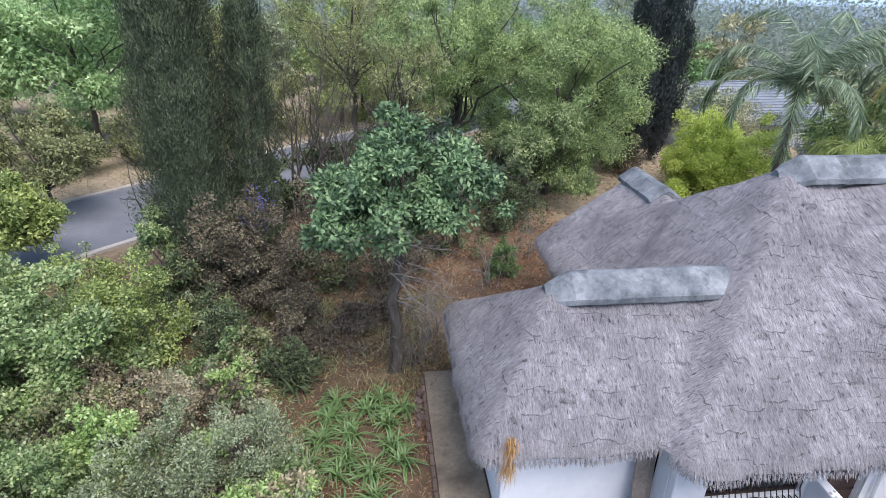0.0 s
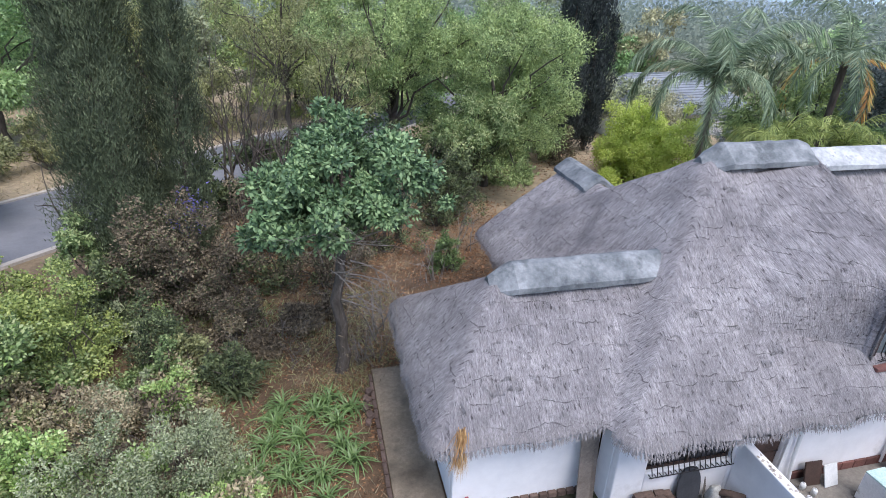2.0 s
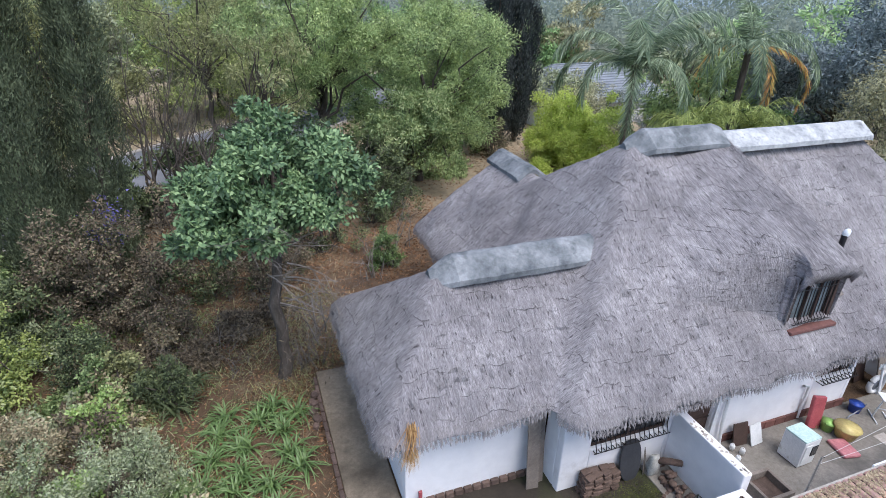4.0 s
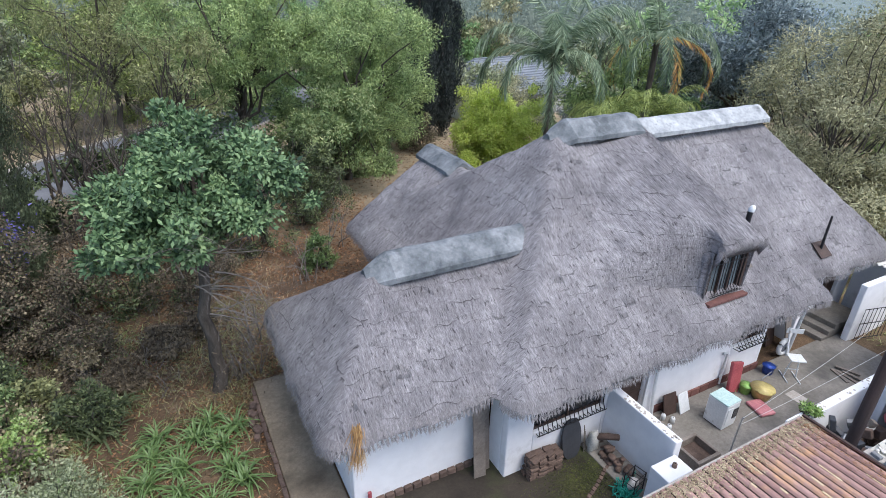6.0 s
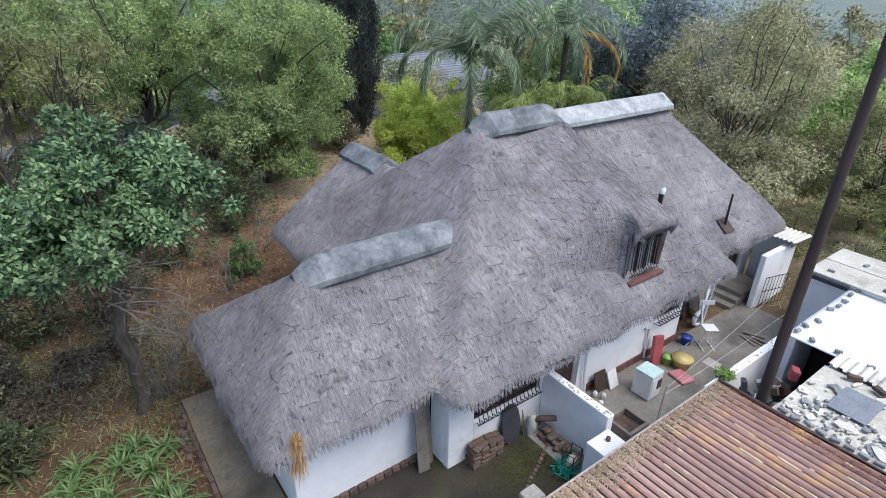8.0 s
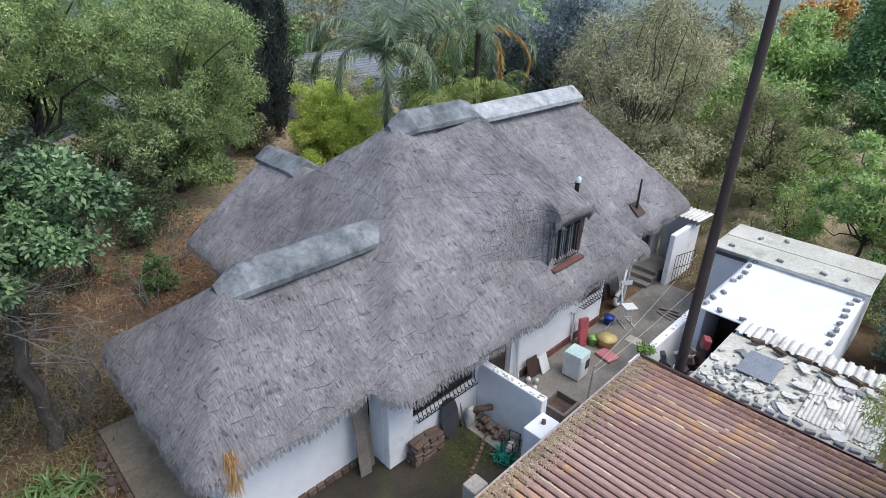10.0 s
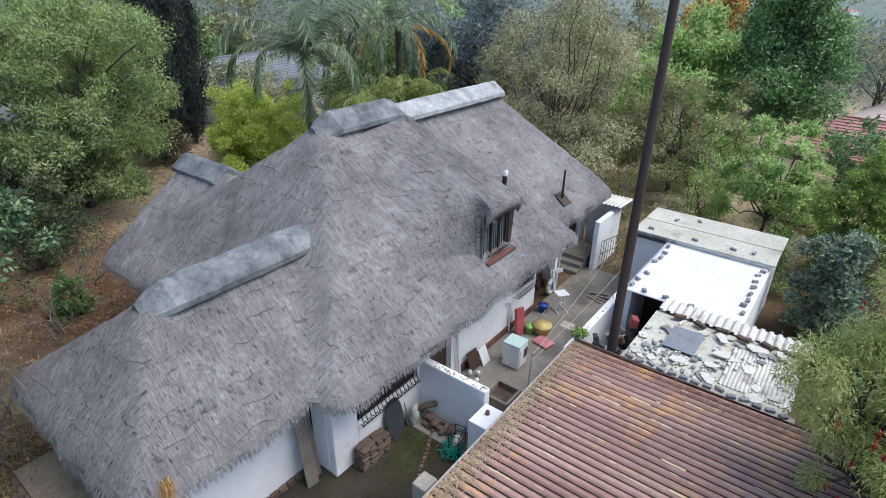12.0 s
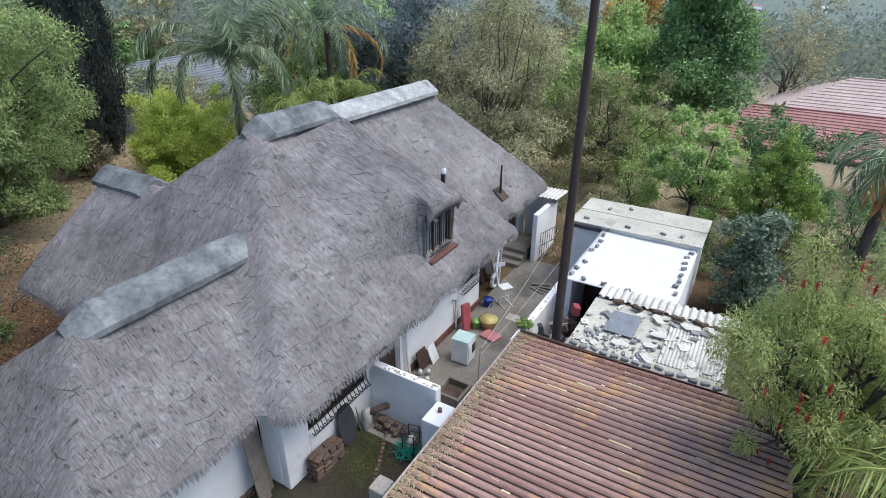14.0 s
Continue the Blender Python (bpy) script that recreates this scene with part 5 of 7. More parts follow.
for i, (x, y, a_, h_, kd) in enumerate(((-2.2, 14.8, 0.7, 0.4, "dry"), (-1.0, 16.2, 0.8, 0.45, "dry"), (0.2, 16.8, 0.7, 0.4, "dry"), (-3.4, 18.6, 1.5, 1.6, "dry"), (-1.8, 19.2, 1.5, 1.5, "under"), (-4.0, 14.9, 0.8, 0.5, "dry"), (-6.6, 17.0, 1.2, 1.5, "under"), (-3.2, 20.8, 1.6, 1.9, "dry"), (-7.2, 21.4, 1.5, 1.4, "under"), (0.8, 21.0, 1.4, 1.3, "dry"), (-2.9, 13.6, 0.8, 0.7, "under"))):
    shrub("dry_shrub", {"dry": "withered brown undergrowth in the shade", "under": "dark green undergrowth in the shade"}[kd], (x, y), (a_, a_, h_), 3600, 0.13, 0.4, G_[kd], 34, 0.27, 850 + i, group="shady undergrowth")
bare_tree("bare_tree", "far leafless brownish tree beyond the red roof", (58.0, -0.6), 7, 3.6, 0.11, 4, 880, leaves=(4200, 0.3, 0.3, G_["willow"]), spread=0.5)
rngk = np.random.default_rng(95)
FILL = (("shrub", "low leafy plant in the wild garden"), ("greygreen", "low grey-green plant in the wild garden"), ("light", "low pale green plant in the wild garden"), ("drygrass", "low straw-coloured plant in the wild garden"), ("olive", "low olive-green plant in the wild garden"), ("dry", "low withered plant in the wild garden"))
for i in range(84):
    x, y = rngk.uniform(-13.5, -1.6), rngk.uniform(6.6, 17.0)
    if x > -3 and y > 11.5:
        continue
    kd, lb = FILL[rngk.integers(0, 6)]
    a_ = rngk.uniform(0.5, 1.05)
    shrub("shrub", lb, (x, y), (a_, a_ * 0.9, rngk.uniform(0.4, 0.95)), 1500, 0.12, 0.45, G_[kd], 22, 0.3, 700 + i, group="wild shrubs", stems=12, corners=4)
for i, (x, y, r_) in enumerate(((-18.5, 33.5, 2.4), (-21.5, 31.5, 2.6), (-24.0, 34.0, 2.6), (-15.5, 36.0, 1.8), (-22.5, 28.5, 2.2), (-11.0, 39.0, 2.0))):
    shrub("thin_shrub", "thin pale yellow-green shrub beside the road", (x, y), (r_, r_, 1.7), 5200, 0.2, 0.4, G_["olive"], 46, 0.24, 760 + i, group="roadside shrubs", stems=16)
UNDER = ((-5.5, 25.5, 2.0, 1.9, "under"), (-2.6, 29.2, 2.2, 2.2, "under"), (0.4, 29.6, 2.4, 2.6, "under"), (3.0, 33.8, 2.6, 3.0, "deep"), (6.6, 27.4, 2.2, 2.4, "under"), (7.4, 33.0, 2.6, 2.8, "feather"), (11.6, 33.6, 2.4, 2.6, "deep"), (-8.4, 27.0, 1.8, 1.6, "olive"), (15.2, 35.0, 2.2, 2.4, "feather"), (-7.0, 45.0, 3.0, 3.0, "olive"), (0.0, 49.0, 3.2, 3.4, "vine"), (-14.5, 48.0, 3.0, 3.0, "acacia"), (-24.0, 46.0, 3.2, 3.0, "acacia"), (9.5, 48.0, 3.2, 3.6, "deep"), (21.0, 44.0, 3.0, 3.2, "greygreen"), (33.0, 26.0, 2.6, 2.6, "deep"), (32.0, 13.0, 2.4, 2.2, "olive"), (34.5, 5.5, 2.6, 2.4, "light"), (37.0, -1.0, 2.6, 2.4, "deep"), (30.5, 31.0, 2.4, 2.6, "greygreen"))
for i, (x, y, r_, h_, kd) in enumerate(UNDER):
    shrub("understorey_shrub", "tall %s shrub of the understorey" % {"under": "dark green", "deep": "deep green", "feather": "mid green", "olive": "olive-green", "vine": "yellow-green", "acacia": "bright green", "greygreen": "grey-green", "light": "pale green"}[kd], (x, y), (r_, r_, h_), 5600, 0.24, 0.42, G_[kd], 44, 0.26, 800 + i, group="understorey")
rngw = np.random.default_rng(90)
c = np.array([[-4.1, 18.2, 3.6], [-4.4, 18.0, 2.9], [-4.0, 17.9, 4.0], [-4.6, 18.3, 3.3]])
pick = rngw.integers(0, 4, 280)
v, f = blades(rngw, c[pick] + rngw.normal(size=(280, 3)) * 0.24, unit(rngw.normal(size=(280, 3))), 0.1, 0.5)
tagged(mesh_from("flowering_creeper", v, f, G_["purple"]), "purple-blue creeper flowers on a withered shrub", "flowers")


LEAF_MESH = {}


def strap_leaf(kind, mat, width=0.05):
    """One arching strap leaf; a few shapes are shared by all clumps."""
    if (kind, mat.name) in LEAF_MESH:
        return LEAF_MESH[kind, mat.name]
    el, p, rows, L = 1.45 - 0.16 * kind, np.zeros(3), [], 0.75 + 0.06 * kind
    for s in range(8):
        w = width * (1 - (s / 7) ** 2) * 0.5 + 0.004
        rows += [p + np.array([0, w, 0.006]), p + np.array([0, 0, -0.004]), p + np.array([0, -w, 0.006])]
        p = p + np.array([math.cos(el), 0, math.sin(el)]) * L / 7
        el -= 0.2 + 0.05 * s
        p[2] = max(p[2], 0.03)
    F = [(3 * s + k, 3 * s + k + 1, 3 * s + k + 4, 3 * s + k + 3) for s in range(7) for k in (0, 1)]
    ob = mesh_from("leaf", rows, F, mat, smooth=True)
    LEAF_MESH[kind, mat.name] = ob.data
    bpy.data.objects.remove(ob)
    return LEAF_MESH[kind, mat.name]


def strap_clump(name, label, at, n, size, seed, mat, group=""):
    """A clump of arching strap leaves, each a part of its own."""
    rng = np.random.default_rng(seed)
    ob = thing(name, (*at, 0), label, "plant", group)
    for i in range(n):
        leaf = new("leaf", strap_leaf(int(rng.integers(0, 7)), mat))
        leaf.parent = ob
        k = size * rng.uniform(0.75, 1.2)
        leaf.matrix_basis = pose(rng.normal() * 0.08, rng.normal() * 0.08, 0, rng.normal() * 8, rng.normal() * 8, rng.uniform(0, 360)) @ Matrix.Diagonal((k, k, k, 1))
    return ob


for i, (x, y) in enumerate(((-1.0, 10.2), (-1.7, 10.8), (-0.9, 11.0), (-1.5, 11.6), (-0.6, 11.8), (0.0, 11.3), (0.1, 10.5), (-0.4, 9.6), (-1.9, 10.0), (-0.2, 12.2), (-1.2, 9.7), (0.4, 11.9), (-1.4, 12.2), (-0.3, 8.9), (-1.0, 8.5), (0.35, 10.0))):
    strap_clump("strap_lily", "clump of bright green strap-leaved lilies", (x, y), 50, 0.8, 200 + i, G_["lily"], group="bed of lilies")
for i, (x, y) in enumerate(((-2.6, 12.9), (-3.0, 13.8), (-2.2, 13.9))):
    strap_clump("strap_lily", "dark clump of strap leaves in the shade", (x, y), 30, 0.95, 230 + i, G_["under"], group="dark strap clumps")


def scatter(name, label, n, x0, x1, y0, y1, size, width, mat, seed, upright, keep=None):
    """Small blades strewn over a stretch of ground."""
    rng = np.random.default_rng(seed)
    x, y = rng.uniform(x0, x1, n), rng.uniform(y0, y1, n)
    ok = (np.sin(x * 1.3 + 2 * np.sin(y * 0.7)) * np.sin(y * 1.1) + rng.uniform(-0.9, 0.9, n)) > -0.3
    house_in = (eave_in(x, y) > -0.05) | ((x > 1.1) & (x < 2.35) & (y < 13.5))
    ok &= ~house_in
    if keep is not None:
        ok &= keep(x, y)
    x, y = x[ok], y[ok]
    z = terrain(x, y)
    d = rng.normal(size=(len(x), 3)) * np.array([1, 1, 0.25]) + np.array([0, 0, upright])
    v, f = blades(rng, np.stack([x, y, z + 0.015], 1), unit(d), size, width)
    return tagged(mesh_from(name, v, f, mat), label, "ground cover", kind="stuff")


scatter("leaf_litter", "fallen brown leaves on the soil", 76000, -6, 9, 7.5, 27, 0.09, 0.5, G_["litter"], 301, 0.15)
scatter("dry_grass", "dry straw-coloured grass", 13000, -7, 3.5, 6.0, 22, 0.3, 0.05, G_["drygrass"], 302, 0.9)
scatter("dry_grass", "dry straw-coloured grass beyond the road", 26000, -40, 0, 28, 60, 0.45, 0.07, G_["drygrass"], 303, 0.8, lambda x, y: np.abs((x + 46) * 0.741 - (y + 9) * 0.671) > 4.2)
scatter("garden_grass", "rough green and brown grass behind the house", 36000, 19.5, 36, -6, 18, 0.3, 0.08, G_["olive"], 304, 0.8, lambda x, y: (x > 21.5) | (y > 6) | (y < 0.5))
scatter("leaf_litter", "fallen brown leaves behind the house", 16000, 9, 32, 17, 36, 0.12, 0.5, G_["litter"], 305, 0.2)
scatter("garden_grass", "low weeds in the wild garden", 26000, -13, 0.9, 6.5, 20, 0.22, 0.16, G_["shrub"], 306, 0.8, lambda x, y: x < -1.5)

scatter("garden_grass", "thin olive grass on the leaf litter", 9000, -4.5, 2.5, 12.4, 18.5, 0.26, 0.06, G_["olive"], 307, 0.8)

# belt of trees beyond the gardens
rngf = np.random.default_rng(400)
KINDS = (("deep", "deep green tree of the far belt"), ("feather", "green tree of the far belt"), ("olive", "olive-green tree of the far belt"), ("greygreen", "grey-green tree of the far belt"), ("acacia", "bright green tree of the far belt"), ("willow", "brownish tree of the far belt"))
for i in range(44):
    az = radians(-42 + 146 * (i + rngf.uniform(0, 0.9)) / 44)
    d = rngf.uniform(50, 74)
    x, y = d * math.sin(az), d * math.cos(az)
    if az > radians(85) or math.hypot(x - 48, y + 4) < 9 or math.hypot(x - 30, y - 43) < 9:
        continue
    g = float(terrain(np.array(x), np.array(y)))
    kd, lb = KINDS[rngf.integers(0, len(KINDS))]
    top = 10.4 if az < radians(72) else 7.5
    h = top * rngf.uniform(0.72, 1.0)
    t_ = tree("far_tree", lb, (x, y), h, h * 0.48, (rngf.uniform(3.4, 5.0), 3.6, h * 0.48), 5200, 0.42, 0.5, G_[kd], 40, 0.26, 0.2, 410 + i, (0, 0), 8, group="far belt of trees", fine=False)
    t_.location.z = g
# nearer gap fillers
for i, (x, y, h, kd, lb) in enumerate(((24.5, 40.5, 5.0, "greygreen", "grey-green small tree by the slate roof"), (36.5, 30.5, 9.6, "bluedark", "dark blue-green tree behind the palms"), (35.0, 17.0, 9.0, "willow", "brownish thin tree behind the garden"), (36.0, 12.0, 7.0, "light", "bright green tree behind the garden"), (-12.0, 45.0, 10.5, "olive", "yellow-olive tree across the road"), (-3.0, 46.0, 11.5, "vine", "yellow-green tree across the road"), (6.0, 44.0, 12.0, "feather", "green tree across the road"), (16.0, 46.0, 12.0, "deep", "deep green tree beyond the garden"), (33.0, -8.0, 3.6, "deep", "dark green small tree beyond the garden"), (27.0, 26.5, 8.5, "feather", "green tree behind the palms"))):
    tree("garden_tree", lb, (x, y), h, h * 0.52, (3.8, 3.6, h * 0.46), 11000, 0.3, 0.4, G_[kd], 44, 0.27, 0.18, 480 + i, (0, 0), 14, 0.2, fine=False)

# wooded country far off: masses of small crowns


def woods(name, label, n, d0, d1, size, mat, seed, per, leaf):
    rng = np.random.default_rng(seed)
    az, d = rng.uniform(radians(-50), radians(112), n), np.exp(rng.uniform(np.log(d0), np.log(d1), n))
    x, y = d * np.sin(az), d * np.cos(az)
    pick = np.repeat(np.arange(n), per)
    s = (size * rng.uniform(0.7, 1.5, n) * (0.6 + d / d1))[pick][:, None]
    p = np.stack([x, y, terrain(x, y)], 1)[pick] + rng.normal(size=(len(pick), 3)) * s * np.array([0.9, 0.9, 0.6]) + np.array([0, 0, 1.0]) * s
    dd = unit(rng.normal(size=(len(pick), 3)))
    L = s * leaf
    sd_ = unit(np.cross(dd, rng.normal(size=dd.shape)))
    v = np.stack([p - dd * L, p + sd_ * L, p + dd * L], 1).reshape(-1, 3)
    return tagged(mesh_from(name, v, np.arange(len(v)).reshape(-1, 3), mat), label, "woods", kind="stuff")


# both woods carry the distance haze in their leaf colour
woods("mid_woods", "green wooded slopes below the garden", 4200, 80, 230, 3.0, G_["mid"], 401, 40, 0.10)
woods("far_woods", "distant wooded hills with haze painted into their blue-green colour", 7500, 200, 2600, 5.5, G_["far"], 402, 26, 0.13)

# ---------------- house: dormer, windows, door, flues ----------------
M_PAINT_WHITE = surface("white_enamel", (0.62, 0.64, 0.64), (0.76, 0.78, 0.78), 2, 18, 0.45, bump=0.1, stain=(0.45, 0.43, 0.40), stain_scale=3, stain_lo=0.62)
M_TEAL = surface("pale_teal_enamel", (0.42, 0.58, 0.55), (0.55, 0.70, 0.66), 2, 18, 0.4, bump=0.05)
M_REDPAINT = surface("red_vinyl", (0.28, 0.05, 0.06), (0.42, 0.10, 0.11), 2, 18, 0.55, bump=0.15)
M_PINK = surface("faded_red_vinyl", (0.36, 0.12, 0.14), (0.52, 0.22, 0.23), 2, 18, 0.6, bump=0.15)
M_YELLOW = surface("yellow_plastic", (0.50, 0.40, 0.14), (0.62, 0.52, 0.22), 2, 18, 0.5, bump=0.05)
M_GREEN = surface("green_plastic", (0.22, 0.42, 0.10), (0.30, 0.52, 0.15), 2, 18, 0.5, bump=0.05)
M_BLUE = surface("blue_plastic", (0.02, 0.06, 0.32), (0.04, 0.10, 0.42), 2, 18, 0.45, bump=0.05)
M_NET = surface("teal_netting", (0.0, 0.20, 0.15), (0.02, 0.34, 0.26), 4, 30, 0.6, bump=0.1)
M_CHAR = surface("charcoal_board", (0.035, 0.038, 0.045), (0.06, 0.064, 0.072), 2, 18, 0.6, bump=0.1)
M_SACK = surface("pale_sacking", (0.34, 0.34, 0.31), (0.50, 0.50, 0.47), 3, 24, 0.9, bump=0.5)
M_STONE = surface("brown_stone", (0.085, 0.055, 0.042), (0.185, 0.128, 0.10), 3, 16, 0.9, bump=0.6, per_object=0.3)
M_SLATEBLUE = surface("grey_blue_sheet", (0.17, 0.19, 0.22), (0.25, 0.275, 0.31), 2, 20, 0.7, bump=0.2)
M_REDROOF = surface("red_roof_sheet", (0.34, 0.15, 0.14), (0.46, 0.23, 0.22), 0.5, 6, 0.7, bump=0.1)
M_PINKROOF = surface("pale_pink_roof", (0.48, 0.37, 0.34), (0.60, 0.48, 0.44), 0.5, 6, 0.8, bump=0.1)
M_SLATE = surface("slate_tiles", (0.13, 0.15, 0.17), (0.22, 0.24, 0.26), 0.7, 6, 0.7, bump=0.3, per_object=0.12)
M_TYRE = surface("dark_rubber", (0.02, 0.02, 0.02), (0.04, 0.04, 0.04), 4, 30, 0.8, bump=0.2)
M_PLINTH = surface("painted_plinth", (0.10, 0.042, 0.036), (0.17, 0.075, 0.06), 2, 18, 0.8, bump=0.2, per_object=0.2)
M_GLAZE = surface("window_pane", (0.10, 0.13, 0.14), (0.20, 0.24, 0.25), 3, 9, 0.15, bump=0.0)


def barred_window(x0, x1, z0, z1, yw, label, bars, belly=0.16):
    """A steel window in its opening, behind a belly-shaped grille of round bars."""
    w = part("window", box(bmesh.new(), x0, x1, yw + 0.14, yw + 0.16, z0, z1), M_GLASS, house, label)
    for a0, a1, b0, b1 in ((x0, x1, z0, z0 + 0.05), (x0, x1, z1 - 0.05, z1), (x0, x0 + 0.05, z0 + 0.05, z1 - 0.05), (x1 - 0.05, x1, z0 + 0.05, z1 - 0.05), ((x0 + x1) / 2 - 0.025, (x0 + x1) / 2 + 0.025, z0 + 0.05, z1 - 0.05)):
        boxed("frame_bar", a0, a1, yw + 0.09, yw + 0.135, b0, b1, M_DARKWOOD, w)
    ys = yw - 0.04
    for i in range(bars):
        x = x0 + (x1 - x0) * (i + 0.5) / bars
        tube_part("grille_bar", [[(x, yw + 0.02, z1 - 0.03, 0.012), (x, ys, z1 - 0.06, 0.012), (x, ys, z0 + 0.2, 0.012), (x, ys - belly, z0 + 0.02, 0.012), (x, ys - belly, z0 - 0.05, 0.012), (x, yw + 0.02, z0 - 0.06, 0.012)]], M_IRON, w, sides=5)
    for y_, z_ in ((ys - belly, z0 - 0.02), (ys, z1 - 0.1), (ys, (z0 + z1) / 2 + 0.1)):
        tube_part("grille_rail", [[(x0, y_ - 0.012, z_, 0.013), (x1, y_ - 0.012, z_, 0.013)]], M_IRON, w, sides=5)
    return w


barred_window(6.52, 8.64, 1.07, 2.29, 7.4, "wide dark window behind a black belly grille", 16, 0.08)
barred_window(13.47, 14.84, 1.26, 2.19, 7.4, "dark window behind a black belly grille", 10)
door = boxed("door", 9.22, 10.04, 7.5, 7.55, 0.0, 2.08, M_DARKWOOD, house, 0.01, "dark brown wooden door")
for z0, z1 in ((0.2, 0.95), (1.1, 1.9)):
    boxed("panel", 9.34, 9.92, 7.48, 7.498, z0, z1, M_DARKWOOD, door, 0.008)
tube_part("handle", [[(9.97, 7.47, 1.02, 0.012), (9.97, 7.44, 1.02, 0.012), (9.87, 7.44, 1.02, 0.012)]], M_IRON, door, sides=6)
boxed("door_frame", 10.06, 10.16, 7.34, 7.396, 0.0, 2.15, M_PAINT_WHITE, house, 0.008)
back_door = boxed("door", 19.42, 20.28, 8.4, 8.45, 0.4, 2.5, M_DARKWOOD, house, 0.01, "dark brown back door")
boxed("door_post", 19.3, 19.42, 8.2, 8.296, 0.0, 2.6, M_DARKWOOD, house, 0.01, "dark brown post")
tube_part("downpipe", [[(10.32, 7.32, 2.4, 0.045), (10.32, 7.32, 1.6, 0.045), (10.36, 7.31, 0.8, 0.045), (10.46, 7.3, 0.0, 0.045)]], M_PAINT_WHITE, house, "white downpipe", 8)
tube_part("waste_pipe", [[(13.0, 7.33, 1.25, 0.035), (13.2, 7.33, 1.2, 0.035), (13.22, 7.33, 0.1, 0.035)]], M_PAINT_WHITE, house, "white waste pipe", 8)
for i in range(12):
    boxed("plinth_brick", 10.56 + i * 0.37, 10.56 + i * 0.37 + 0.355, 7.34, 7.396, -0.05, 0.27, M_PLINTH, house, 0.012)

# eyebrow dormer over the barred attic window


def dormer():
    x0, x1, yf = 11.84, 13.14, 7.56
    w = part("dormer_window", box(bmesh.new(), x0 + 0.04, x1 - 0.04, yf + 0.1, yf + 0.12, 3.18, 4.5), M_GLAZE, house, "attic window with pale panes behind black bars")
    for i in range(4):
        xa = x0 + 0.04 + (x1 - x0 - 0.08) * i / 3
        boxed("mullion", xa - 0.03, xa + 0.03, yf + 0.04, yf + 0.098, 3.18, 4.5, M_DARKWOOD, w)
    for i in range(11):
        xa = x0 + 0.1 + (x1 - x0 - 0.2) * i / 10
        tube_part("grille_bar", [[(xa, yf + 0.02, 4.45, 0.011), (xa, yf - 0.02, 4.3, 0.011), (xa, yf - 0.04, 3.42, 0.011), (xa, yf - 0.12, 3.34, 0.011), (xa, yf - 0.12, 3.27, 0.011), (xa, yf, 3.24, 0.011)]], M_IRON, w, sides=5)
    for y_, z_ in ((yf - 0.13, 3.3), (yf - 0.05, 4.2)):
        tube_part("grille_rail", [[(x0 + 0.06, y_, z_, 0.012), (x1 - 0.06, y_, z_, 0.012)]], M_IRON, w, sides=5)
    bm = box(bmesh.new(), x0 - 0.2, x0 - 0.01, 7.62, 9.2, 3.2, 4.5, 0.08)
    ob = part("cheek", bm, M_THATCH, house, "thatch wrapped round the side of the attic window")
    lay = ob.data.uv_layers.new(name="UVMap")
    for lp in ob.data.loops:
        co = ob.data.vertices[lp.vertex_index].co
        lay.data[lp.index].uv = (co.x + co.y, -co.z * 1.5)
    boxed("cheek", x1, x1 + 0.12, yf, 9.2, 3.0, 4.55, M_DARKWOOD, house, 0.01, "dark timber dormer cheek")
    boxed("sill", x0 - 0.12, x1 + 0.1, 7.3, yf + 0.08, 3.1, 3.19, M_PLINTH, house, 0.015, "red-brown dormer sill")
    # hood of thatch
    n_, m_ = 48, 52
    V = []
    yt = 11.4
    zt = 6.6
    for i in range(n_):
        u = i / (n_ - 1)
        for j in range(m_):
            t = j / (m_ - 1)
            y = 7.2 + (yt - 7.2) * t
            sweep = min(1.0, max(0.0, (y - 7.55) / 1.1))
            sweep = sweep * sweep * (3 - 2 * sweep)
            right = 13.28 - 0.12 * t
            flat_ = 11.7 + 1.0 * t
            ramp_ = 0.15 + 3.9 * sweep - 1.4 * t
            if u < 0.45:
                x, s_ = flat_ - ramp_ * (1 - u / 0.45), u / 0.45
            elif u < 0.85:
                x, s_ = flat_ + (right - 0.2 - flat_) * (u - 0.45) / 0.4, 1.0
            else:
                x, s_ = right - 0.2 + 0.2 * (u - 0.85) / 0.15, 1 - ((u - 0.85) / 0.15) ** 2
            main = float(roof_height(np.array(x), np.array(y)))
            away = min(1.0, max(0.0, (yt - y) / 1.5))
            lift = max(4.88 + (zt - 4.88) * (y - 7.2) / (yt - 7.2) - main, 0.52 * away)
            s_ = s_ * s_ * (3 - 2 * s_) if u < 0.45 else s_
            lip = 0.09 * math.exp(-(y - 7.2) / 0.15)
            if y > 7.52:
                z = main - 0.06 + (lift + 0.06) * s_ - lip
            else:
                z = 4.88 + (zt - 4.88) * (y - 7.2) / (yt - 7.2) - lip - 0.18 * (1 - s_)
            V.append((x, y, z + 0.012 * math.sin(x * 5 + y * 3)))
    V = np.array(V)
    idx = np.arange(n_ * m_).reshape(n_, m_)
    q = np.stack([idx[:-1, :-1], idx[1:, :-1], idx[1:, 1:], idx[:-1, 1:]], -1).reshape(-1, 4)
    B = V.copy()
    front = np.exp(-(V[:, 1] - 7.2) / 0.3)
    B[:, 1] += 0.16 * front
    B[:, 2] -= 0.34
    N = len(V)
    rim = np.concatenate([np.stack([idx[:-1, 0], idx[1:, 0]], 1), np.stack([idx[1:, -1], idx[:-1, -1]], 1), np.stack([idx[0, 1:], idx[0, :-1]], 1), np.stack([idx[-1, :-1], idx[-1, 1:]], 1)])
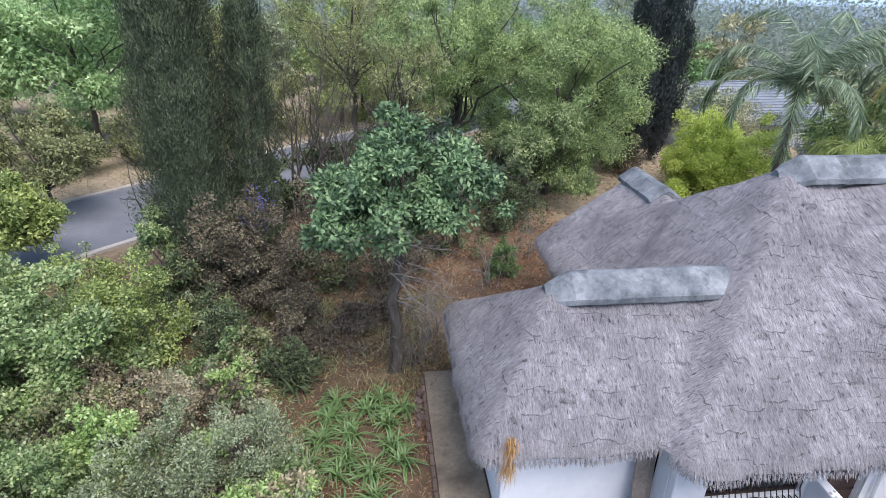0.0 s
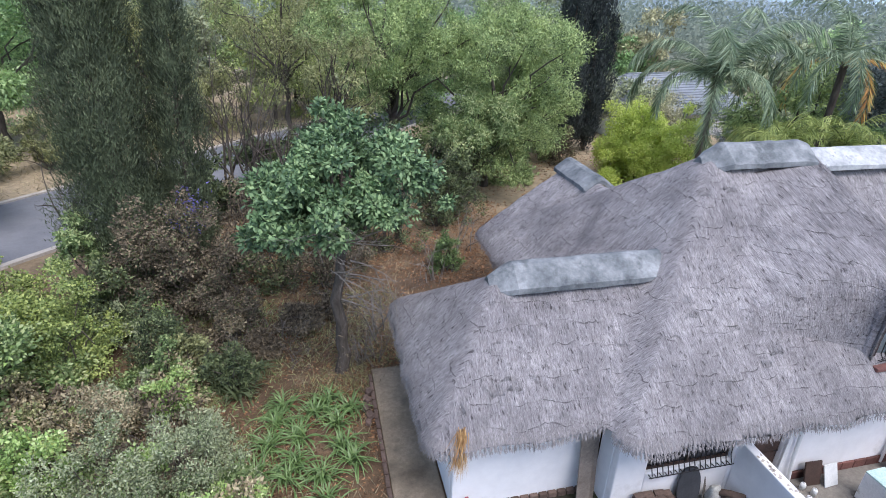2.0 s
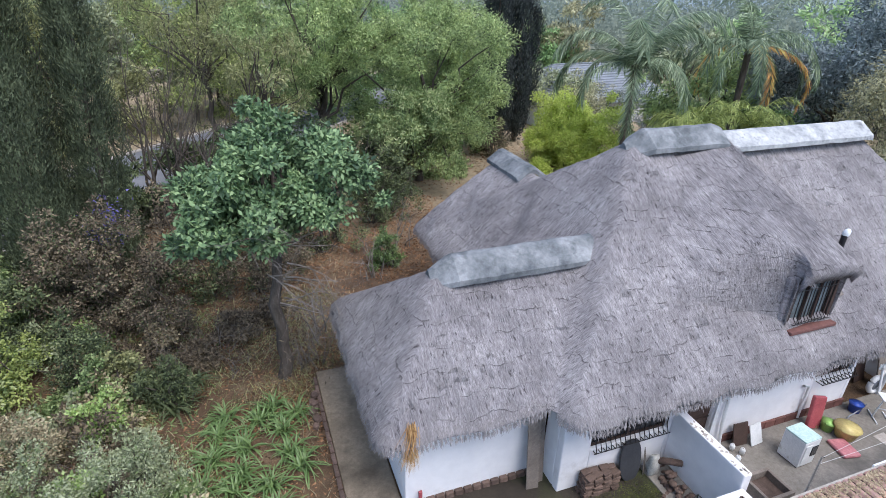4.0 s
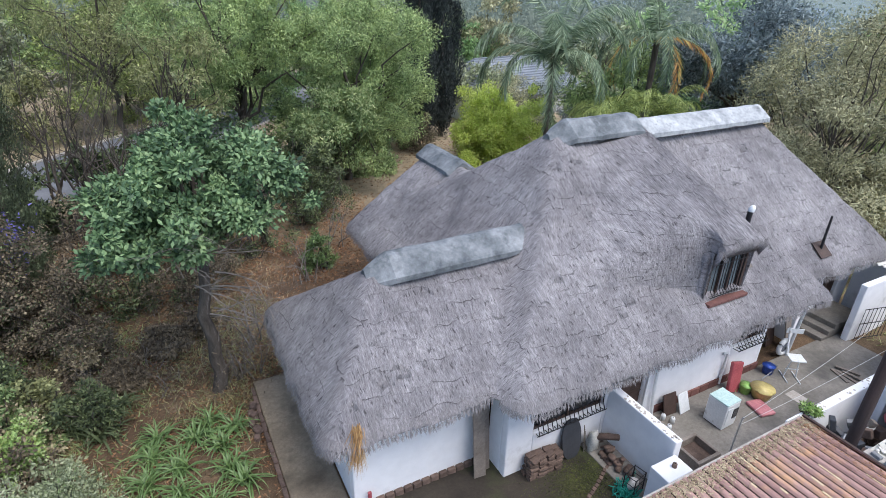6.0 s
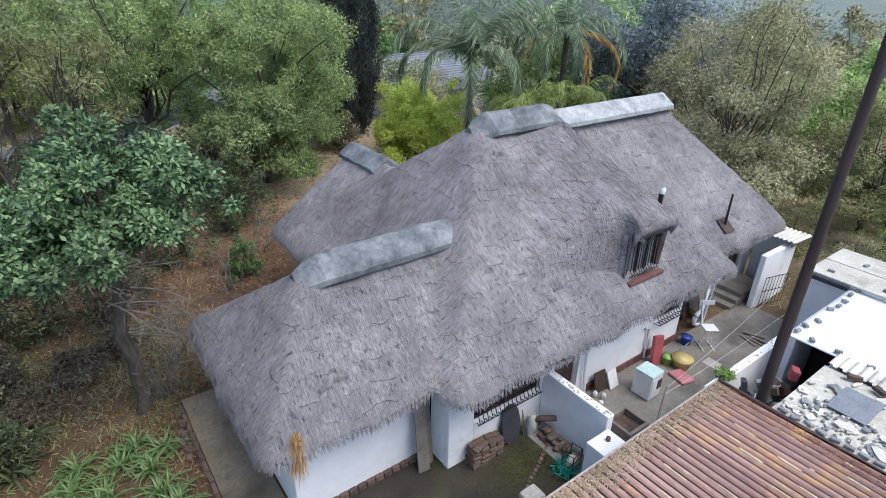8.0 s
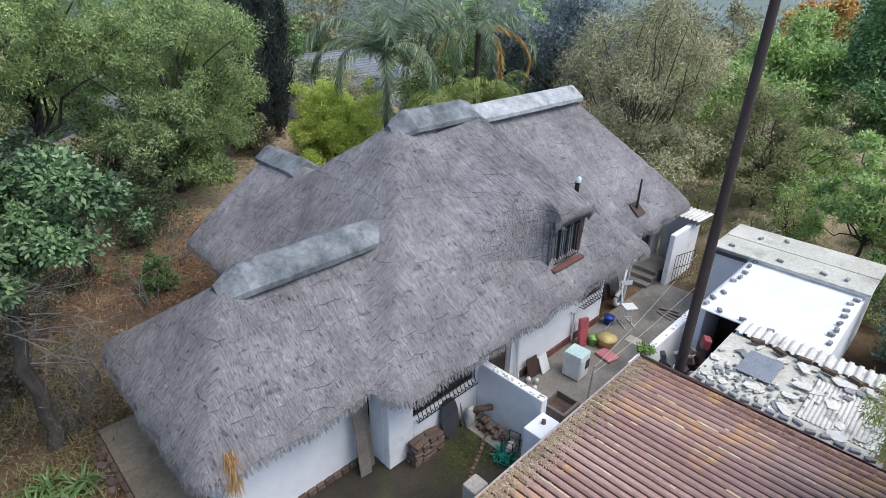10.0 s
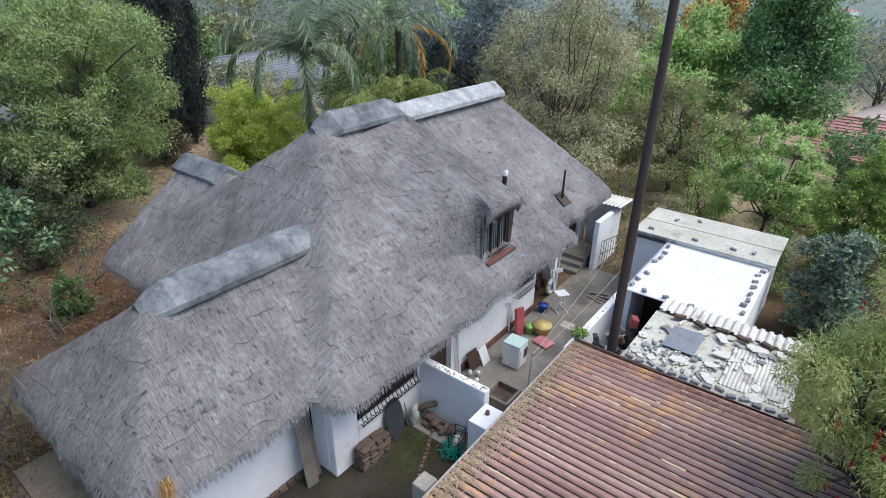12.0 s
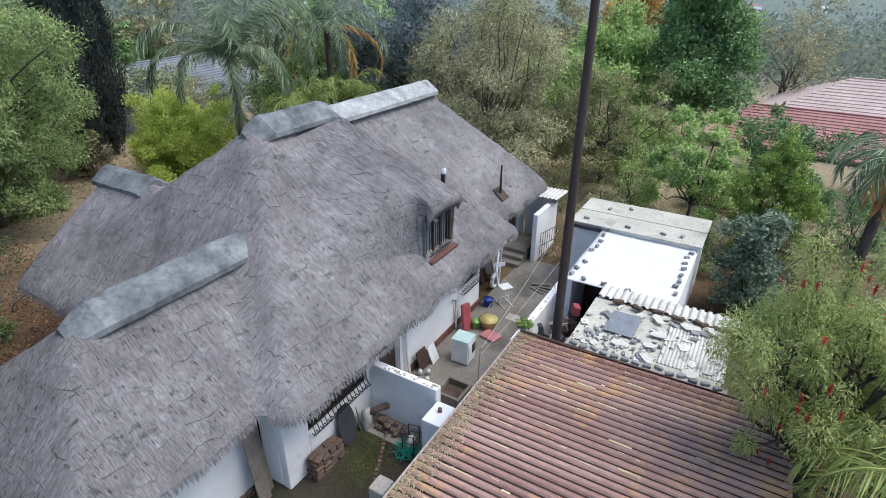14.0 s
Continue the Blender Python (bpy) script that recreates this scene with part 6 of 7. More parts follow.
    F = np.concatenate([q, q[:, ::-1] + N, np.stack([rim[:, 1], rim[:, 0], rim[:, 0] + N, rim[:, 1] + N], 1)])
    VV = np.concatenate([V, B])
    ob = mesh_from("dormer_thatch", VV, F, M_THATCH, house, "thatched hood over the attic window", True)
    P = VV[F.ravel()]
    ob.data.uv_layers.new(name="UVMap").data.foreach_set("uv", np.stack([P[:, 0], -P[:, 2] * 1.5], 1).astype(np.float32).ravel())
    rng = np.random.default_rng(17)
    k = 4200
    pick = rng.integers(0, N, k)
    ok = V[pick][:, 2] > roof_height(V[pick][:, 0], V[pick][:, 1]) - 0.02
    p = V[pick][ok] + rng.normal(size=(ok.sum(), 3)) * np.array([0.04, 0.05, 0.0]) + np.array([0, 0, 0.012])
    v, f = blades(rng, p, unit(np.array([0, -0.9, -0.45]) + rng.normal(size=p.shape) * 0.1), 0.13, 0.07)
    tagged(mesh_from("loose_reeds", v, f, M_STRAW, house), kind="stuff")


dormer()
flue = thing("flue_pipe", (13.56, 8.05, 3.7), "dark flue pipe with a white cowl through the thatch", "flue")
tube_part("pipe", [[(0, 0, -0.3, 0.07), (0, 0, 1.5, 0.07)]], M_IRON, flue, sides=10)
tube_part("cowl", [[(0, 0, 1.46, 0.06), (0.02, 0, 1.53, 0.09), (0.04, -0.02, 1.63, 0.07), (0.05, -0.02, 1.67, 0.02)]], M_PAINT_WHITE, flue, "white cowl", 10)
boxed("flashing", -0.02, 0.42, -0.28, 0.1, 0.02, 0.06, M_WOOD, flue, 0.01, "weathered flashing board", pose(0, 0, 0, 38, 0, 0))
vent = thing("vent_pipe", (17.95, 8.12, 3.1), "thin dark vent pipe through the thatch", "vent")
tube_part("pipe", [[(0, 0, -0.2, 0.045), (0, 0, 0.3, 0.045), (0.0, 0, 1.15, 0.035)]], M_IRON, vent, sides=8)
boxed("flashing", -0.26, 0.3, -0.28, 0.28, 0.02, 0.06, M_DARKWOOD, vent, 0.01, "brown flashing plate", pose(0, 0, 0, 40, 0, 0))

# leaning board in the recess, red stake
board = tagged(boxed("leaning_board", -0.15, 0.15, -0.02, 0.02, 0, 2.35, M_WOOD, bevel=0.006), "long grey weathered board leaning in a wall recess", "board")
board.matrix_world = pose(5.27, 7.68, 0.0, -8, 0, -6)
board = tagged(boxed("leaning_board", -0.11, 0.11, -0.02, 0.02, 0, 2.3, M_WOOD, bevel=0.006), "long grey weathered board leaning in a wall recess", "board")
board.matrix_world = pose(5.5, 7.8, 0.0, -6, 0, 4)
tagged(boxed("stake", 2.62, 2.70, 8.0, 8.06, -0.05, 0.5, M_REDPAINT, bevel=0.008), "short dark red stake beside the wall", "stake")

# ---------------- loose things of the yard ----------------
BRICKS = {}


def brick(name, at, mat, parent=None, turn=0.0, tilt=0.0, size=(0.22, 0.11, 0.07), label="", category="", group=""):
    """A worn brick; all bricks of one size and material share a mesh."""
    key = (size, mat.name)
    if key not in BRICKS:
        bm = box(bmesh.new(), -size[0] / 2, size[0] / 2, -size[1] / 2, size[1] / 2, 0, size[2])
        bmesh.ops.bevel(bm, geom=list(bm.edges), offset=min(size) * 0.14, segments=1, affect="EDGES")
        rng = np.random.default_rng(len(BRICKS))
        for v in bm.verts:
            v.co += Vector(rng.normal(size=3) * min(size) * 0.05)
        ob = part(name, bm, mat)
        BRICKS[key] = ob.data
        bpy.data.objects.remove(ob)
    ob = new(name, BRICKS[key])
    ob.parent = parent
    ob.matrix_basis = pose(*at, tilt, tilt * 0.5, turn)
    return tagged(ob, label, category, group)


rngd = random.Random(12)
pile = thing("brick_pile", (6.2, 7.0, 0), "rough pile of old brown bricks against the wall", "brick pile")
for layer in range(8):
    for row in range(2):
        for i in range(4 - (layer > 6)):
            brick("brick", (0.14 + i * 0.24 + rngd.uniform(-0.03, 0.03), 0.08 + row * 0.17 + rngd.uniform(-0.03, 0.03), layer * 0.078), M_STONE, pile, rngd.uniform(-14, 14), rngd.uniform(-5, 5), (0.23, 0.15, 0.075))
oval = thing("oval_board", (7.58, 7.12, 0), "dark grey oval board leaning against the white wall", "board")
bm = bmesh.new()
ring = []
for side in (0, 1):
    ring.append([bm.verts.new((0.29 * math.copysign(abs(math.cos(t)) ** 0.8, math.cos(t)), side * 0.05, 0.56 + 0.56 * math.copysign(abs(math.sin(t)) ** 0.85, math.sin(t)))) for t in np.linspace(0, 2 * math.pi, 28, endpoint=False)])
bm.faces.new(ring[0])
bm.faces.new(list(reversed(ring[1])))
for i in range(28):
    bm.faces.new((ring[0][i], ring[1][i], ring[1][(i + 1) % 28], ring[0][(i + 1) % 28]))
part("panel", bm, M_CHAR, oval, smooth=False).matrix_basis = pose(0, 0, 0, -10, 0, 0)


def lumpy(name, at, radii, mat, seed, label="", category="", parent=None, group="", sub=2, rough=0.18):
    bm = bmesh.new()
    bmesh.ops.create_icosphere(bm, subdivisions=sub, radius=1.0)
    off = Vector((seed * 3.1, seed * 1.7, seed * 0.9))
    for v in bm.verts:
        k = 1 + rough * noise.noise(v.co * 1.6 + off) * 2
        v.co = Vector((v.co.x * radii[0] * k, v.co.y * radii[1] * k, max(v.co.z * k, -0.8) * radii[2]))
    ob = part(name, bm, mat, parent, smooth=True)
    ob.matrix_basis = pose(*at)
    return tagged(ob, label, category, group)


sack = lumpy("sack", (8.2, 7.12, 0.3), (0.17, 0.13, 0.34), M_SACK, 3, "pale bulging sack leaning against the wall", "sack", sub=3)
for i in range(5):
    x = 7.98 + 0.02 * i
    tube_part("stick", [[(x, 7.15 + 0.02 * i, 0.0, 0.012), (x + 0.03, 7.3, 0.75 - 0.07 * i, 0.01)]], M_TWIG)
    tagged(bpy.context.scene.objects["stick" if i == 0 else "stick.%03d" % i], "thin grey stick leaning against the wall", "stick", "leaning sticks")
for i in range(26):
    lumpy("rubble_stone", (8.55 - rngd.uniform(0, 0.28), rngd.uniform(5.9, 7.2), rngd.uniform(0.04, 0.3)), (rngd.uniform(0.06, 0.13), rngd.uniform(0.05, 0.11), rngd.uniform(0.04, 0.09)), M_STONE, i + 5, "brown broken stone piled against the wall", "stone", None, "stones along the screen wall", 1, 0.25)
log = thing("log", (8.5, 6.95, 0.46), "short thick brown log on the stones", "log", turn=-30)
tube_part("trunk", [[(-0.28, 0, 0, 0.02), (-0.27, 0, 0, 0.08), (0, 0, 0.02, 0.085), (0.27, 0, 0, 0.08), (0.28, 0, 0, 0.02)]], M_STONE, log, sides=10)
rngn = np.random.default_rng(31)
net = thing("netting", (8.0, 5.74, 0), "crumpled heap of teal green netting", "netting")
tagged(tube_part("strandwork", [limb(rngn, rngn.normal(size=3) * np.array([0.13, 0.13, 0.05]) + np.array([0, 0, 0.14]), rngn.normal(size=3) * np.array([0.15, 0.15, 0.06]) + np.array([0, 0, 0.16]), 0.012, 0.012, 6, 0.5) for _ in range(70)], M_NET, net, sides=4), kind="stuff")
crate = thing("wire_crate", (8.16, 5.72, 0.2), "black wire crate stuffed with scrap", "crate", turn=12)
for sx in (-0.2, 0.2):
    for sy in (-0.14, 0.14):
        tube_part("post", [[(sx, sy, -0.2, 0.014), (sx, sy, 0.42, 0.014)]], M_IRON, crate, sides=5)
for z in (0.0, 0.2, 0.41):
    tube_part("hoop", [[(-0.2, -0.14, z, 0.011), (0.2, -0.14, z, 0.011), (0.2, 0.14, z, 0.011), (-0.2, 0.14, z, 0.011), (-0.2, -0.14, z, 0.011)]], M_IRON, crate, sides=5)
lumpy("filling", (0, 0, 0.08), (0.16, 0.11, 0.16), M_RUBBLE, 9, parent=crate)
tube_part("pier_pot", [[(8.5, 5.1, 1.26, 0.02), (8.5, 5.1, 1.262, 0.055), (8.5, 5.1, 1.36, 0.05), (8.5, 5.1, 1.37, 0.02)]], M_STONE, sides=10)
tagged(bpy.data.objects["pier_pot"], "small brown pot on the white pier", "pot")
tagged(boxed("concrete_block", 5.75, 6.15, 4.75, 5.1, -0.05, 1.5, M_KERB, bevel=0.03), "weathered pale pillar beside the garage", "pillar")

sink = thing("trough", (9.78, 5.3, 0), "old concrete trough filled with soil", "trough")
for a0, a1, b0, b1 in ((0, 0.78, 0, 0.08), (0, 0.78, 0.68, 0.76), (0, 0.08, 0.082, 0.678), (0.7, 0.78, 0.082, 0.678)):
    boxed("side", a0, a1, b0, b1, 0, 0.5, M_WOOD, sink, 0.012)
boxed("soil", 0.081, 0.699, 0.081, 0.679, 0.05, 0.32, M_STONE, sink, 0.02, "dry soil")
washer = thing("washing_machine", (11.66, 6.05, 0.045), "discarded white washing machine with a pale teal lid", "washing machine", turn=2)
boxed("body", 0, 0.55, 0, 0.56, 0.03, 0.80, M_PAINT_WHITE, washer, 0.02)
boxed("lid", 0.0, 0.55, 0.0, 0.56, 0.802, 0.845, M_TEAL, washer, 0.015, "pale teal lid")
boxed("control_panel", 0.30, 0.50, -0.022, -0.002, 0.32, 0.62, M_GLASS, washer, 0.006, "black glass panel")
boxed("door_panel", 0.05, 0.27, -0.018, -0.002, 0.1, 0.7, M_PAINT_WHITE, washer, 0.006)
for sx, sy in ((0.06, 0.06), (0.49, 0.06), (0.06, 0.5), (0.49, 0.5)):
    boxed("foot", sx - 0.03, sx + 0.03, sy - 0.03, sy + 0.03, 0, 0.028, M_TYRE, washer)

panel = tagged(boxed("white_panel", -0.2, 0.2, -0.015, 0.015, 0, 0.55, M_PAINT_WHITE, bevel=0.006), "small white panel leaning against the plinth", "panel")
panel.matrix_world = pose(11.4, 6.98, 0.05, -22, 0, 4)
panel = tagged(boxed("brown_board", -0.22, 0.22, -0.02, 0.02, 0, 0.62, M_DARKWOOD, bevel=0.006), "dark brown board leaning against the plinth", "board")
panel.matrix_world = pose(10.95, 7.1, 0.05, -15, 0, -3)
for i, (x, y) in enumerate(((10.62, 7.05), (10.75, 6.85), (10.45, 6.7))):
    tube_part("jar", [[(x, y, 0.05, 0.02), (x, y, 0.052, 0.06), (x, y, 0.2, 0.065), (x, y, 0.24, 0.045), (x, y, 0.245, 0.02)]], M_PAINT_WHITE, sides=10)
    tagged(bpy.data.objects["jar" if i == 0 else "jar.%03d" % i], "small pale jar on the yard floor", "jar", "jars by the plinth")
for i in range(7):
    lumpy("rubble_stone", (9.5 + rngd.uniform(-0.3, 0.5), 6.4 + rngd.uniform(-0.25, 0.5), 0.09), (0.09, 0.08, 0.06), M_RUBBLE, 40 + i, "small pale stone on the yard floor", "stone", None, "stones by the trough", 1, 0.25)

seat = tagged(boxed("red_cushion", -0.2, 0.2, -0.06, 0.06, 0, 0.92, M_REDPAINT, bevel=0.035), "long dark red cushion leaning against the wall", "cushion")
seat.matrix_world = pose(13.3, 6.95, 0.05, -14, 10, -10)
seat = tagged(boxed("red_cushion", -0.24, 0.24, -0.3, 0.3, 0, 0.09, M_PINK, bevel=0.035), "faded red cushion flat on the yard floor", "cushion")
seat.matrix_world = pose(13.38, 6.12, 0.05, 0, 0, -12)


def vessel(name, at, r0, r1, h, mat, label, category, rim=0.02):
    tube_part(name, [[(*at, 0.01), (*at, r0), (at[0], at[1], at[2] + h, r1), (at[0], at[1], at[2] + h + 0.012, r1 + rim), (at[0], at[1], at[2] + h + 0.014, r1 - 0.015), (at[0], at[1], at[2] + 0.03, r0 - 0.02), (at[0], at[1], at[2] + 0.031, 0.01)]], mat, sides=20)
    return tagged(bpy.context.scene.objects[name], label, category)


vessel("wash_basin", (13.86, 6.45, 0.05), 0.22, 0.31, 0.3, M_YELLOW, "pale yellow plastic wash basin with handles", "basin")
vessel("green_bucket", (13.62, 6.78, 0.05), 0.13, 0.17, 0.26, M_GREEN, "lime green plastic bucket", "bucket")
vessel("blue_tub", (15.05, 7.05, 0.05), 0.14, 0.17, 0.26, M_BLUE, "deep blue plastic tub against the wall", "tub")
strap_clump("pot_plant", "small green plant beside the basin", (13.75, 6.95), 14, 0.45, 260, G_["lily"])
tube_part("hose", [limb(rngn, (14.6, 6.9, 0.07), (15.3, 6.95, 0.3), 0.018, 0.018, 8, 0.05)], M_SLATEBLUE, sides=6)
tagged(bpy.data.objects["hose"], "pale blue hose across the yard floor", "hose")

chair = thing("school_chair", (15.45, 6.6, 0.045), "white tube-framed chair with a flat white seat", "chair", turn=-35)
boxed("seat", -0.21, 0.21, -0.2, 0.2, 0.7, 0.735, M_PAINT_WHITE, chair, 0.012)
tube_part("back_post", [[(-0.17, 0.2, 0.68, 0.03), (-0.2, 0.34, 1.2, 0.03), (-0.22, 0.4, 1.5, 0.03)]], M_PAINT_WHITE, chair, sides=8)
boxed("backrest", -0.3, 0.18, 0.38, 0.41, 1.32, 1.48, M_PAINT_WHITE, chair, 0.01)
for sx in (-0.18, 0.18):
    tube_part("runner", [[(sx, -0.3, 0.02, 0.02), (sx, 0.3, 0.02, 0.02)]], M_PAINT_WHITE, chair, sides=8)
    tube_part("leg", [[(sx, 0.02, 0.02, 0.02), (sx * 0.5, 0.0, 0.7, 0.02)]], M_PAINT_WHITE, chair, sides=8)
tube_part("stretcher", [[(-0.18, 0.02, 0.3, 0.015), (0.18, 0.02, 0.3, 0.015)]], M_PAINT_WHITE, chair, sides=8)
wheel = thing("spare_wheel", (16.3, 7.42, 0.36), "white-walled wheel leaning against the wall", "wheel")
tor = []
for i in range(29):
    t = 2 * math.pi * i / 28
    tor.append((0.24 * math.cos(t), 0.0, 0.24 * math.sin(t), 0.075))
tube_part("tyre", [tor], M_PAINT_WHITE, wheel, sides=9)
tube_part("rim", [[(0, -0.03, 0, 0.01), (0, -0.03, 0, 0.17), (0, 0.04, 0, 0.17), (0, 0.04, 0, 0.01)]], M_SLATEBLUE, wheel, sides=18)
for i, (x, y, w_, h_, mt, lb) in enumerate(((16.9, 7.6, 0.5, 1.5, M_WOOD, "grey weathered door leaning in the porch"), (16.5, 7.95, 0.45, 1.3, M_DARKWOOD, "dark board leaning in the porch"), (15.6, 7.9, 0.5, 1.1, M_DARKWOOD, "dark board leaning in the porch"))):
    b_ = tagged(boxed("leaning_board", -w_ / 2, w_ / 2, -0.02, 0.02, 0, h_, mt, bevel=0.006), lb, "board")
    b_.matrix_world = pose(x, y, 0.02, -12, 0, 15 - 12 * i)
post = tagged(tube_part("porch_post", [[(16.45, 7.35, 0, 0.06), (16.2, 7.15, 2.0, 0.05), (16.15, 7.1, 2.55, 0.05)]], M_PAINT_WHITE, sides=8), "white slanting porch post", "post")
beam = tagged(tube_part("porch_beam", [[(15.0, 7.2, 2.2, 0.06), (17.25, 7.2, 2.22, 0.06)]], M_PAINT_WHITE, sides=8), "white porch beam below the eave", "beam")
for i in range(4):
    b_ = tagged(boxed("plank", -0.32, 0.32, -0.05, 0.05, 0, 0.04, M_WOOD, bevel=0.006), "short grey plank on the yard floor", "plank", "loose planks")
    b_.matrix_world = pose(16.9 + 0.14 * i, 5.95 - 0.13 * (i % 3), 0.046 + 0.042 * (i // 2), 0, 0, 70 + 14 * i)
tagged(boxed("floor_patch", 14.6, 15.0, 5.75, 6.2, 0.0, 0.052, M_KERB, bevel=0.003), "pale patch of concrete in the yard floor", "floor patch", kind="structure")

# back steps, side wall, lean-to and gate
steps = thing("steps", (0, 0, 0), "worn mossy concrete steps up to the back door", "steps")
for i in range(3):
    boxed("step", 18.2 + 0.32 * i, 20.4, 7.28, 8.28, 0.17 * i - 0.02, 0.17 * (i + 1), M_CONCRETE, steps, 0.02)
side_wall = thing("side_wall", (0, 0, 0), "white plastered side wall beside the steps", "wall")
boxed("panel", 19.0, 21.3, 6.92, 7.12, -0.1, 2.12, M_WHITE, side_wall, 0.03)
boxed("end_wall", 21.1, 21.3, 7.122, 8.28, -0.1, 2.3, M_WHITE, side_wall, 0.02)
lean_to = thing("lean_to_roof", (0, 0, 0), "small pale ribbed sheet roof beside the house", "roof")
ribbed_sheet("sheet", 20.4, 21.9, 6.7, 8.0, lambda x, y: 2.34 - 0.06 * (x - 20.4), 0.16, 0.035, "x", M_FIBRE, lean_to)
for yy in (6.75, 7.9):
    boxed("rafter", 20.45, 21.85, yy, yy + 0.05, 2.14, 2.24, M_WOOD, lean_to, 0.005)
gate = thing("iron_gate", (19.25, 6.82, 0), "narrow wrought iron gate standing open", "gate", turn=-14)
for i in range(8):
    tube_part("bar", [[(0.16 * i, 0, 0.08, 0.009), (0.16 * i, 0, 1.25, 0.009)]], M_IRON, gate, sides=5)
for z in (0.12, 0.7, 1.25):
    tube_part("rail", [[(-0.02, 0, z, 0.014), (1.14, 0, z, 0.014)]], M_IRON, gate, sides=6)

# washing lines and their post
for i, (p0, p1) in enumerate((((10.4, 5.03, 1.88), (18.9, 6.0, 1.75)), ((10.4, 5.02, 1.72), (18.35, 5.12, 1.75)))):
    n_ = 14
    tube_part("washing_line", [[(p0[0] + (p1[0] - p0[0]) * k / n_, p0[1] + (p1[1] - p0[1]) * k / n_, p0[2] + (p1[2] - p0[2]) * k / n_ - 0.5 * (k / n_) * (1 - k / n_), 0.004) for k in range(n_ + 1)]], M_PAINT_WHITE, sides=4)
    tagged(bpy.data.objects["washing_line" if i == 0 else "washing_line.001"], "thin washing line stretched across the yard", "washing line", "washing lines")
line_post = thing("line_post", (10.35, 5.05, 0), "thin slanting pale wooden washing line post", "post")
tube_part("shaft", [[(0, 0, 0, 0.025), (0.05, -0.02, 1.9, 0.022)]], M_KERB, line_post, sides=8)
tube_part("hook", [[(0.05, -0.02, 1.86, 0.008), (0.07, -0.04, 1.9, 0.008), (0.05, -0.06, 1.93, 0.008)]], M_IRON, line_post, sides=5)
wp = shrub("wall_plant", "small pale green plant growing on the wall top", (12.3, 4.6), (0.32, 0.22, 0.14), 420, 0.09, 0.5, G_["light"], 8, 0.5, 270, category="plant")
wp.location.z = 1.58

# moss and edging of the small court
rngm = np.random.default_rng(33)
n = 30000
x, y = 7.4 + rngm.normal(size=n) * 0.62, 6.45 + rngm.normal(size=n) * 0.36
ok = (x < 8.6) & (y < 7.3)
v, f = blades(rngm, np.stack([x, y, np.full(n, 0.004)], 1)[ok], unit(rngm.normal(size=(ok.sum(), 3)) * np.array([1, 1, 0.2]) + np.array([0, 0, 0.2])), 0.04, 0.6)
tagged(mesh_from("moss", v, f, G_["moss"]), "low green moss on the damp court", "moss", kind="stuff")
tagged(boxed("court_floor", 2.6, 8.74, 4.4, 8.14, -0.1, 0.012, surface("damp_soil", (0.018, 0.014, 0.010), (0.048, 0.038, 0.027), 0.8, 14, 0.9, bump=0.5, stain=(0.05, 0.06, 0.02), stain_scale=0.7, stain_lo=0.5), bevel=0.004), "damp dark earth court beside the house", "ground", kind="structure")
for i in range(14):
    brick("edging_brick", (6.6 + 0.12 * i, 5.75 + 0.06 * i + rngd.uniform(-0.02, 0.02), 0.0), M_STONE, None, 26 + rngd.uniform(-10, 10), 0, (0.12, 0.08, 0.05), "small stone of a line edging the court", "stone", "edging of the court")
for i in range(15):
    brick("plinth_brick", (2.48 + i * 0.225, 8.09, 0.0), M_STONE, house, rngd.uniform(-2, 2), 0, (0.21, 0.11, 0.14))
for i in range(9):
    brick("garden_stone", (0.9 + rngd.uniform(-0.1, 0.1), 11.2 + i * 0.16, 0.0 + 0.06 * (i % 2)), M_STONE, None, rngd.uniform(0, 90), rngd.uniform(-8, 8), (0.2, 0.15, 0.12), "grey broken stone beside the path", "stone", "stones beside the path")
for i in range(22):
    brick("path_edging", (1.08, 5.0 + i * 0.38, 0.0), M_STONE, None, 90 + rngd.uniform(-4, 4), rngd.uniform(-3, 3), (0.36, 0.1, 0.1), "brown edging stone of the path", "stone", "edging of the path")
strap_clump("red_plant", "withered reddish plant at the path's end", (1.0, 14.0), 24, 0.6, 261, G_["dry"])

# ---------------- roofs of the outbuildings ----------------
for i, (x, y) in enumerate([(14.55 + 0.46 * k, 4.02) for k in range(9) if k not in (3,)] + [(14.9 + 0.42 * k, 1.2) for k in range(8)] + [(14.42, 3.7), (14.42, 3.1), (14.4, 2.3)]):
    brick("weight_brick", (x + rngd.uniform(-0.05, 0.05), y + rngd.uniform(-0.07, 0.05), 2.43), M_WEIGHT, None, rngd.uniform(0, 180), 0, (0.17, 0.10, 0.075), "grey brick weighing down the tarpaulin", "brick", "bricks on the tarpaulin")
for i, (x, y) in enumerate(((18.6, 4.9), (18.55, 3.4), (18.6, 2.2), (20.3, 3.7), (18.7, 1.6), (19.9, 4.4))):
    brick("weight_brick", (x, y, 2.58), M_WEIGHT, None, rngd.uniform(0, 180), 0, (0.2, 0.1, 0.08), "grey brick lying on the flat sheets", "brick", "bricks on the flat roof")
tagged(boxed("wall_beam", 18.12, 18.2, 4.2, 5.3, 2.36, 2.5, M_CHAR, bevel=0.01), "dark beam along the top of the white wall", "beam")


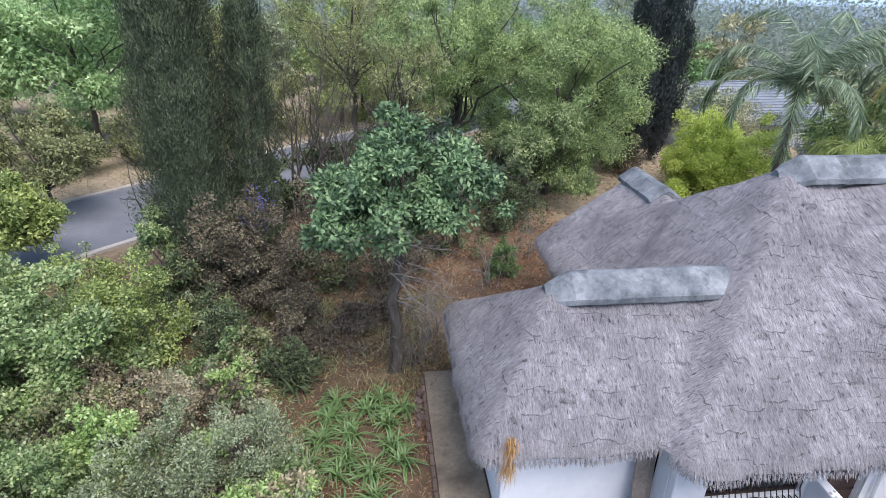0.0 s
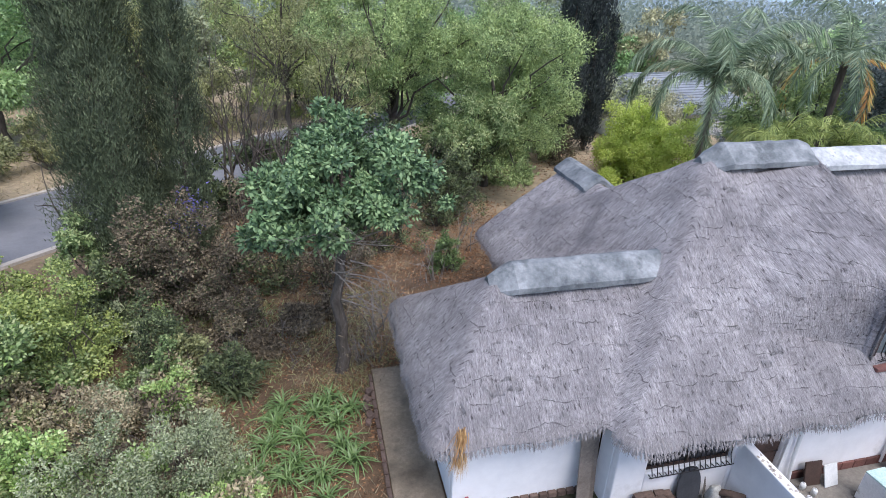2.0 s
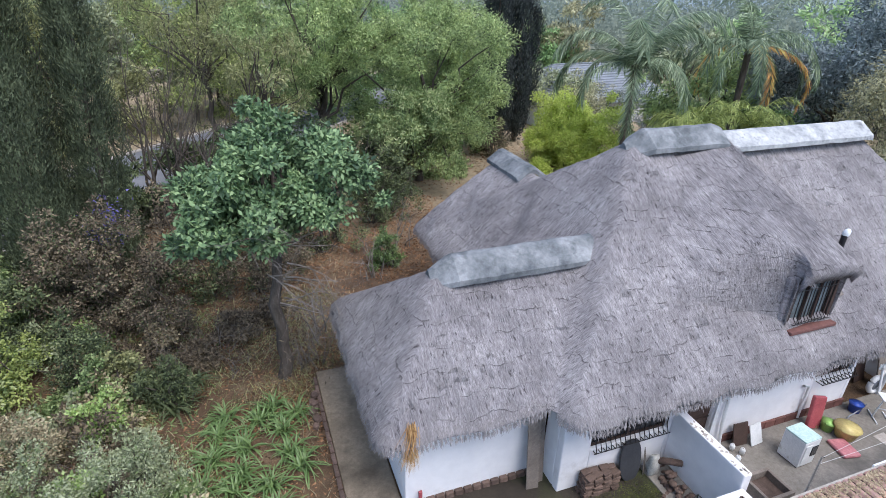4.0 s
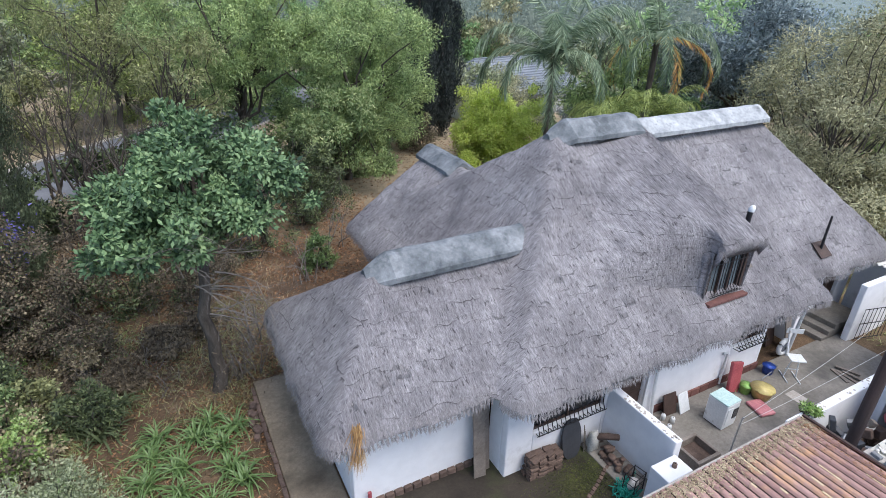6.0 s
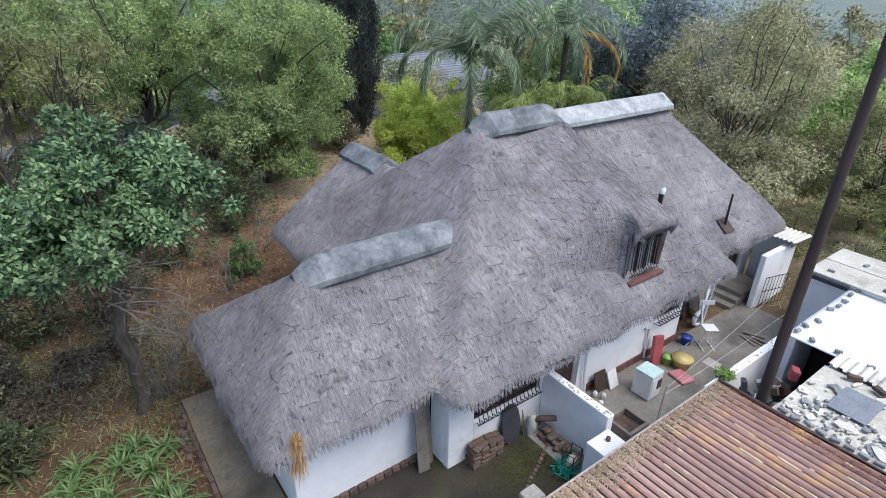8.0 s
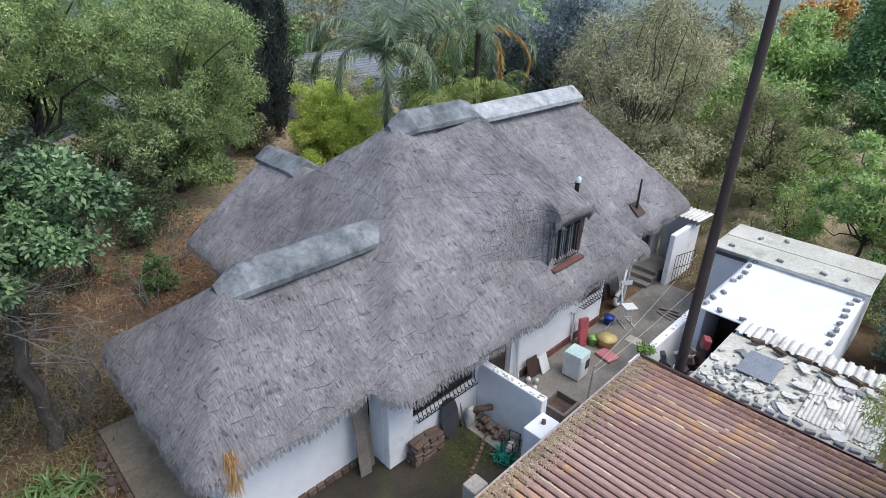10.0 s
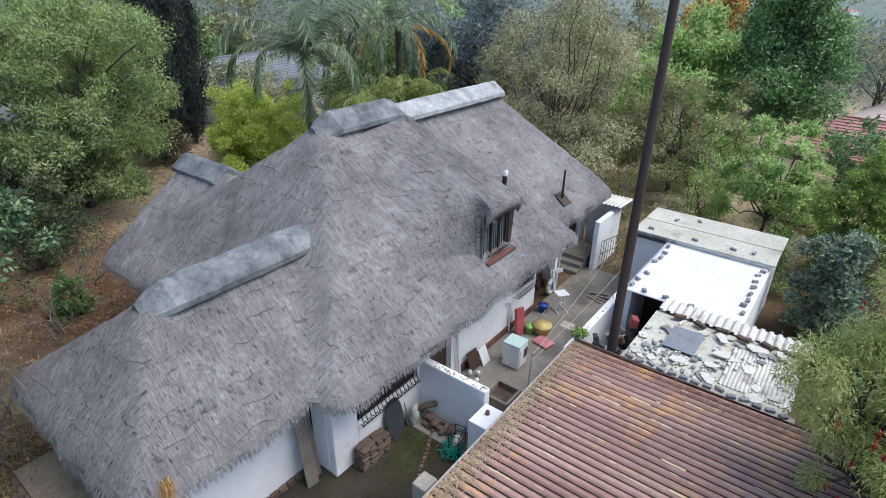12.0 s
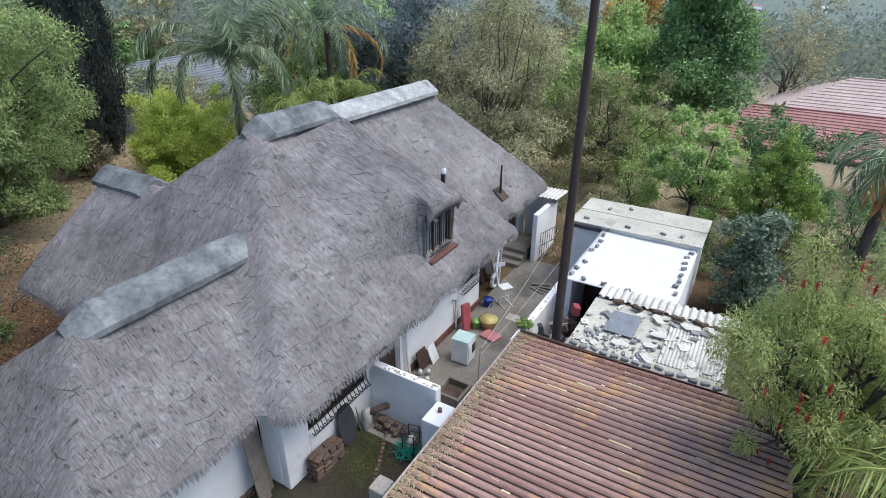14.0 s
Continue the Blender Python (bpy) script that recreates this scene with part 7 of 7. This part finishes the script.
def slab(at, w, d, h, mat, label, turn, seed, category="sheet"):
    """A broken flat piece with an uneven outline."""
    rng = np.random.default_rng(seed)
    k = int(rng.integers(5, 8))
    bm = bmesh.new()
    ring = []
    for z in (0, h):
        rng2 = np.random.default_rng(seed)
        ring.append([bm.verts.new((w / 2 * math.cos(t) * rng2.uniform(0.6, 1.25), d / 2 * math.sin(t) * rng2.uniform(0.6, 1.25), z)) for t in np.linspace(0, 2 * math.pi, k, endpoint=False)])
    bm.faces.new(ring[1])
    bm.faces.new(list(reversed(ring[0])))
    for i in range(k):
        bm.faces.new((ring[0][i], ring[0][(i + 1) % k], ring[1][(i + 1) % k], ring[1][i]))
    ob = part("broken_sheet", bm, mat)
    ob.matrix_basis = pose(*at, rng.normal() * 1.2, rng.normal() * 1.2, turn)
    return tagged(ob, label, category, "broken pieces on the roof")


tagged(boxed("patch_sheet", 12.1, 13.15, 1.65, 2.4, 2.44, 2.455, M_SLATEBLUE, bevel=0.003), "grey-blue flat patch on the old roof", "sheet")
for i, (x, y, w_, d_) in enumerate(((11.75, 1.9, 0.45, 0.3), (12.6, 1.1, 0.5, 0.3), (13.3, 1.3, 0.6, 0.3), (13.35, 0.5, 0.55, 0.35), (11.4, 0.2, 0.4, 0.35), (13.4, -0.1, 0.45, 0.3), (12.0, 1.25, 0.35, 0.25), (11.45, 1.2, 0.5, 0.3))):
    slab((x, y, 2.44 + 0.012 * (i % 3)), w_, d_, 0.02, M_FIBRE, "broken pale sheet on the old roof", rngd.uniform(0, 180), 500 + i)
for i in range(46):
    x, y = (rngd.uniform(11.3, 13.5), rngd.uniform(0.9, 2.95)) if i < 34 else (rngd.uniform(11.3, 13.5), rngd.uniform(-0.4, 0.9))
    slab((x, y, 2.40 + 0.008 * (i % 4)), rngd.uniform(0.14, 0.42), rngd.uniform(0.1, 0.3), 0.025, (M_FIBRE, M_RUBBLE, M_CREAM, M_WEIGHT)[i % 4], "broken piece of sheet on the old roof", rngd.uniform(0, 180), 540 + i)
boxed("low_wall", 11.05, 11.25, -0.6, 3.05, 2.38, 2.44, M_KERB, store, 0.01)
for i in range(150):
    x, y = rngd.uniform(11.3, 13.6), rngd.uniform(-0.2, 2.95)
    if i > 45:
        x, y = rngd.uniform(11.2, 12.3), rngd.uniform(0.9, 2.95)
    s_ = rngd.uniform(0.02, 0.06)
    lumpy("roof_rubble", (x, y, 2.39 + s_ * 0.5), (s_ * 1.3, s_, s_ * 0.6), (M_RUBBLE, M_WEIGHT)[i % 2], 60 + i, "pale lump of rubble on the old roof", "rubble", None, "rubble on the old roof", 1, 0.3)
for i in range(14):
    brick("edge_brick", (11.14 + rngd.uniform(-0.05, 0.05), -0.4 + 0.25 * i, 2.44), M_WEIGHT, None, 90 + rngd.uniform(-35, 35), rngd.uniform(-4, 4), (0.18, 0.1, 0.07), "grey brick along the edge of the old roof", "brick", "bricks along the old roof")
for i in range(6):
    brick("edge_brick", (13.55 + rngd.uniform(-0.05, 0.05), -0.2 + 0.52 * i, 2.44), M_STONE, None, 90 + rngd.uniform(-30, 30), rngd.uniform(-4, 4), (0.3, 0.13, 0.1), "dark brick on the overlapping sheets", "brick", "bricks on the overlap")
for i in range(90):
    x, y = rngd.uniform(3.5, 10.6), rngd.uniform(-1.6, 3.6)
    x = 2.6 + 0.19 * round((x - 2.6) / 0.19) + 0.03 + rngd.uniform(0, 0.05)
    boxed("worn_patch", x, x + rngd.uniform(0.012, 0.05), y, y + rngd.uniform(0.06, 0.5), 2.421, 2.425, M_FLECK, garage, 0.0, "", Matrix.Translation((0, 0, (y - 4.2) * -0.02 + 0.002)))
# debris along the garage eave: dry leaves and flakes
n = 5200
x, y = rngm.uniform(3.2, 10.9, n), 4.16 - np.abs(rngm.normal(size=n)) * 0.24
v, f = blades(rngm, np.stack([x, y, 2.43 + rngm.uniform(-0.01, 0.02, n)], 1), unit(rngm.normal(size=(n, 3)) * np.array([1, 1, 0.2])), 0.05, 0.45, facing=np.array([0.0, 0.0, 1.0]) + rngm.normal(size=(n, 3)) * 0.3)
tagged(mesh_from("roof_litter", v, f, G_["straw"]), "dry leaf litter along the roof edge", "litter", kind="stuff")
n = 900
x, y = 10.85 - np.abs(rngm.normal(size=n)) * 0.25, rngm.uniform(-1.7, 4, n)
v, f = blades(rngm, np.stack([x, y, 2.44 + rngm.uniform(-0.02, 0.03, n) - 0.02 * (y - 4.2) * 0.9], 1), unit(rngm.normal(size=(n, 3)) * np.array([1, 1, 0.2])), 0.05, 0.45, facing=np.array([0.0, 0.0, 1.0]) + rngm.normal(size=(n, 3)) * 0.3)
tagged(mesh_from("roof_litter", v, f, G_["litter"]), "rusty flakes and leaf litter on the roof", "litter", kind="stuff")

# junk in the roofless store
tagged(boxed("store_floor", 11.1, 14.29, 3.03, 4.48, -0.1, 0.03, M_CHAR, bevel=0.01), "dark store floor", "floor", kind="structure")
JUNK = (M_DARKWOOD, M_CHAR, M_STONE, M_SACK, M_WOOD, M_CHAR, M_WEIGHT, M_STONE)
for i in range(58):
    w_, d_, h_ = rngd.uniform(0.1, 0.45), rngd.uniform(0.08, 0.3), rngd.uniform(0.06, 0.3)
    mt = JUNK[i % len(JUNK)]
    b_ = tagged(boxed("scrap_piece", -w_ / 2, w_ / 2, -d_ / 2, d_ / 2, 0, h_, mt, bevel=0.02), "dusty piece of scrap heaped in the roofless store", "scrap", "scrap in the store")
    b_.matrix_world = pose(rngd.uniform(11.6, 14.0), rngd.uniform(3.2, 4.2), 0.03 + 0.26 * (i // 10) + rngd.uniform(0, 0.1), rngd.uniform(-25, 25), rngd.uniform(-25, 25), rngd.uniform(0, 180))
b_ = tagged(boxed("red_can", -0.16, 0.16, -0.1, 0.1, 0, 0.3, M_REDPAINT, bevel=0.03), "red fuel can on the scrap heap", "can")
b_.matrix_world = pose(13.7, 3.6, 1.6, 10, 5, 30)
for i in range(9):
    b_ = tagged(boxed("scrap_board", -0.35, 0.35, -0.06, 0.06, 0, 0.02, (M_WOOD, M_CHAR, M_PAINT_WHITE)[i % 3], bevel=0.004), "broken board heaped beside the shed", "board", "boards beside the shed")
    b_.matrix_world = pose(16.6 + rngd.uniform(-0.6, 0.6), 0.45 + rngd.uniform(-0.25, 0.25), 0.1 + 0.09 * i, rngd.uniform(-30, 30), rngd.uniform(-30, 30), rngd.uniform(0, 180))

# ---------------- neighbouring houses ----------------


def hip_house(name, label, at, turn, w, d, wall_h, rise, overhang, mat, courses, ridge_w, base=0.0):
    """A house with plain walls, windows, and a hipped roof laid in overlapping courses."""
    ob = thing(name, (*at, base), label, "house", turn=turn)
    for a0, a1, b0, b1 in ((-w / 2, w / 2, -d / 2, -d / 2 + 0.2), (-w / 2, w / 2, d / 2 - 0.2, d / 2), (-w / 2, -w / 2 + 0.2, -d / 2 + 0.2, d / 2 - 0.2), (w / 2 - 0.2, w / 2, -d / 2 + 0.2, d / 2 - 0.2)):
        boxed("wall", a0, a1, b0, b1, -3, wall_h, M_WHITE, ob, 0.02)
    for i in range(3):
        x = -w / 2 + w * (i + 0.5) / 3
        win = boxed("window", x - 0.6, x + 0.6, -d / 2 - 0.04, -d / 2 - 0.003, 1.0, 2.0, M_GLASS, ob)
        boxed("frame", x - 0.66, x + 0.66, -d / 2 - 0.05, -d / 2 - 0.041, 0.94, 1.0, M_PAINT_WHITE, win)
    W, D = w / 2 + overhang, d / 2 + overhang
    inx = W - ridge_w / 2
    for i in range(courses):
        t0, t1 = i / courses, (i + 1) / courses
        bm = bmesh.new()
        z0, z1 = wall_h + rise * t0 + 0.07, wall_h + rise * t1 + 0.02
        lo = [bm.verts.new((sx * (W - inx * t0), sy * D * (1 - t0), z0)) for sx, sy in ((-1, -1), (1, -1), (1, 1), (-1, 1))]
        hi = [bm.verts.new((sx * (W - inx * t1), sy * max(D * (1 - t1), 0.04), z1)) for sx, sy in ((-1, -1), (1, -1), (1, 1), (-1, 1))]
        un = [bm.verts.new((v.co.x, v.co.y, v.co.z - 0.08)) for v in lo]
        for k in range(4):
            bm.faces.new((lo[k], lo[(k + 1) % 4], hi[(k + 1) % 4], hi[k]))
            bm.faces.new((un[k], un[(k + 1) % 4], lo[(k + 1) % 4], lo[k]))
        part("roof_course", bm, mat, ob)
    boxed("ridge", -ridge_w / 2, ridge_w / 2, -0.12, 0.12, wall_h + rise, wall_h + rise + 0.1, mat, ob, 0.03)
    return ob


hip_house("slate_house", "neighbouring white house with a grey slate roof", (29.2, 43.0), 8, 13, 8, 2.4, 2.6, 0.5, M_SLATE, 16, 7.5, -0.5)
hip_house("red_house", "neighbouring house with a red ribbed roof", (46.0, -4.2), 86, 13, 8, 0.6, 2.0, 0.6, M_REDROOF, 14, 11.0, -0.3)
hip_house("red_house", "neighbouring house with a pale pink roof", (54.0, -6.4), 86, 13, 9, 1.6, 2.6, 0.6, M_PINKROOF, 14, 3.0, -0.6)
# houses strewn over the far hills
rngh = np.random.default_rng(77)
for i in range(26):
    az, d = radians(rngh.uniform(82, 104)), rngh.uniform(500, 1300)
    x, y = d * math.sin(az), d * math.cos(az)
    z = float(terrain(np.array(x), np.array(y)))
    h_ = thing("far_house", (x, y, z), "tiny pale house on the hazy hillside", "house", "houses on the far hills", turn=float(rngh.uniform(0, 180)))
    s_ = 7 + d * 0.006
    boxed("wall", -s_, s_, -s_ * 0.6, s_ * 0.6, -4, 9, M_WHITE, h_)
    bm = bmesh.new()
    vs = [bm.verts.new(c) for c in ((-s_, -s_ * 0.7, 9), (s_, -s_ * 0.7, 9), (s_, s_ * 0.7, 9), (-s_, s_ * 0.7, 9), (-s_ * 0.5, 0, 13), (s_ * 0.5, 0, 13))]
    for q_ in ((0, 1, 5, 4), (1, 2, 5), (2, 3, 4, 5), (3, 0, 4)):
        bm.faces.new([vs[k] for k in q_])
    part("roof", bm, (M_PINKROOF, M_FIBRE, M_REDROOF)[i % 3], h_)
